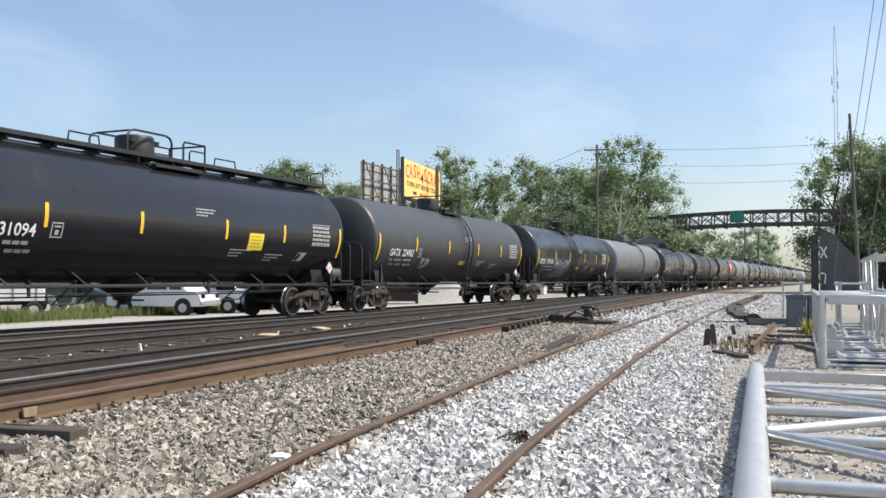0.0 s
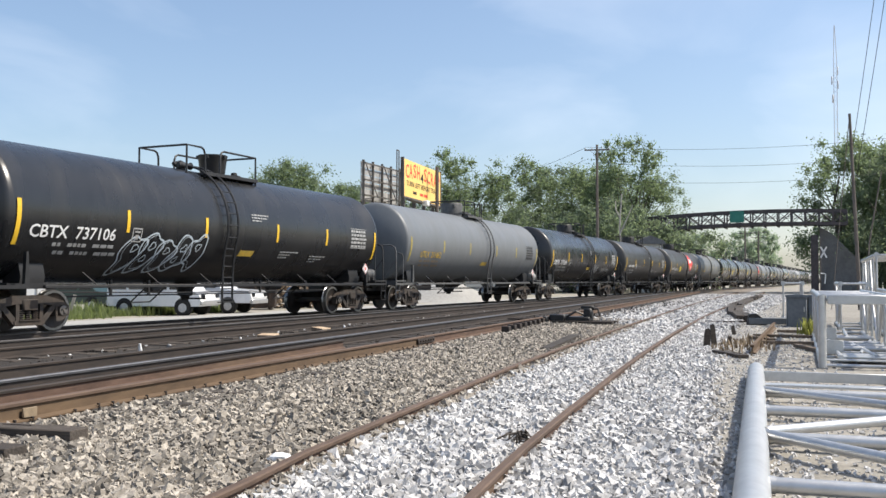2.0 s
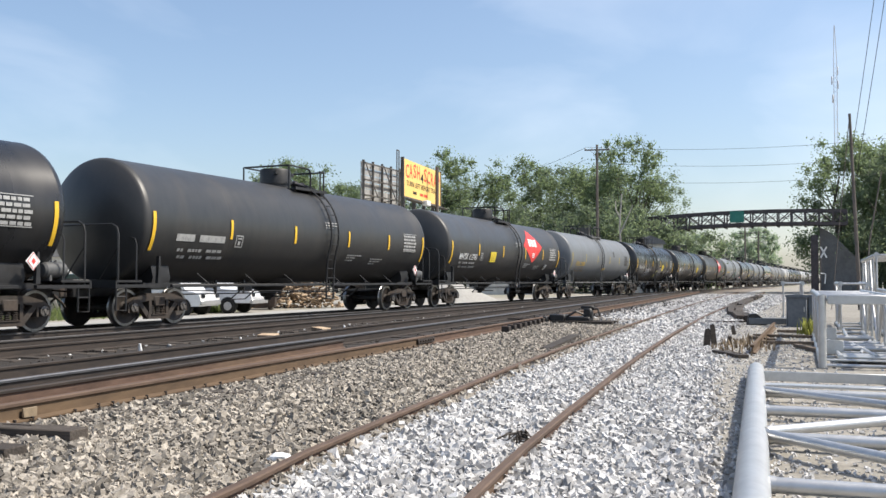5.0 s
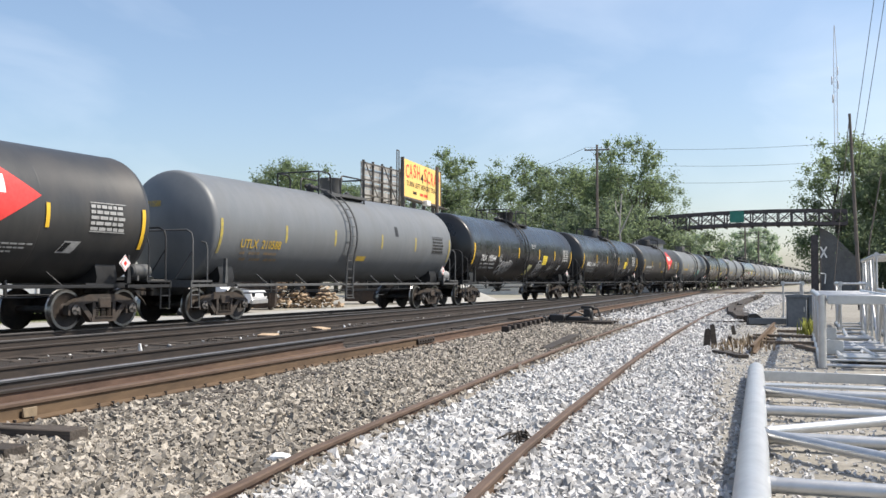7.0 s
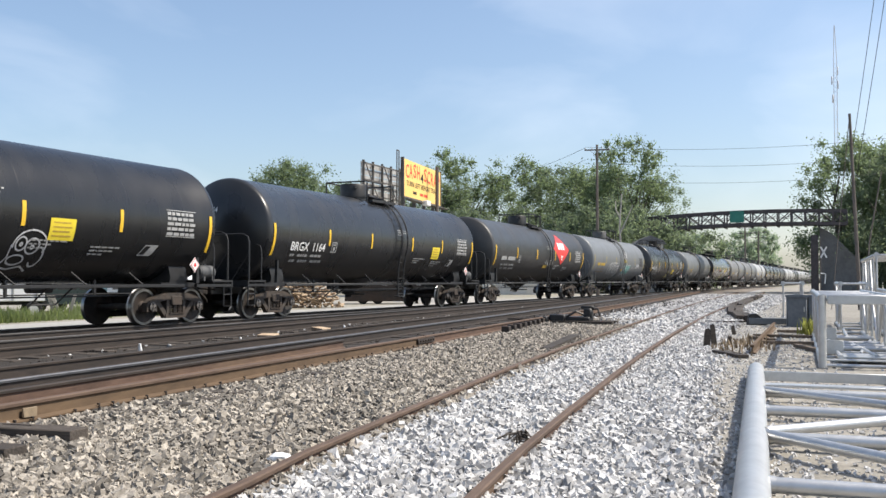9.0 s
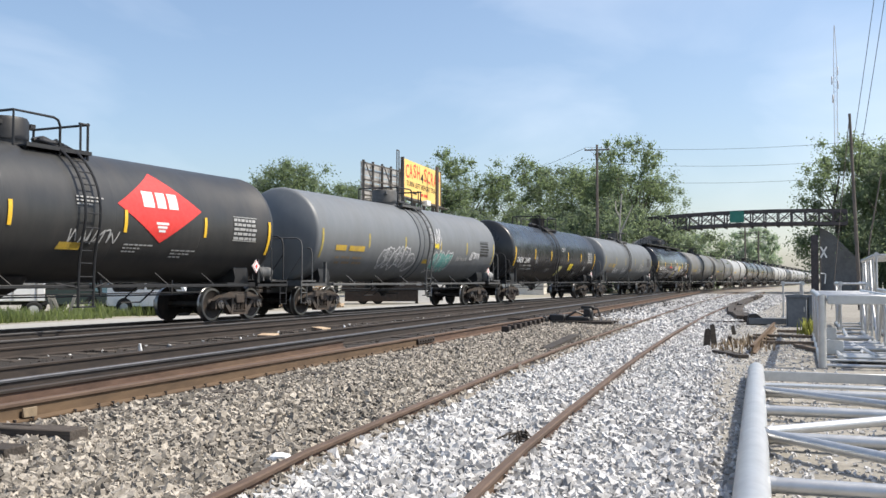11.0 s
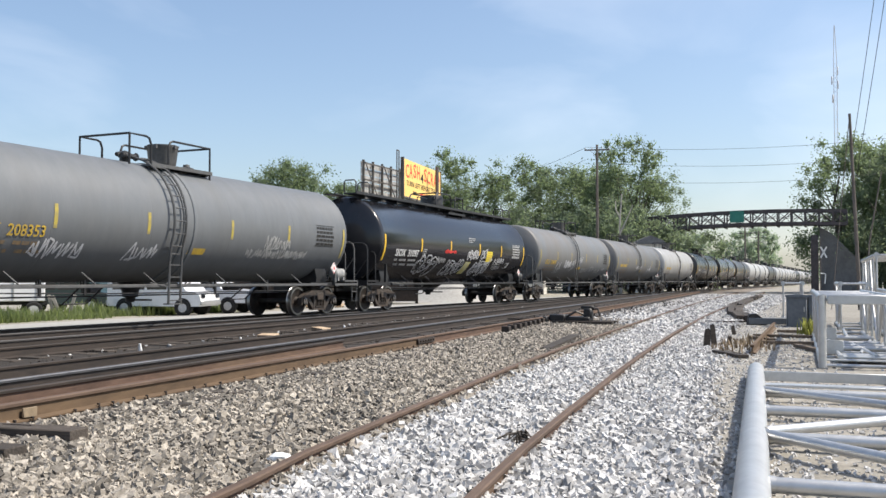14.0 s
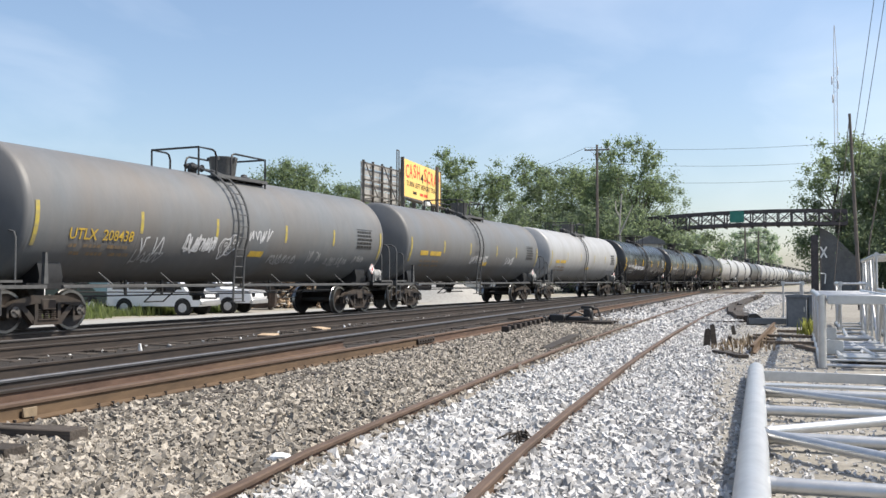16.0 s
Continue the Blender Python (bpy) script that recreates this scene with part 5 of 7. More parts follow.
part("joint_bar", cached("joint_bar", joint_bar, M_DARKRAIL), track_n, "bolted rail joint", pose(n_rail(17.0), 17.0, 0, 0, 0, 4.8))
shape_part("rail_clip", lambda s: s.bevel_box((n_rail(6.35) + 0.05, 6.35, 0.07), (0.03, 0.16, 0.09), 0.008), M_DRY, track_n, "pale clamp on the rail web")


def loose_tie(m, length, label):
    def one(s):
        s.bevel_box((0, 0, 0.09), (length, 0.23, 0.18), 0.015)
        s.box((length * 0.2, 0.05, 0.182), (0.3, 0.05, 0.01))
    t = new("railway_tie", cached("loose_tie_%.1f" % length, one, M_TIE))
    t.matrix_basis = m
    return tagged(t, label, "railway tie", "loose railway ties")


loose_tie(pose(-5.80, 19.25, -0.17, 0, -1, 97), 3.6, "dark creosoted tie lying loose on ballast")
loose_tie(pose(-7.05, 5.75, -0.13, 0, 0, 8), 2.2, "dark tie end protruding from ballast beside rail")
loose_tie(pose(-7.0, 5.0, -0.14, 0, 0, 6), 2.4, "second dark tie end half buried in stone")
loose_tie(pose(-2.2, 18.25, -0.24, 0, 0, -60), 1.2, "short charred tie piece among dry weeds")


def debris():
    s = Shape()
    rnd = random.Random(31)
    for i in range(26):
        a = rnd.uniform(0, 6.28)
        r = abs(rnd.gauss(0, 0.09))
        p = Vector((r * math.cos(a), r * math.sin(a), 0))
        s.tube([p, p + Vector((rnd.uniform(-.06, .06), rnd.uniform(-.06, .06), rnd.uniform(0.04, 0.12))), p + Vector((rnd.uniform(-.12, .12), rnd.uniform(-.12, .12), rnd.uniform(0.02, 0.12)))], 0.014, 4, r2=0.005)
    ob = new("weed_clump", s.mesh("weed_clump", M_TIE))
    ob.matrix_basis = pose(-2.65, 7.63, -0.11)
    tagged(ob, "dark withered weed clump between the siding rails", "weed")


debris()


def slab(name, m, size, material, label, category, group=""):
    ob = new(name, Shape().bevel_box((0, 0, size[2] / 2), size, min(size) * 0.2).mesh(name, material))
    ob.matrix_basis = m
    return tagged(ob, label, category, group)


def rock(name, m, r, material, label):
    bm = bmesh.new()
    bmesh.ops.create_icosphere(bm, subdivisions=2, radius=1.0)
    for v in bm.verts:
        k = 1 + 0.35 * noise.noise(v.co * 1.7 + Vector((r * 31, 2, 5)))
        v.co = Vector((v.co.x * r * 1.3, v.co.y * r, v.co.z * r * 0.65)) * k
    me = bpy.data.meshes.new(name)
    bm.to_mesh(me)
    bm.free()
    me.shade_flat()
    me.materials.append(material)
    ob = new(name, me)
    ob.matrix_basis = m
    return tagged(ob, label, "stone")


rock("white_stone", pose(-4.02, 5.98, -0.06, 0, 0, 30), 0.075, M_WHITESIGN, "large white stone against the siding rail")
slab("tie_plate", pose(-12.27, 17.74, -0.01, 4, 0, 15), (0.42, 0.34, 0.08), M_LOG, "pale timber offcut lying between rails", "timber offcut", "pale offcuts between rails")
slab("tie_plate", pose(-12.83, 20.93, -0.01, 0, 5, -10), (0.40, 0.34, 0.07), M_LOG, "pale timber offcut lying between rails", "timber offcut", "pale offcuts between rails")


def cup(m, label):
    ob = new("paper_cup", Shape().lathe([(0, 0.036), (0.02, 0.042), (0.16, 0.020), (0.16, 0.015), (0.03, 0.032), (0.03, 0.001)], (0, 0, 0), "z", 14).mesh("paper_cup", M_WHITESIGN))
    ob.matrix_basis = m
    tagged(ob, label, "cup", "litter on the track")


cup(pose(-12.0, 13.3, -0.02, 8, 4, 0), "white paper cup upside down on the track bed")
cup(pose(-12.2, 21.1, -0.02, 25, 0, 0), "white paper cup tilted on the track bed")
stick = new("stick", Shape().tube([(0, 0, 0.02), (0.2, -0.36, 0.045), (0.46, -0.75, 0.03), (0.62, -1.05, 0.04)], 0.012, 6, r2=0.007).mesh("stick", M_TIE))
stick.matrix_basis = pose(-5.35, 7.95, -0.05)
tagged(stick, "thin dark stick lying on tan ballast", "stick")


# ---- switch stand and track clutter ----
def switch_machine():
    t = thing("switch_stand", pose(-7.85, 27.7, 0.0, 0, 0, 2), "black oily switch stand on short ties", "switch stand")
    for y in (0.0, 0.7):
        shape_part("base_tie", lambda s, y=y: s.bevel_box((0.15, y, -0.05), (1.95, 0.25, 0.2), 0.02), M_TIE, t)

    def casing(s):
        s.bevel_box((0.0, 0.35, 0.11), (0.75, 0.6, 0.12), 0.03)
        s.bevel_box((0.28, 0.35, 0.28), (0.26, 0.3, 0.3), 0.05)
        s.bevel_box((0.25, 0.35, 0.46), (0.4, 0.16, 0.09), 0.03)
        s.bevel_box((-0.62, 0.2, 0.14), (0.5, 0.5, 0.2), 0.04)
        s.bevel_box((-1.05, -0.1, 0.1), (0.34, 0.3, 0.16), 0.03)

    def lever(s):
        s.tube([(0.2, 0.2, 0.22), (-0.05, 0.1, 0.34), (-0.35, 0.08, 0.16)], 0.035, 6)
        s.tube([(0.36, 0.35, 0.4), (0.58, 0.3, 0.42), (0.66, 0.3, 0.2)], 0.035, 6)
    shape_part("casing", casing, M_BLACKPART, t)
    shape_part("lever", lever, M_BLACKPART, t)
    for y, l in ((0.25, 2.0), (0.48, 2.4)):
        shape_part("throw_rod", lambda s, y=y, l=l: s.tube([(-0.3, y, 0.08), (-l, y + 0.04, 0.06)], 0.032, 6), M_DARKRAIL, t)
    for i in range(9):
        shape_part("slide_chair", lambda s, i=i: s.bevel_box((-0.95 + 0.085 * (6 - i), -5.6 + 0.75 * i, 0.02), (0.22, 0.16, 0.24), 0.02), M_DARKRAIL, t)


switch_machine()


def second_stand():
    t = thing("switch_machine", pose(-2.9, 31.2, -0.12, 0, 0, 12), "low flat grey switch machine with black hood", "switch stand")
    shape_part("case", lambda s: s.bevel_box((0.45, 0, 0.12), (1.5, 0.5, 0.2), 0.03), M_STEELBOX, t)
    shape_part("hood", lambda s: s.prism([(-0.35, 0.0), (0.25, 0.0), (0.15, 0.2), (-0.05, 0.36), (-0.28, 0.34)], -0.22, 0.1, "y"), M_BLACKPART, t)
    shape_part("rod", lambda s: s.tube([(-0.3, 0, 0.1), (-1.6, 0.2, 0.06)], 0.03, 6), M_DARKRAIL, t)


def edging():
    """Old dark ties laid end to end in a curve along the ballast."""
    way = [(34.0, -3.75), (38.0, -4.5), (42.5, -5.1), (49.0, -5.75), (63.0, -6.6), (82.0, -7.5)]
    rnd = random.Random(12)
    y, first = 33.9, True
    while y < 80:
        x, x2 = interp(way, y), interp(way, y + 2.0)
        turn = math.degrees(math.atan2(2.0, x2 - x)) + rnd.uniform(-5, 5)
        for lane in (0.0, 0.32):
            t = new("railway_tie", cached("edging_tie", lambda s: s.bevel_box((0, 0, 0.12), (2.2, 0.27, 0.26), 0.03), M_TIE))
            t.matrix_basis = pose((x + x2) / 2 + lane + rnd.uniform(-0.04, 0.04), y + 1.0, -0.16 + rnd.uniform(-0.02, 0.03), 0, rnd.uniform(-2, 2), turn)
            tagged(t, "dark rotten tie laid as edging on pale ballast", "railway tie", "tie edging")
        y += 2.2


edging()
second_stand()


def spare_rail():
    def one(s):
        prof = rail_profile(0.17)
        m = len(prof)
        v = [(a, y, 0.17 + b) for y in (0.0, 5.4, 10.6) for a, b in prof]
        s.add(v, [(r * m + i, r * m + (i + 1) % m, (r + 1) * m + (i + 1) % m, (r + 1) * m + i) for r in range(2) for i in range(m)] + [tuple(range(m - 1, -1, -1)), tuple(range(2 * m, 3 * m))])
    ob = new("spare_rail", cached("spare_rail", one, M_OCHRE))
    ob.matrix_basis = pose(-1.86, 18.9, -0.13, 0, 0, 2.2)
    tagged(ob, "short rusty rail lying loose on yard dirt", "rail")


spare_rail()


def stake(x, y, h, lean, w=0.1):
    def one(s):
        s.prism([(-w / 2, 0), (w / 2, 0), (w * 0.42, h * 0.9), (w * 0.1, h), (-w * 0.1, h * 0.93), (-w * 0.3, h * 0.97), (-w * 0.45, h * 0.7)], -0.05, 0.05, "y")
    ob = new("timber_stake", cached("stake_%.2f" % h, one, M_TIE, False))
    ob.matrix_basis = pose(x, y, -0.14, lean, lean * 0.5, 20)
    tagged(ob, "splintered weathered timber post standing in ballast", "timber post", "broken timber posts")


stake(-2.95, 20.5, 0.42, 5, 0.13)
stake(-2.82, 20.7, 0.50, -7, 0.11)
stake(-2.62, 21.6, 0.20, 8, 0.09)
stake(-2.95, 25.4, 0.26, -12, 0.09)
for x, y, a, l in ((-1.3, 22.0, 84, 1.5), (-1.5, 24.6, 78, 1.8), (-1.2, 27.0, 82, 1.6), (-2.1, 23.4, 20, 1.2), (-0.9, 20.4, 10, 1.6)):
    def plank(s, l=l):
        s.bevel_box((0, 0, 0.04), (l, 0.16, 0.07), 0.01)
    ob = new("timber_plank", cached("plank_%.1f" % l, plank, M_OLDWOOD))
    ob.matrix_basis = pose(x, y, -0.13, 0, 0, a - 80)
    tagged(ob, "old brown timber plank lying on dirt", "plank", "old planks on the dirt")


def cabinet(m, label):
    t = thing("signal_cabinet", m, label, "cabinet")
    shape_part("body", lambda s: s.bevel_box((0, 0, 0.46), (0.58, 0.55, 0.92), 0.03), M_STEELBOX, t)
    shape_part("lid", lambda s: s.prism([(-0.33, 0.92), (0.33, 0.92), (0.31, 0.99), (0, 1.02), (-0.31, 0.99)], -0.33, 0.33, "y"), M_STEELBOX, t)
    shape_part("handle", lambda s: s.tube([(0.2, -0.3, 0.5), (0.2, -0.34, 0.5), (0.2, -0.34, 0.62), (0.2, -0.3, 0.62)], 0.012, 5), M_ALU, t)
    shape_part("side_box", lambda s: s.bevel_box((0.47, 0.1, 0.50), (0.30, 0.45, 1.0), 0.03), M_STEELBOX, t)


cabinet(pose(-1.70, 30.7, -0.15, 0, 0, 6), "dark grey steel signal cabinet with sloped lid")


# ---- aluminium sign-truss sections ----
def bar(s, a, b, r, n=14):
    s.tube([a, b], r, n)


def flat_truss():
    """The truss panel that lies nearest: chord along local y, rungs to local x."""
    L, W, R1 = 10.95, 1.88, 0.114
    t = thing("aluminium_truss", pose(-0.37, 3.45, -0.02, 0, 0, 5.2), "bright welded aluminium tube truss lying on the ground", "truss", "aluminium truss sections")
    for x in (0.0, W):
        shape_part("chord", lambda s, x=x: s.lathe([(0, R1 - 0.02), (0, R1), (L - 0.02, R1), (L, R1 - 0.01), (L, R1 - 0.03), (L - 0.15, R1 - 0.03)], (x, 0, 0), "y", 28), M_ALU, t)
    shape_part("end_plate", lambda s: s.bevel_box((W / 2, L - 0.85, 0.0), (W - 0.2, 0.05, 0.13), 0.008), M_ALU, t)
    shape_part("end_plate", lambda s: s.bevel_box((W / 2, L - 1.9, -0.01), (W - 0.2, 0.24, 0.03), 0.008), M_ALU, t)
    for y in (1.15, 2.95, 4.85, 6.6, 8.15):
        shape_part("rung", lambda s, y=y: bar(s, (0.10, y, -0.01), (W - 0.10, y, -0.01), 0.053, 16), M_ALU, t)
        for x in (0.0, W):
            shape_part("weld_collar", lambda s, x=x, y=y: s.lathe([(-0.035, 0.058), (0.035, 0.064)] if x else [(-0.035, 0.064), (0.035, 0.058)], (x + (0.11 if x == 0 else -0.11), y, -0.01), "x", 14), M_ALU, t)
    for y0, y1 in ((4.92, 6.5), (4.78, 3.05), (8.1, 6.7), (1.25, 2.87)):
        shape_part("diagonal", lambda s, y0=y0, y1=y1: bar(s, (0.10, y0, 0.03), (W - 0.12, y1, 0.03), 0.046, 14), M_ALU, t)


flat_truss()


def box_truss(m, L, W, H, bays, label, r=0.075):
    """A four-chord box truss with end frames."""
    t = thing("aluminium_truss", m, label, "truss", "aluminium truss sections")
    for x in (0, W):
        for z in (r, H - r):
            shape_part("chord", lambda s, x=x, z=z: bar(s, (x, 0, z), (x, L, z), r, 16), M_ALU, t)
    for i in range(bays + 1):
        y = L * i / bays
        for x in (0, W):
            shape_part("post", lambda s, x=x, y=y: bar(s, (x, y, r), (x, y, H - r), r * 0.5, 10), M_ALU, t)
        for z in (r, H - r):
            shape_part("rung", lambda s, z=z, y=y: bar(s, (0, y, z), (W, y, z), r * 0.5, 10), M_ALU, t)
        if i < bays:
            y2 = L * (i + 1) / bays
            for x in (0, W):
                z0, z1 = (r, H - r) if i % 2 else (H - r, r)
                shape_part("diagonal", lambda s, x=x, y=y, y2=y2, z0=z0, z1=z1: bar(s, (x, y, z0), (x, y2, z1), r * 0.45, 10), M_ALU, t)
            shape_part("diagonal", lambda s, y=y, y2=y2, i=i: bar(s, (0 if i % 2 else W, y, H - r), (W if i % 2 else 0, y2, H - r), r * 0.45, 10), M_ALU, t)
    for y in (0, L):
        for x in (0, W):
            for z in (r, H - r):
                shape_part("flange", lambda s, x=x, y=y, z=z: s.lathe([(-0.02, r * 1.3), (0.02, r * 1.3)], (x, y, z), "y", 16), M_ALU, t)
    return t


FIRST = box_truss(pose(-0.52, 16.4, -0.15, 0, 0, 3.0), 10.5, 1.2, 1.20, 6, "aluminium box truss section resting on the ground", 0.06)
box_truss(pose(1.0, 17.5, -0.15, 0, 0, 2.0), 12.0, 1.25, 1.22, 7, "second aluminium box truss section beside the first", 0.06)
box_truss(pose(0.55, 30.0, -0.15, 0, 0, 2.0), 9.0, 1.5, 2.25, 5, "tall aluminium box truss section standing in the yard", 0.065)
for y in (0.5, 2.4, 5.0, 7.6):
    shape_part("cross_plate", lambda s, y=y: s.box((0.6, y, 0.115), (1.1, 0.22, 0.02)), M_ALU, FIRST)
for x in (0.0, 1.2):
    shape_part("end_post", lambda s, x=x: s.tube([(x, -0.06, 0.02), (x, -0.06, 1.2)], 0.062, 16), M_ALU, FIRST)
shape_part("end_beam", lambda s: s.bevel_box((0.6, -0.06, 1.13), (1.05, 0.12, 0.15), 0.02), M_ALU, FIRST)
for y in (2.6, 3.3, 4.2, 6.0):
    shape_part("cross_bar", lambda s, y=y: bar(s, (0.03, y, 0.16), (1.17, y + 0.12, 0.16), 0.05, 12), M_ALU, FIRST)
shape_part("cross_plate", lambda s: s.bevel_box((0.72, 1.15, 0.14), (0.8, 0.9, 0.03), 0.008), M_ALU, FIRST)
for y, z in ((1.75, 0.24), (5.2, 0.30)):
    shape_part("gusset_plate", lambda s, y=y, z=z: s.bevel_box((0.24, y, z), (0.30, 0.03, 0.26), 0.006), M_ALU, FIRST)
for i, (x, y, z, a, l) in enumerate(((-0.25, 17.0, -0.02, 4, 5.2), (0.05, 18.2, -0.02, -3, 4.0), (0.3, 17.4, -0.02, 7, 3.2), (0.45, 20.6, -0.02, -5, 6.0), (-0.2, 22.8, -0.02, 2, 3.6))):
    ob = new("loose_tube", cached("loose_tube_%d" % i, lambda s, l=l, i=i: s.lathe([(0, 0.03), (0, 0.035), (l, 0.035), (l, 0.03)] if i % 2 else [(0, 0.035), (0, 0.045), (l, 0.045), (l, 0.035)], (0, 0, 0), "y", 12), M_ALU))
    ob.matrix_basis = pose(x, y, z + (0.015 if i % 2 == 0 else 0.005), 0, 0, a)
    tagged(ob, "loose aluminium tube lying inside the truss", "tube", "loose aluminium tubes")
box_truss(pose(-0.42, 29.2, -0.15, 0, 0, 3.0), 3.5, 0.72, 1.40, 2, "short upright aluminium truss section beside the pole", 0.055)
box_truss(pose(-2.28, 33.6, -0.15, 0, 0, 4.0), 4.0, 0.62, 1.40, 3, "short aluminium truss section by the cabinet", 0.055)


# ---- behind the train ----
def wheel_mesh(s):
    s.lathe([(-0.03, 0.17), (-0.11, 0.18), (-0.11, 0.29), (-0.08, 0.32), (0.08, 0.32), (0.11, 0.29), (0.11, 0.19), (0.03, 0.17)], (0, 0, 0), "x", 24, 0)
    s.lathe([(0.105, 0.185), (0.09, 0.17), (0.07, 0.08), (0.10, 0.07), (0.105, 0.002)], (0, 0, 0), "x", 20, 1)
    s.lathe([(-0.105, 0.185), (-0.09, 0.17), (-0.07, 0.08), (-0.10, 0.002)], (0, 0, 0), "x", 20, 1)


def vehicle(name, m, label, category, profile, width, glass, axles, paint, bumper):
    """A road vehicle: side profile in (length, height) swept over its width, with windows, wheels and lights."""
    t = thing(name, m, label, category)
    h = width / 2

    def body(s):
        n = len(profile)
        rings = []
        for x, k in ((-h, 0.94), (-h + 0.08, 1.0), (h - 0.08, 1.0), (h, 0.94)):
            rings.append([(x, a * (1 if k == 1 else 0.995), 0.35 + (b - 0.35) * (1 if k == 1 or b < 0.8 else 0.985)) for a, b in profile])
        for r in range(3):
            s.add(rings[r] + rings[r + 1], [(i, (i + 1) % n, n + (i + 1) % n, n + i) for i in range(n)])
        s.add(rings[0], [tuple(range(n))])
        s.add(rings[3], [tuple(range(n))])
    shape_part("body", body, paint, t)
    for poly in glass:
        for x in (-h - 0.004, h - 0.016):
            shape_part("side_window", lambda s, x=x, poly=poly: s.prism(poly, x, x + 0.02), M_GLASS, t)
    for y in axles:
        for x in (-h + 0.12, h - 0.12):
            part("wheel", cached("road_wheel", wheel_mesh, [M_TYRE, M_HUB]), t, at=pose(x * (h - 0.08) / (h - 0.12), y, 0.32))
            shape_part("wheel_arch", lambda s, x=x, y=y: s.lathe([(-0.124, 0.37), (0.124, 0.37)], (x, y, 0.35), "x", 24), M_TYRE, t)
    for y, l in bumper:
        shape_part("bumper", lambda s, y=y: s.bevel_box((0, y, 0.52), (width * 0.98, 0.14, 0.2), 0.04), M_SILVER, t)
    front = bumper[0][0]
    for x in (-h + 0.25, h - 0.25):
        shape_part("headlight", lambda s, x=x: s.bevel_box((x, front - 0.0, 0.80), (0.3, 0.06, 0.16), 0.02), M_GLASS, t)
    return t


VAN = [(2.75, 0.42), (2.82, 0.75), (2.70, 1.02), (1.95, 1.14), (1.25, 1.92), (1.0, 2.02), (-2.6, 2.02), (-2.78, 1.9), (-2.85, 0.9), (-2.8, 0.42)]
VANGLASS = [[(1.72, 1.18), (1.2, 1.78), (0.95, 1.78), (0.95, 1.18)], [(0.8, 1.18), (0.8, 1.78), (-0.4, 1.78), (-0.4, 1.18)], [(-0.55, 1.18), (-0.55, 1.78), (-1.5, 1.78), (-1.5, 1.18)], [(-1.65, 1.18), (-1.65, 1.78), (-2.5, 1.78), (-2.5, 1.18)]]
PICKUP = [(2.7, 0.45), (2.8, 0.7), (2.7, 1.0), (1.4, 1.08), (0.85, 1.68), (0.6, 1.74), (-0.55, 1.74), (-0.75, 1.65), (-0.85, 1.08), (-2.7, 1.06), (-2.75, 0.5)]
PICKGLASS = [[(1.15, 1.12), (0.78, 1.6), (0.15, 1.6), (0.15, 1.12)], [(0.05, 1.12), (0.05, 1.6), (-0.55, 1.6), (-0.62, 1.12)]]
vehicle("minivan", pose(-26.62, 30.9, -0.15, 0, 0, -77), "white minivan parked on weedy gravel behind the tracks", "van", [(a * 0.74, b * 0.9) for a, b in VAN], 1.85, [[(a * 0.74, b * 0.9) for a, b in g] for g in VANGLASS], (1.30, -1.30), M_WHITEPAINT, ((2.08, 0), (-2.1, 0)))
vehicle("pickup_truck", pose(-27.0, 33.75, -0.15, 0, 0, -76), "white pickup truck parked beside the van", "pickup truck", PICKUP, 1.9, PICKGLASS, (1.7, -1.7), M_WHITEPAINT, ((2.78, 0), (-2.75, 0)))
vehicle("estate_car", pose(-33.0, 32.3, -0.15, 0, 0, -78), "dark green estate car parked behind the weeds", "car", [(a * 0.8, b * 0.86) for a, b in VAN], 1.8, [[(a * 0.8, b * 0.86) for a, b in g] for g in VANGLASS], (1.4, -1.4), M_DARKGREEN, ((2.26, 0), (-2.28, 0)))


def waste_container():
    t = thing("waste_container", pose(-27.3, 38.4, -0.15, 0, 0, 31), "dark rusty open steel waste container on gravel", "container")
    shape_part("body", lambda s: s.prism([(-0.95, 0.12), (0.95, 0.12), (1.05, 1.75), (0.97, 1.75), (0.9, 0.2), (-0.9, 0.2), (-0.97, 1.75), (-1.05, 1.75)], -0.75, 0.75, "y"), M_BIN, t)
    for y in (-0.77, 0.77):
        shape_part("end_wall", lambda s, y=y: s.prism([(-0.94, 0.13), (0.94, 0.13), (1.04, 1.74), (-1.04, 1.74)], y - 0.03, y + 0.03, "y"), M_BIN, t)
    for x in (-0.7, 0.0, 0.7):
        shape_part("rib", lambda s, x=x: s.bevel_box((x, -0.83, 0.95), (0.08, 0.06, 1.5), 0.01), M_BIN, t)
    for x in (-0.7, 0.7):
        shape_part("skid", lambda s, x=x: s.box((x, 0, 0.06), (0.12, 1.5, 0.12)), M_BIN, t)


waste_container()


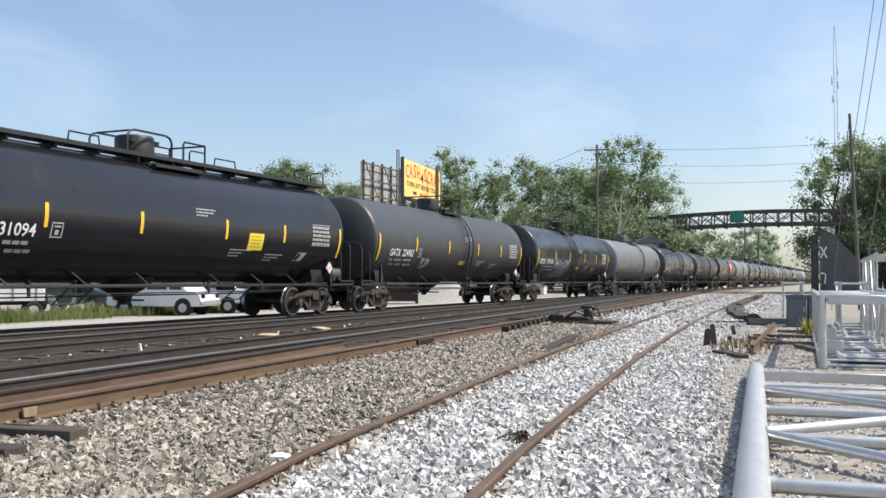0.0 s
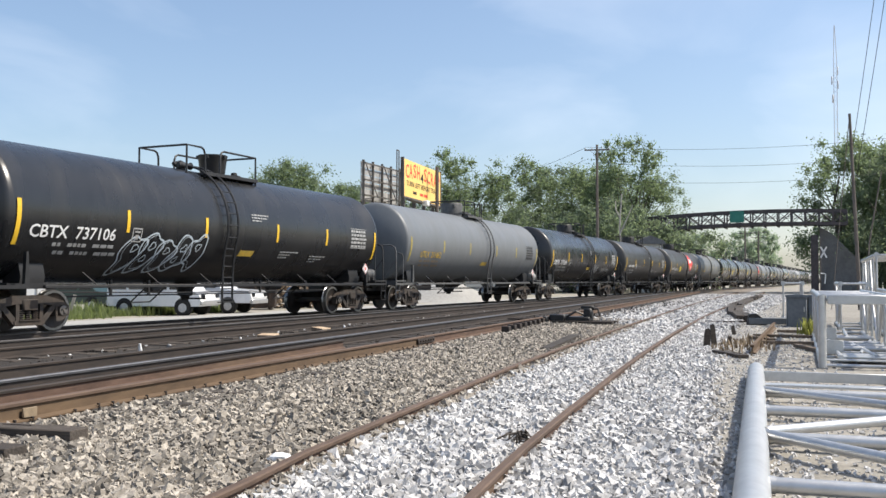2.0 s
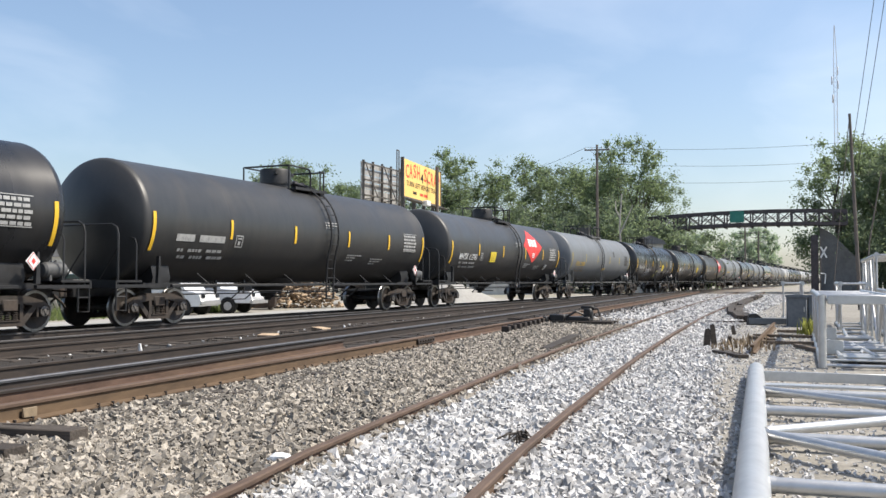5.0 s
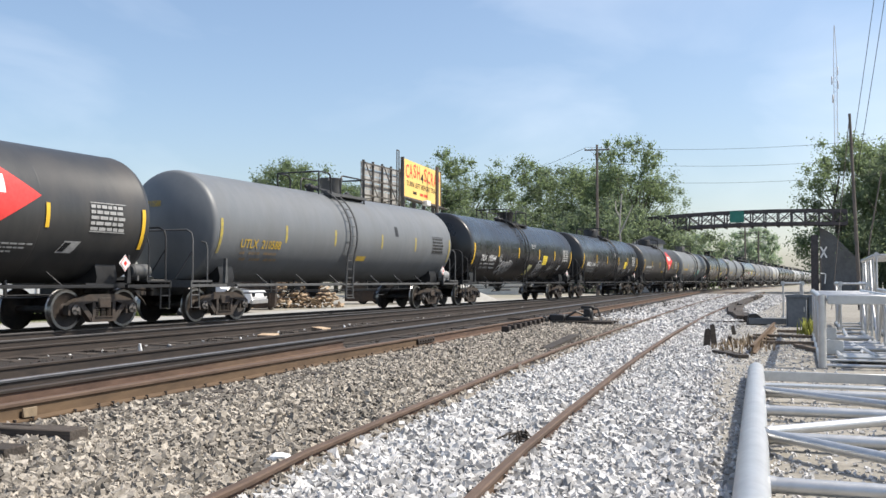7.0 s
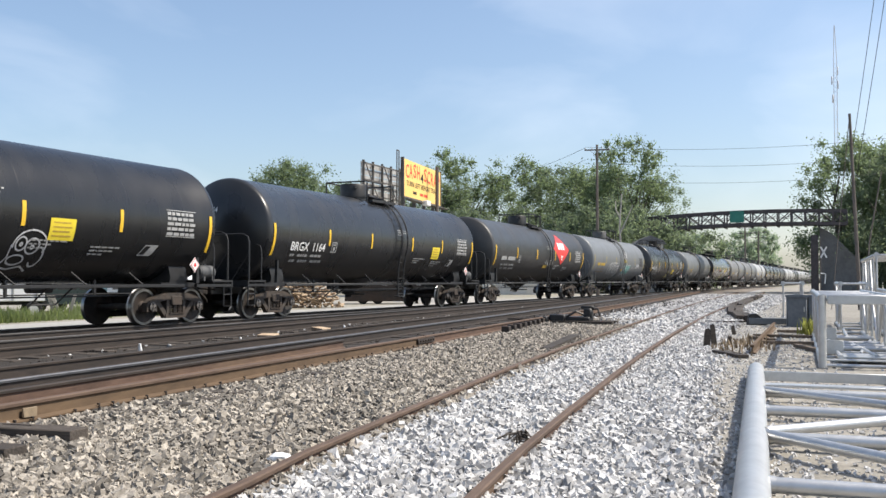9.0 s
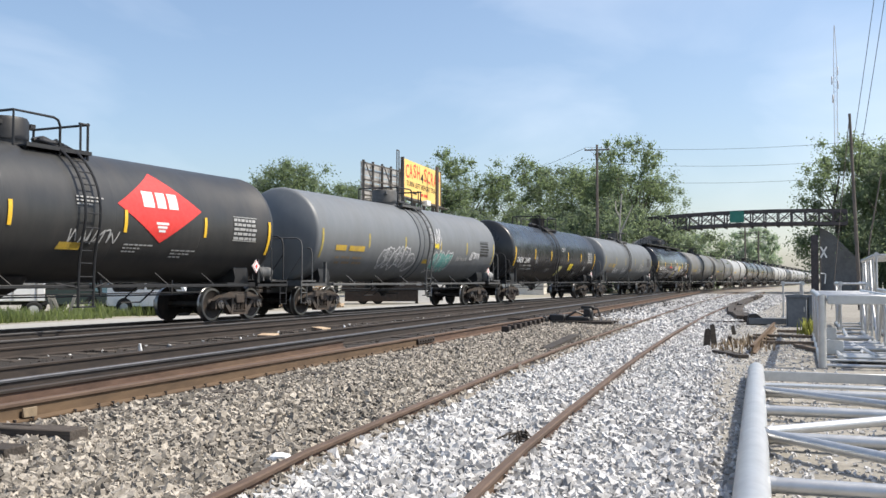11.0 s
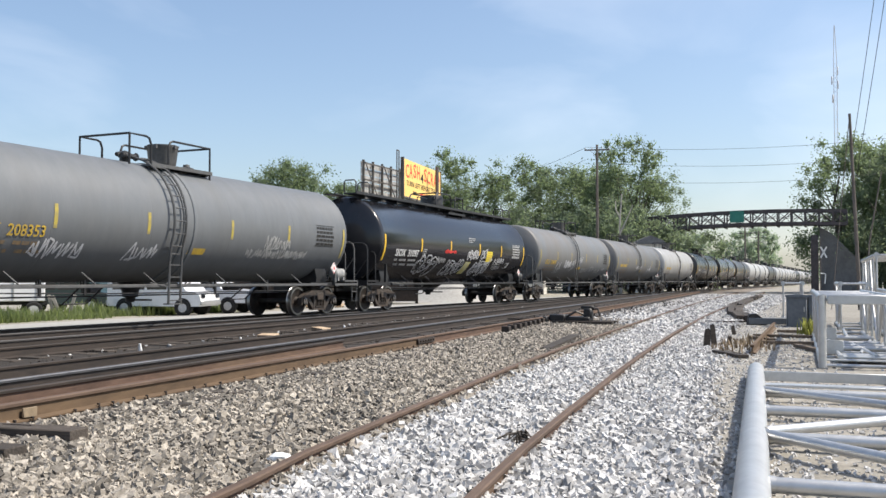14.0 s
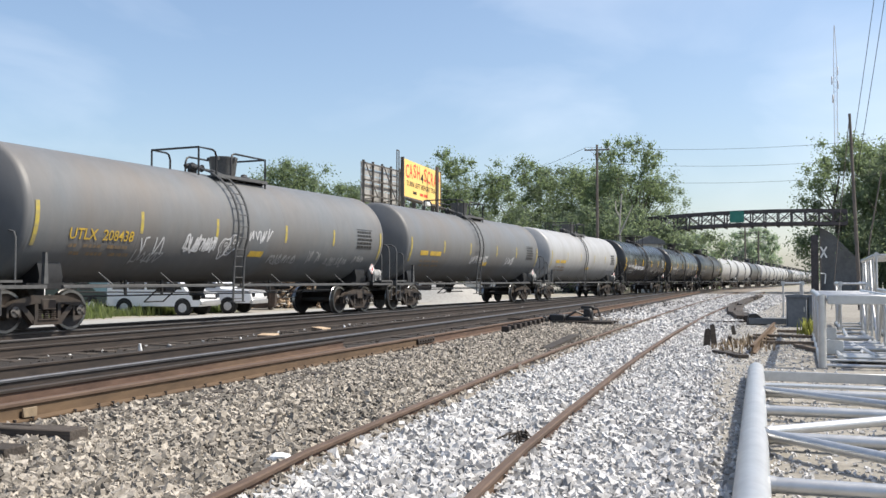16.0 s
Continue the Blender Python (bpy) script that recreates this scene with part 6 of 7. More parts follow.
def flat_trailer():
    t = thing("flatbed_trailer", pose(-26.6, 51.0, -0.15, 0, 0, -62), "dark steel flatbed trailer parked behind the tracks", "trailer")
    shape_part("deck", lambda s: s.bevel_box((0, 0, 0.95), (2.2, 5.4, 0.22), 0.02), M_BIN, t)
    shape_part("headboard", lambda s: s.bevel_box((0, 2.6, 1.45), (2.2, 0.1, 0.9), 0.02), M_BIN, t)
    for x in (-1.08, 1.08):
        shape_part("side_board", lambda s, x=x: s.bevel_box((x, 0, 1.22), (0.06, 5.3, 0.4), 0.01), M_BIN, t)
    for i in range(5):
        shape_part("marker_plate", lambda s, i=i: s.box((1.12, -2.2 + 1.05 * i, 1.2), (0.02, 0.3, 0.12)), M_HUB, t)
    for x in (-1.0, 1.0):
        shape_part("side_skirt", lambda s, x=x: s.bevel_box((x, -0.3, 0.5), (0.05, 4.4, 0.66), 0.01), M_BIN, t)
    for y in (-1.4, -0.5):
        for x in (-0.8, 0.8):
            shape_part("wheel", lambda s, x=x, y=y: s.lathe([(-0.1, 0.2), (-0.1, 0.33), (-0.07, 0.36), (0.07, 0.36), (0.1, 0.33), (0.1, 0.2)], (x, y, 0.36), "x", 18), M_TYRE, t)
    shape_part("landing_leg", lambda s: s.box((0, 1.9, 0.42), (1.2, 0.14, 0.84)), M_BIN, t)


flat_trailer()


def box_trailer():
    t = thing("box_trailer", pose(-30.2, 24.7, -0.15, 0, 0, -38), "low white box trailer parked behind the weeds", "trailer")
    shape_part("box", lambda s: s.bevel_box((0, 0, 1.05), (2.0, 4.6, 0.78), 0.04), M_WHITEPAINT, t)
    shape_part("chassis", lambda s: s.box((0, 0, 0.6), (1.5, 4.8, 0.16)), M_BLACKPART, t)
    for i in range(6):
        shape_part("side_rib", lambda s, i=i: s.box((1.01, -2.0 + 0.8 * i, 1.05), (0.03, 0.05, 0.7)), M_SILVER, t)
    for y in (1.9,):
        for x in (-0.95, 0.95):
            part("wheel", MESHES["road_wheel"], t, at=pose(x, y, 0.32))
    shape_part("drawbar", lambda s: s.tube([(0.5, -2.4, 0.55), (0, -3.6, 0.5), (-0.5, -2.4, 0.55)], 0.05, 6), M_BLACKPART, t)


box_trailer()


def canopy_tent():
    t = thing("canopy_tent", pose(-48.2, 44.0, -0.15, 0, 0, 48), "white peaked canopy tent standing behind the trailer", "tent")
    w, e, p = 1.55, 1.55, 3.35

    def roof(s):
        s.add([(-w, -w, e), (w, -w, e), (w, w, e), (-w, w, e), (0, 0, p), (-w, -w, e - 0.25), (w, -w, e - 0.25), (w, w, e - 0.25), (-w, w, e - 0.25)],
              [(0, 1, 4), (1, 2, 4), (2, 3, 4), (3, 0, 4), (5, 6, 1, 0), (6, 7, 2, 1), (7, 8, 3, 2), (8, 5, 0, 3)])
    shape_part("roof", roof, M_WHITESIGN, t, smooth=False)
    for x in (-w, w):
        for y in (-w, w):
            shape_part("post", lambda s, x=x, y=y: s.tube([(x * 0.97, y * 0.97, 0), (x * 0.97, y * 0.97, e)], 0.03, 6), M_SILVER, t)


canopy_tent()


def leaning_boards():
    t = thing("leaning_boards", pose(-28.44, 27.04, -0.15, 0, 0, 40), "pale weathered boards leaning together in the grass", "boards")
    for x, l in ((-0.18, -14), (0.05, -20), (0.3, 16)):
        shape_part("board", lambda s: s.bevel_box((0, 0, 0.46), (0.13, 0.03, 0.92), 0.006), M_SNAG, t, "", pose(x, 0.05 * l / 14, 0.0, 8, l, 0))


leaning_boards()


def wood_pile():
    rnd = random.Random(5)
    t = thing("firewood_pile", pose(-27.0, 41.6, -0.15, 0, 0, 33), "heap of split pale firewood", "firewood")
    n = 0
    for layer in range(11):
        half = 2.45 - layer * 0.15
        for i in range(int(half * 18)):
            x = rnd.uniform(-half, half)
            depth = rnd.uniform(-0.9, 0.9) * (1 - layer / 12)
            z = 0.08 + layer * 0.15

            def log(s, r=rnd.uniform(0.05, 0.09)):
                s.prism([(0, 0), (r * 1.5, 0.02), (r * 1.2, r), (r * 0.3, r * 1.4), (-r * 0.3, r * 0.7)], -0.24, 0.24, "y")
            me = cached("log_%d" % (n % 7), log, M_LOG, False)
            part("log", me, t, at=pose(x, depth, z, rnd.uniform(-25, 25), rnd.uniform(-180, 180), rnd.uniform(-60, 60)))
            n += 1


wood_pile()


def heap(name, m, r, h, material, label, seed):
    s = Shape()
    n, rings = 28, 9
    v = [(0, 0, h)]
    for i in range(1, rings + 1):
        for j in range(n):
            a = 2 * math.pi * j / n
            k = i / rings
            rr = r * k * (1 + 0.18 * noise.noise(Vector((math.cos(a) * 1.5, math.sin(a) * 1.5, seed))))
            v.append((rr * math.cos(a), rr * math.sin(a), h * (1 - k) ** 1.1 + 0.06 * noise.noise(Vector((rr * math.cos(a) * 3, rr * math.sin(a) * 3, seed))) * (1 - k)))
    f = [(0, 1 + j, 1 + (j + 1) % n) for j in range(n)]
    for i in range(rings - 1):
        for j in range(n):
            f.append((1 + i * n + j, 1 + (i + 1) * n + j, 1 + (i + 1) * n + (j + 1) % n, 1 + i * n + (j + 1) % n))
    s.add(v, f)
    ob = new(name, s.mesh(name, material))
    ob.matrix_basis = m
    return tagged(ob, label, "gravel heap")


heap("stone_mound", pose(-25.6, 58.0, -0.16), 3.6, 1.7, M_ROAD, "pale heap of crushed gravel", 2.0)
heap("stone_mound", pose(-30.0, 63.0, -0.16), 4.5, 1.4, M_ROAD, "lower pale gravel heap behind", 5.0)


def blades(name, label, count, place, height, seed, material):
    """Grass and weeds: many narrow bent blades in one mesh."""
    rng = random.Random(seed)
    s = Shape()
    for i in range(count):
        x, y, z = place(rng)
        h = height * rng.uniform(0.4, 1.3) * (1.05 + 1.1 * noise.noise(Vector((x * 0.8, y * 0.6, 4.0))))
        a, w = rng.uniform(0, 6.28), rng.uniform(0.012, 0.03)
        dx, dy = math.cos(a), math.sin(a)
        b = h * rng.uniform(0.1, 0.5)
        s.add([(x - dy * w, y + dx * w, z), (x + dy * w, y - dx * w, z), (x + dx * b * 0.4 + dy * w * 0.7, y + dy * b * 0.4 - dx * w * 0.7, z + h * 0.6), (x + dx * b * 0.4 - dy * w * 0.7, y + dy * b * 0.4 + dx * w * 0.7, z + h * 0.6), (x + dx * b, y + dy * b, z + h)], [(0, 1, 2, 3), (3, 2, 4)])
    me = bpy.data.meshes.new(name)
    me.from_pydata(s.v, [], s.f)
    me.materials.append(material)
    return tagged(new(name, me), label, "grass", kind="stuff")


def grassy(r):
    while True:
        x, y = -26.5 - abs(r.gauss(0, 1.9)) + r.gauss(0, 0.3), r.uniform(13, 35.5)
        if noise.noise(Vector((x * 0.7, y * 0.45, 1.0))) > r.uniform(-0.35, 0.3):
            return x, y, -0.16


blades("roadside_grass", "patchy green weedy grass strip behind the service road", 9500, grassy, 0.36, 3, M_GRASS)
blades("yard_weeds", "yellow-green weed tuft beside the cabinet", 170, lambda r: (-1.15 + r.gauss(0, 0.12), 26.4 + r.gauss(0, 0.2), -0.15), 0.42, 4, M_WEED)
blades("dry_weeds", "dry brown weeds among broken posts", 170, lambda r: (-2.3 + r.gauss(0, 0.3), 20.9 + r.gauss(0, 1.3), -0.14), 0.15, 5, M_DRY)


# ---- billboard, poles, bridge ----
def billboard():
    t = thing("billboard", pose(-36.4, 77.0, -0.15), "yellow billboard beside an older grey panel frame on steel posts", "billboard")
    # front face runs from (-35.6, 71.4) to (-37.15, 82.8)
    a, b = Vector((0.85, -5.6, 0)), Vector((-0.75, 5.7, 0))
    d = (b - a).normalized()
    nrm = Vector((d.y, -d.x, 0))
    z0, z1 = 8.75, 12.0
    L = (b - a).length
    face = Matrix(((d.x, nrm.x * -1, 0, a.x), (d.y, nrm.y * -1, 0, a.y), (0, 0, 1, 0), (0, 0, 0, 1)))
    shape_part("panel", lambda s: s.box((L / 2, 0.10, (z0 + z1) / 2), (L, 0.2, z1 - z0)), M_BILL, t, "yellow printed face", face)
    shape_part("panel_edge", lambda s: [s.box((x, 0.08, (z0 + z1) / 2), (0.16, 0.3, z1 - z0 + 0.2)) for x in (-0.06, L + 0.06)] and s.box((L / 2, 0.1, z0 - 0.08), (L, 0.3, 0.14)), M_FRAME, t, "", face)

    def words(text, h, x, z, wide, material, name):
        v, f = lettering(text, h)
        w = max(p[0] for p in v)
        s = Shape().add([(x + p[0] * wide / w, -0.012, z + p[1]) for p in v], f)
        part(name, s.mesh(name, material, False), t, at=face)
    for ch, x, z in (("C", 0.55, 10.42), ("A", 1.62, 10.50), ("S", 2.70, 10.62), ("H", 3.76, 10.58), ("4", 4.86, 10.36), ("S", 5.90, 10.58), ("C", 6.96, 10.50), ("R", 8.06, 10.42), ("A", 9.12, 10.36), ("P", 10.2, 10.40)):
        words(ch, 0.85 if ch == "4" else 1.18, x, z, 0.9, M_INK if ch == "4" else M_BILLRED, "headline_letter")

    words("TURN LEFT BEFORE TRACK", 0.44, 0.8, 9.74, L - 1.5, M_INK, "second_line")
    for x, w, m in ((3.2, 1.0, M_INK), (5.2, 0.9, M_BILLRED), (6.5, 1.1, M_BILLRED)):
        shape_part("text_bar", lambda s, x=x, w=w: s.box((x, -0.006, 9.25), (w, 0.012, 0.24)), m, t, "", face)
    shape_part("front_post", lambda s: s.tube([(7.2, -0.9, 0), (7.2, -0.9, 12.0)], 0.17, 10), M_POLE, t, "dark timber post", face)
    for x in (1.2, 4.4, 7.4, 10.4):
        shape_part("post", lambda s, x=x: s.box((x, 0.45, 6.0), (0.28, 0.28, 12.0)), M_FRAME, t, "", face)
    shape_part("catwalk", lambda s: s.box((L / 2, -0.45, z0 - 0.35), (L, 0.7, 0.06)), M_FRAME, t, "", face)
    shape_part("lamp", lambda s: s.bevel_box((4.2, -0.8, z0 - 0.35), (1.1, 0.5, 0.45), 0.05), M_WHITESIGN, t, "white floodlight housing", face)
    shape_part("ladder_frame", lambda s: [s.tube([(x, 0.3, 8.0), (x, 0.3, 12.6)], 0.05, 6) for x in (-0.9, -0.35)] and s.tube([(-0.9, 0.3, 12.6), (-0.35, 0.3, 12.6)], 0.05, 6), M_FRAME, t, "", face)
    # older frame whose back is seen
    c, e = Vector((-4.4, -3.55, 0)), Vector((-4.5, 4.1, 0))
    d2 = (e - c).normalized()
    back = Matrix(((d2.x, -d2.y, 0, c.x), (d2.y, d2.x, 0, c.y), (0, 0, 1, 0), (0, 0, 0, 1)))
    L2 = (e - c).length
    for i in range(6):
        shape_part("old_slat", lambda s, i=i: s.box((L2 / 2, 0.1, 8.9 + i * 0.62), (L2, 0.05, 0.55)), M_OLDPANEL, t, "", back)
    for x in [0.1 + i * (L2 - 0.2) / 4 for i in range(5)]:
        shape_part("stringer", lambda s, x=x: s.box((x, -0.12, 8.3), (0.14, 0.2, 8.2)), M_FRAME, t, "", back)
    for z in (9.2, 10.6, 12.1):
        shape_part("brace", lambda s, z=z: s.box((L2 / 2, -0.28, z), (L2, 0.1, 0.12)), M_FRAME, t, "", back)
    for x in (0.1, L2 * 0.5, L2 - 0.1):
        shape_part("brace", lambda s, x=x: s.tube([(x, -0.3, 12.2), (x, -1.6, 8.9), (x, -0.3, 8.8)], 0.06, 5), M_FRAME, t, "", back)
    for x in (0.8, L2 - 0.8):
        shape_part("post", lambda s, x=x: s.box((x, 0.3, 4.6), (0.3, 0.3, 9.2)), M_FRAME, t, "", back)


billboard()


def utility_pole(m, h, label, arms=((0.6, 2.4),), yaw=0, r=0.16):
    t = thing("utility_pole", m, label, "utility pole")
    shape_part("shaft", lambda s: s.tube([(0, 0, 0), (0, 0, h * 0.5), (0, 0, h)], r, 12, r2=r * 0.62), M_POLE, t)
    turn = Matrix.Rotation(radians(yaw), 4, "Z")
    for down, w in arms:
        shape_part("crossarm", lambda s, down=down, w=w: s.box((0, 0.12, h - down), (w, 0.1, 0.12)), M_POLE, t, at=turn)
        for x in (-w * 0.46, -w * 0.2, w * 0.2, w * 0.46):
            shape_part("insulator", lambda s, x=x, down=down: s.lathe([(0.05, 0.03), (0.12, 0.05), (0.2, 0.045), (0.23, 0.01)], (x, 0.12, h - down), "z", 8), M_WHITESIGN, t, at=turn)
        shape_part("arm_brace", lambda s, w=w, down=down: s.tube([(-w * 0.3, 0.14, h - down), (0, 0.14, h - down - 0.6), (w * 0.3, 0.14, h - down)], 0.02, 5), M_POLE, t, at=turn)
    return t


utility_pole(pose(-21.6, 83.2, -0.15), 13.9, "grey timber utility pole with one crossarm behind trees", ((0.45, 2.3),), 10)
utility_pole(pose(-21.8, 209, -0.15), 13.2, "distant timber utility pole with crossarms", ((0.4, 3.2), (1.6, 3.2)), 0, 0.24)
utility_pole(pose(-24.9, 273, -0.15), 15.2, "farther timber utility pole with crossarms", ((0.4, 4.2), (1.7, 4.2), (3.0, 4.2)), 0, 0.3)
lean = utility_pole(pose(0.16, 49.4, -0.15, 0.8, -2.1, 0), 9.6, "leaning dark timber pole with guy wires", (), 0, 0.105)
shape_part("guy_wire", lambda s: s.tube([(-0.05, 0.05, 9.2), (-1.3, 0.3, 0.0)], 0.02, 5), M_POLE, lean, "pale guy strand")
shape_part("side_stub", lambda s: s.tube([(0.25, -0.2, 0), (0.55, -0.25, 3.2), (1.25, -0.2, 6.6)], 0.04, 6, r2=0.03), M_POLE, lean)


def wire(name, pts, r, label):
    ob = new(name, Shape().tube(pts, r, 5).mesh(name, M_WIRE))
    return tagged(ob, label, "cable", "overhead wires")


def sag(a, b, dip, n=14):
    a, b = Vector(a), Vector(b)
    return [a + (b - a) * (i / n) - Vector((0, 0, 4 * dip * (i / n) * (1 - i / n))) for i in range(n + 1)]


wire("overhead_wire", sag((-0.05, 49.37, 7.9), (1.0, 41.0, 14.0), 0.08), 0.014, "thin dark overhead wire running up")
wire("overhead_wire", sag((0.0, 49.38, 5.9), (1.41, 41.0, 14.0), 0.12), 0.014, "second thin dark overhead wire")
for dz, dx in ((0.0, -1.0), (-1.6, 0.9), (-3.1, 0.0)):
    wire("overhead_wire", sag((-21.6 + dx, 83.3, 13.6 + dz * 1.0), (6.0, 92.0, 14.3 + dz), 0.7), 0.014, "dark service wire strung across the tracks")
for dz in (0.0, -1.1):
    wire("overhead_wire", sag((-22.6, 83.0, 13.5 + dz), (-46.0, 92.0, 11.0 + dz), 1.2), 0.018, "dark wire strung behind the billboard")


def footbridge():
    y = 107.5
    t = thing("footbridge", pose(0, y, 0), "dark steel truss footbridge arching over the tracks", "footbridge", kind="")
    x0, x1, n = -34.0, -0.8, 24

    def deck(x):
        return 7.45 - 0.0028 * (x + 9.0) ** 2

    H, W = 1.42, 2.4
    xs = [x0 + (x1 - x0) * i / n for i in range(n + 1)]
    def band(s, yy, off, w, h):
        v, f = [], []
        for x in xs:
            z = deck(x) + off
            v += [(x, yy - w, z - h), (x, yy + w, z - h), (x, yy + w, z + h), (x, yy - w, z + h)]
        for i in range(n):
            f += [(4 * i + j, 4 * i + (j + 1) % 4, 4 * i + 4 + (j + 1) % 4, 4 * i + 4 + j) for j in range(4)]
        s.add(v, f + [(3, 2, 1, 0), tuple(4 * n + j for j in range(4))])

    for yy in (-W / 2, W / 2):
        for off, r in ((0.0, 0.17), (H, 0.13)):
            shape_part("chord", lambda s, yy=yy, off=off, r=r: band(s, yy, off, 0.08, r), M_BRIDGE, t)
        for i in range(n + 1):
            shape_part("upright", lambda s, i=i, yy=yy: s.box((xs[i], yy, deck(xs[i]) + H / 2), (0.14, 0.14, H)), M_BRIDGE, t)
            if i < n:
                shape_part("lattice_bar", lambda s, i=i, yy=yy: s.tube([(xs[i], yy + 0.05, deck(xs[i]) + H * 0.5), (xs[i + 1], yy + 0.05, deck(xs[i + 1]) + H * 0.5)], 0.035, 4), M_BRIDGE, t)
                shape_part("lattice_bar", lambda s, i=i, yy=yy: s.tube([(xs[i + (i + 1) % 2], yy - 0.05, deck(xs[i + (i + 1) % 2]) + H - 0.05), (xs[i + i % 2], yy - 0.05, deck(xs[i + i % 2]) + 0.1)], 0.04, 4), M_BRIDGE, t)
                a, b = (i, i + 1) if i % 2 else (i + 1, i)
                shape_part("diagonal", lambda s, a=a, b=b, yy=yy: s.tube([(xs[a], yy, deck(xs[a]) + 0.1), (xs[b], yy, deck(xs[b]) + H - 0.05)], 0.06, 5), M_BRIDGE, t)
    shape_part("deck", lambda s: band(s, 0, -0.05, W / 2 - 0.09, 0.08), M_BRIDGE, t)
    for i in range(n):
        shape_part("floor_beam", lambda s, i=i: s.box((xs[i], 0, deck(xs[i]) - 0.22), (0.16, W, 0.22)), M_BRIDGE, t)
    shape_part("green_sign", lambda s: s.box((-11.9, -W / 2 - 0.12, deck(-11.9) + 0.85), (1.5, 0.06, 1.25)), M_GREENSIGN, t, "green rectangular sign")
    # landing tower and sloping stair wall
    shape_part("pier", lambda s: s.bevel_box((-4.0, -1.4, 2.95), (0.72, 0.9, 6.3), 0.06), M_BRIDGE, t, "dark slab pier")
    shape_part("stair_wall", lambda s: s.prism([(-3.55, -0.15), (0.9, -0.15), (0.9, 3.2), (-0.2, 4.0), (-2.2, 6.2), (-3.1, 6.85), (-3.55, 6.9)], 0.2, 0.5, "y"), M_STAIR_HAZE, t, "dark grey stair wall lightened for haze")
    shape_part("pier", lambda s: s.bevel_box((-31.5, 0, 3.2), (0.8, 2.2, 6.8), 0.06), M_BRIDGE, t)


footbridge()


def crossbuck():
    t = thing("crossing_sign", pose(-3.42, 105.2, -0.15), "white railway crossbuck on a slim post", "sign")
    shape_part("post", lambda s: s.tube([(0, 0, 0), (0, 0, 5.8)], 0.06, 8), M_POLE, t)
    for a in (27, -27):
        shape_part("arm", lambda s, a=a: s.box((0.33, -0.1, 4.4), (0.16, 0.05, 1.3), 0, Matrix.Rotation(radians(a), 3, "Y")), M_WHITESIGN, t)
    shape_part("bracket", lambda s: s.tube([(0, -0.1, 2.2), (0.5, -0.1, 2.1), (0.4, -0.1, 1.1)], 0.07, 6), M_WHITESIGN, t)


crossbuck()


def mast():
    t = thing("radio_mast", pose(-7.3, 433, -0.15), "tall slender grey lattice radio mast", "radio mast")
    H, w = 112.0, 0.9
    for i in range(3):
        a = 2 * math.pi * i / 3
        shape_part("leg", lambda s, a=a: s.tube([(w * math.cos(a), w * math.sin(a), 0), (w * math.cos(a), w * math.sin(a), 96), (0.1 * math.cos(a), 0.1 * math.sin(a), H)], 0.14, 5), M_MAST, t)

    def lacing(s):
        for j in range(48):
            for i in range(3):
                a, b = 2 * math.pi * (i + j % 2) / 3, 2 * math.pi * (i + 1 + j % 2) / 3
                s.tube([(w * math.cos(a), w * math.sin(a), j * 2), (w * math.cos(b), w * math.sin(b), j * 2 + 2)], 0.05, 4)
    shape_part("lacing", lacing, M_MAST, t)
    for dx, z in ((1.2, 86), (-1.2, 88), (1.1, 92), (-0.9, 80)):
        shape_part("antenna", lambda s, dx=dx, z=z: s.bevel_box((dx, 0, z), (0.6, 0.6, 3.5), 0.1), M_MAST, t)


mast()


def building(m, size, label, windows):
    t = thing("building", m, label, "building")
    w, d, h = size
    shape_part("wall", lambda s: s.box((0, 0, h / 2), (w, d, h)), M_WALL, t)
    shape_part("roof", lambda s: s.prism([(-w / 2 - 0.3, h), (w / 2 + 0.3, h), (w / 2, h + 0.35), (0, h + 0.9), (-w / 2, h + 0.35)], -d / 2 - 0.3, d / 2 + 0.3, "y"), M_ROOF, t)
    for i in range(windows):
        x = -w / 2 + w * (i + 0.5) / windows
        win = shape_part("window", lambda s, x=x: s.box((x, -d / 2 - 0.02, h * 0.68), (w / windows * 0.5, 0.08, 1.2)), M_WHITESIGN, t)
        shape_part("pane", lambda s, x=x: s.box((x, -d / 2 - 0.05, h * 0.68), (w / windows * 0.4, 0.06, 1.0)), M_GLASS, win)


building(pose(-20.1, 98.2, -0.15, 0, 0, 20), (2.6, 4, 5.2), "pale low commercial building behind the train", 3)
building(pose(-57, 53.5, -0.15, 0, 0, 46), (6, 5, 3.2), "beige low shed beyond the parked vehicles", 3)
building(pose(-33.6, 92, -0.15, 0, 0, 15), (8, 7, 3.4), "pale shed among the trees", 4)


def snag():
    t = thing("dead_tree", pose(-22.7, 97.0, -0.15), "bare bleached dead tree trunk with a fork", "tree")
    shape_part("trunk", lambda s: s.tube([(0, 0, 0), (0.1, 0, 4.0), (-0.1, 0, 7.0), (0.15, 0, 10.6)], 0.16, 8, r2=0.06), M_SNAG, t)
    shape_part("limb", lambda s: s.tube([(-0.05, 0, 6.4), (0.6, 0.2, 7.8), (1.25, 0.3, 9.4)], 0.10, 7, r2=0.04), M_SNAG, t)
    shape_part("limb", lambda s: s.tube([(0.0, 0, 8.0), (-0.5, 0.2, 8.9), (-0.6, 0.3, 9.9)], 0.09, 6, r2=0.04), M_SNAG, t)


snag()


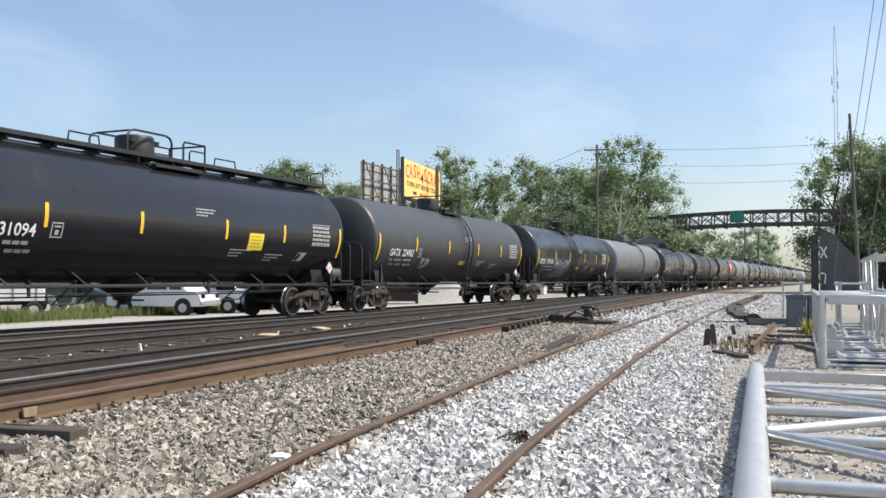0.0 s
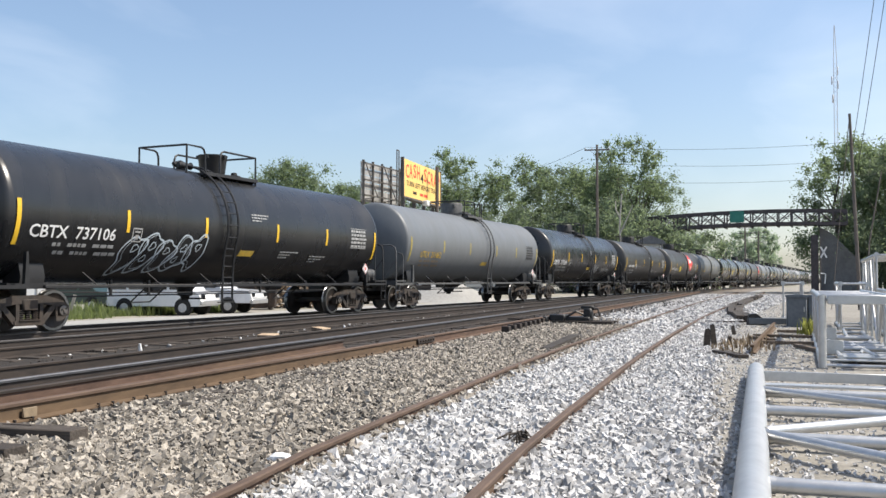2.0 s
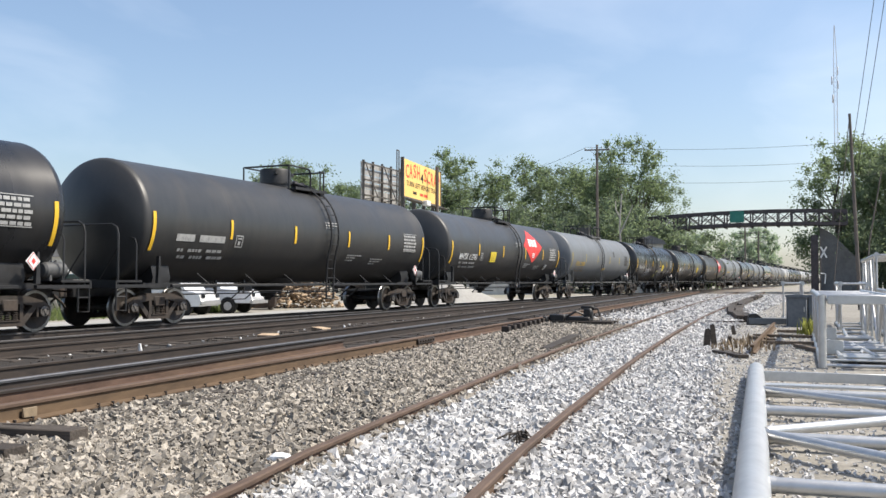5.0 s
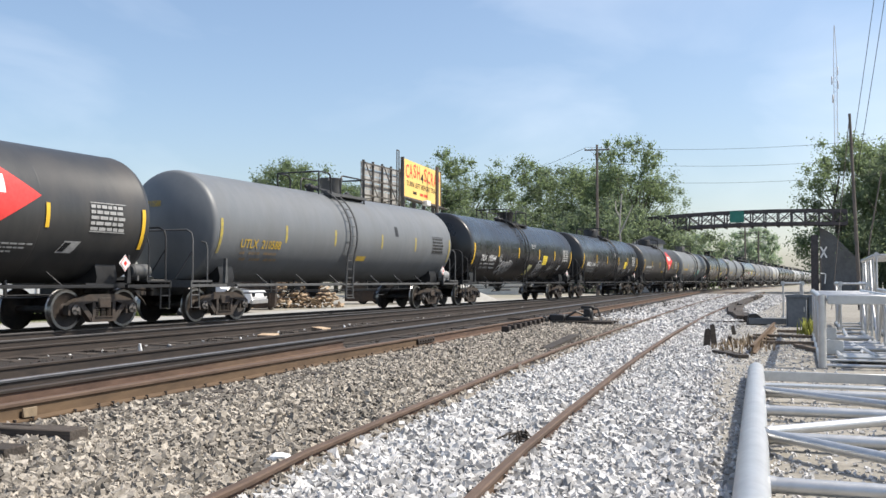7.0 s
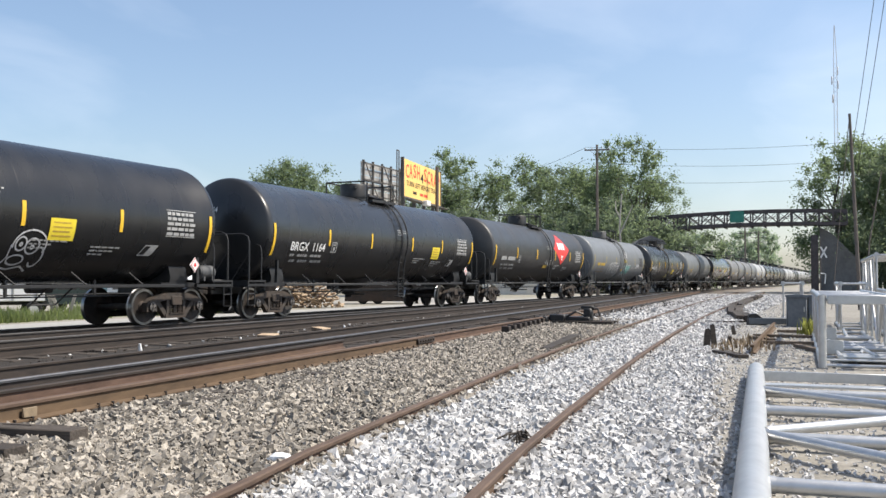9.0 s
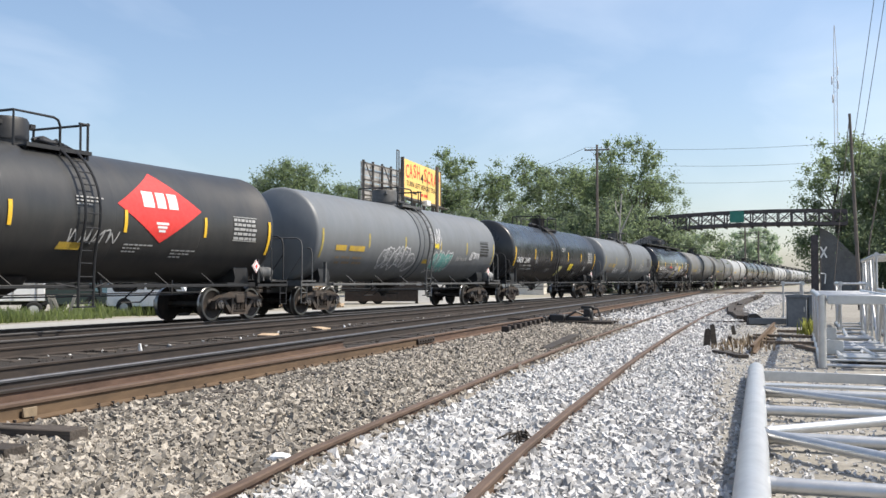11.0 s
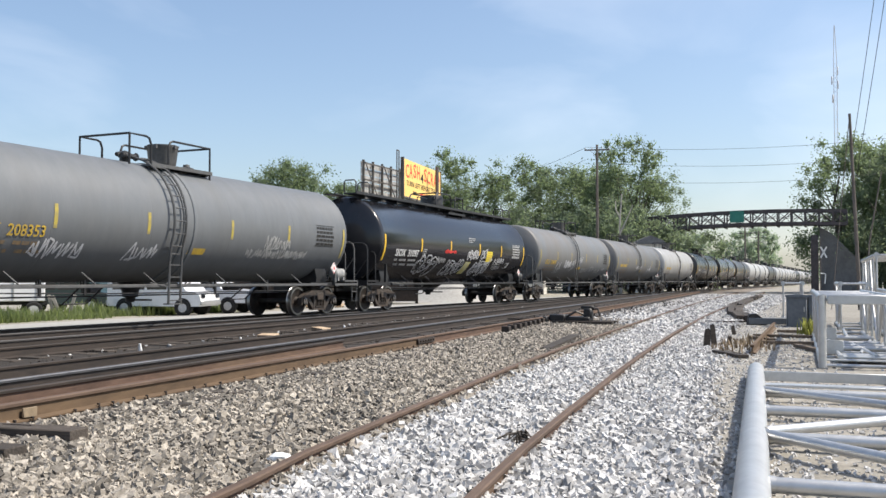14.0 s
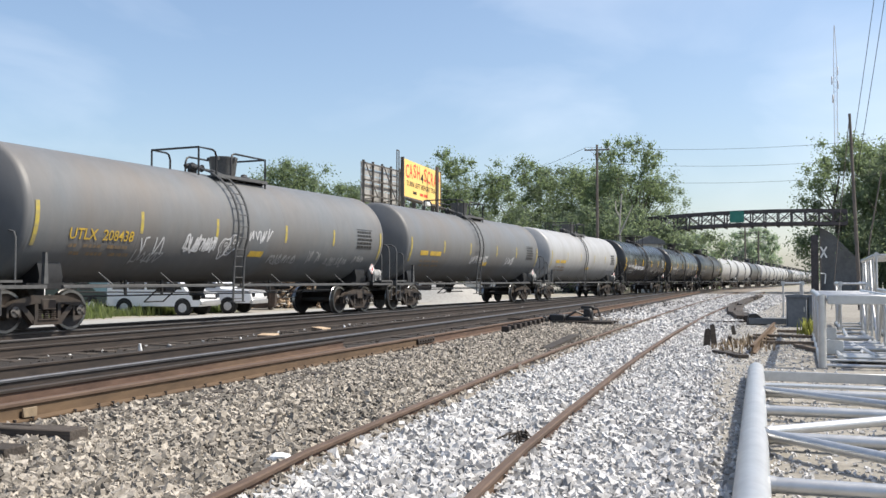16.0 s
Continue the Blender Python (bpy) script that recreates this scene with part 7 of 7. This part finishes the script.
# ---- trees ----
def tree_meshes(seed, height, spread, lobes, leaves, leaf, material):
    """A trunk with limbs, and a crown of many small leaf blades in uneven clumps."""
    rnd = random.Random(seed)
    trunk = Shape()
    top = height * 0.55
    trunk.tube([(0, 0, 0), (rnd.uniform(-.2, .2), rnd.uniform(-.2, .2), top * 0.5), (rnd.uniform(-.5, .5), rnd.uniform(-.5, .5), top), (rnd.uniform(-.6, .6), 0, height * 0.75)], height * 0.02, 8, r2=height * 0.003)
    centres = []
    for i in range(lobes):
        a = rnd.uniform(0, 6.28)
        k = rnd.uniform(0.14, 0.97)
        z = height * k
        # broad at two fifths of the height, ragged towards the top
        girth = 1 - 0.3 * (0.4 - k) / 0.3 if k < 0.4 else math.sqrt(max(0.02, 1 - ((k - 0.4) / 0.6) ** 2))
        reach = spread * girth * rnd.uniform(0.1, 1.0) ** 0.6 * (1 + 0.25 * math.sin(3 * a + seed))
        c = Vector((reach * math.cos(a), reach * math.sin(a), z))
        centres.append((c, rnd.uniform(0.55, 1.0) * spread * (0.46 - 0.24 * k)))
        if i % 4 == 0 and k < 0.8:
            b = Vector((0, 0, max(height * 0.15, z * 0.6)))
            trunk.tube([b, (b + c) / 2 + Vector((0, 0, 0.3)), c], height * 0.006, 5, r2=height * 0.0015)
    rng = np.random.default_rng(seed)
    n = leaves
    pick = rng.integers(0, len(centres), n)
    cc = np.array([c[:] for c, _ in centres])[pick]
    rr = np.array([r for _, r in centres])[pick]
    d = rng.normal(size=(n, 3))
    d /= np.linalg.norm(d, axis=1)[:, None]
    # dense inside, thinning out to loose sprays at the rim
    rad = rr * np.minimum(1.5, np.abs(rng.normal(0, 0.62, n)) + 0.12) * (1 + 0.3 * np.sin(d[:, 0] * 7 + pick) * np.cos(d[:, 2] * 6 + pick))
    p = cc + d * rad[:, None] * np.array([0.95, 0.95, 1.0])
    p[:, 2] = np.maximum(p[:, 2], 0.3)
    u = rng.normal(size=(n, 3))
    u /= np.linalg.norm(u, axis=1)[:, None]
    w = np.cross(u, rng.normal(size=(n, 3)))
    w /= np.linalg.norm(w, axis=1)[:, None]
    size = leaf * rng.uniform(0.6, 1.4, (n, 1))
    quad = np.stack([p - u * size, p + w * size * 0.55, p + u * size, p - w * size * 0.55], 1).reshape(-1, 3)
    me = bpy.data.meshes.new("crown")
    me.vertices.add(4 * n)
    me.vertices.foreach_set("co", quad.astype(np.float32).reshape(-1))
    me.loops.add(4 * n)
    me.loops.foreach_set("vertex_index", np.arange(4 * n, dtype=np.int32))
    me.polygons.add(n)
    me.polygons.foreach_set("loop_start", np.arange(0, 4 * n, 4, dtype=np.int32))
    me.update(calc_edges=True)
    me.materials.append(material)
    return trunk.mesh("trunk", M_BARK), me


def first_tree(seed, height, spread, lobes, leaves, leaf, material, label):
    t = thing("tree", pose(0, 0, -300), label, "tree", "broadleaf trees along the line")
    a, b = tree_meshes(seed, height, spread, lobes, leaves, leaf, material)
    part("trunk", a, t)
    part("crown", b, t)
    return t


KINDS = [first_tree(41, 16, 5.0, 84, 15000, 0.125, M_LEAF, "full green broadleaf tree in summer leaf"),
         first_tree(42, 15, 5.6, 80, 15000, 0.125, M_LEAF2, "spreading dull-green broadleaf tree"),
         first_tree(43, 18, 4.6, 92, 14000, 0.13, M_LEAF, "tall uneven green tree with open crown"),
         first_tree(44, 9, 5.0, 60, 12000, 0.13, M_LEAF2, "low dense green bushy tree"),
         first_tree(45, 16, 4.4, 60, 7000, 0.24, M_LEAF_HAZE, "distant broadleaf tree with haze-paled leaves")]
GROVE = [(0, -60.5, 93, 16.2), (1, -63.5, 92, 15.4), (0, -57.5, 91, 15.4), (1, -52.0, 95, 12.2), (0, -55.0, 93, 13.0), (1, -66, 98, 14.0), (1, -54, 96, 13.2), (3, -49.5, 98, 11.5), (2, -49.2, 109, 19.2), (2, -46.6, 112, 18.6), (0, -44.5, 113, 16.0), (3, -44, 104, 10.5),
         (0, -42.0, 118, 18.6), (1, -39.5, 122, 16.4), (3, -38, 112, 11), (1, -37.0, 125, 17.8), (0, -34.0, 122, 17.0), (2, -31.5, 124, 18.0), (3, -33, 113, 10.5), (0, -29.0, 118, 16.8),
         (2, -26.8, 114, 20.2), (2, -24.2, 113, 19.6), (1, -23.2, 118, 14.5), (3, -25.5, 108, 9.8), (3, -29.5, 108, 10), (3, -21.8, 121, 10), (1, -33.5, 132, 17), (0, -52, 118, 14), (1, -58, 112, 12),
         (0, -1.7, 117, 18.8), (3, -23.2, 104.6, 10.2), (3, -26.0, 104.2, 11.2), (1, 1.6, 121, 18.4), (0, 3.2, 119, 17.0), (1, 3.4, 114, 16.6), (2, 5.4, 116, 19.5), (3, 3.6, 112, 9.6), (3, 6.0, 108, 10), (1, 8.5, 112, 17), (3, 2.6, 121, 11), (0, 4.0, 124, 15)]
rnd = random.Random(77)
for k, x, y, h in GROVE:
    base = (16, 15, 18, 9)[k]
    wide = 1.0 * h / base
    copy_thing(KINDS[k], pose(x, y, -0.2, 0, 0, rnd.uniform(0, 360)) @ Matrix.Diagonal((wide * rnd.uniform(0.9, 1.1), wide * rnd.uniform(0.9, 1.1), 0.97 * h / base, 1)))
# far trees, their distance haze put into the pale leaf colour
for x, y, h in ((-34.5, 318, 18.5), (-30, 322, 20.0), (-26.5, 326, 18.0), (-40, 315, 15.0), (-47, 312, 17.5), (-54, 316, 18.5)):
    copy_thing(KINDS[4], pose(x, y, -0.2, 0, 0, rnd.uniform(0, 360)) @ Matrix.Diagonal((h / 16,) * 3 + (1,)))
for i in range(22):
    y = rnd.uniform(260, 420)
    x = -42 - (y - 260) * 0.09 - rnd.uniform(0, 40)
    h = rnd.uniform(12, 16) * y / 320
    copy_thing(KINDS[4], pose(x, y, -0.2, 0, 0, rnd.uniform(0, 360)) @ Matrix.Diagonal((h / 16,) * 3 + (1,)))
for o in KINDS:
    for c in o.children:
        bpy.data.objects.remove(c)
    bpy.data.objects.remove(o)


def far_woods():
    """A low wooded ridge closing the view along the line."""
    rng = np.random.default_rng(9)
    n = 26000
    x = rng.uniform(-900, 500, n)
    y = 900 + rng.uniform(-40, 60, n)
    hgt = 13 + 4 * np.sin(x * 0.021) + 3 * np.sin(x * 0.063 + 2)
    z = rng.random(n) ** 0.6 * hgt
    p = np.stack([x, y, z], 1)
    u = rng.normal(size=(n, 3))
    u /= np.linalg.norm(u, axis=1)[:, None]
    w = np.cross(u, rng.normal(size=(n, 3)))
    w /= np.linalg.norm(w, axis=1)[:, None]
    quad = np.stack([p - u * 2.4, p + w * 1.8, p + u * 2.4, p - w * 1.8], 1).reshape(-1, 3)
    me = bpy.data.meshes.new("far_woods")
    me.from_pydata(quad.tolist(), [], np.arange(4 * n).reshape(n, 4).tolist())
    # the ridge takes its haze from this leaf colour too
    me.materials.append(M_LEAF_HAZE)
    tagged(new("far_woods", me), "distant band of woodland with haze-paled leaves", "woodland", kind="stuff")


far_woods()

motions()
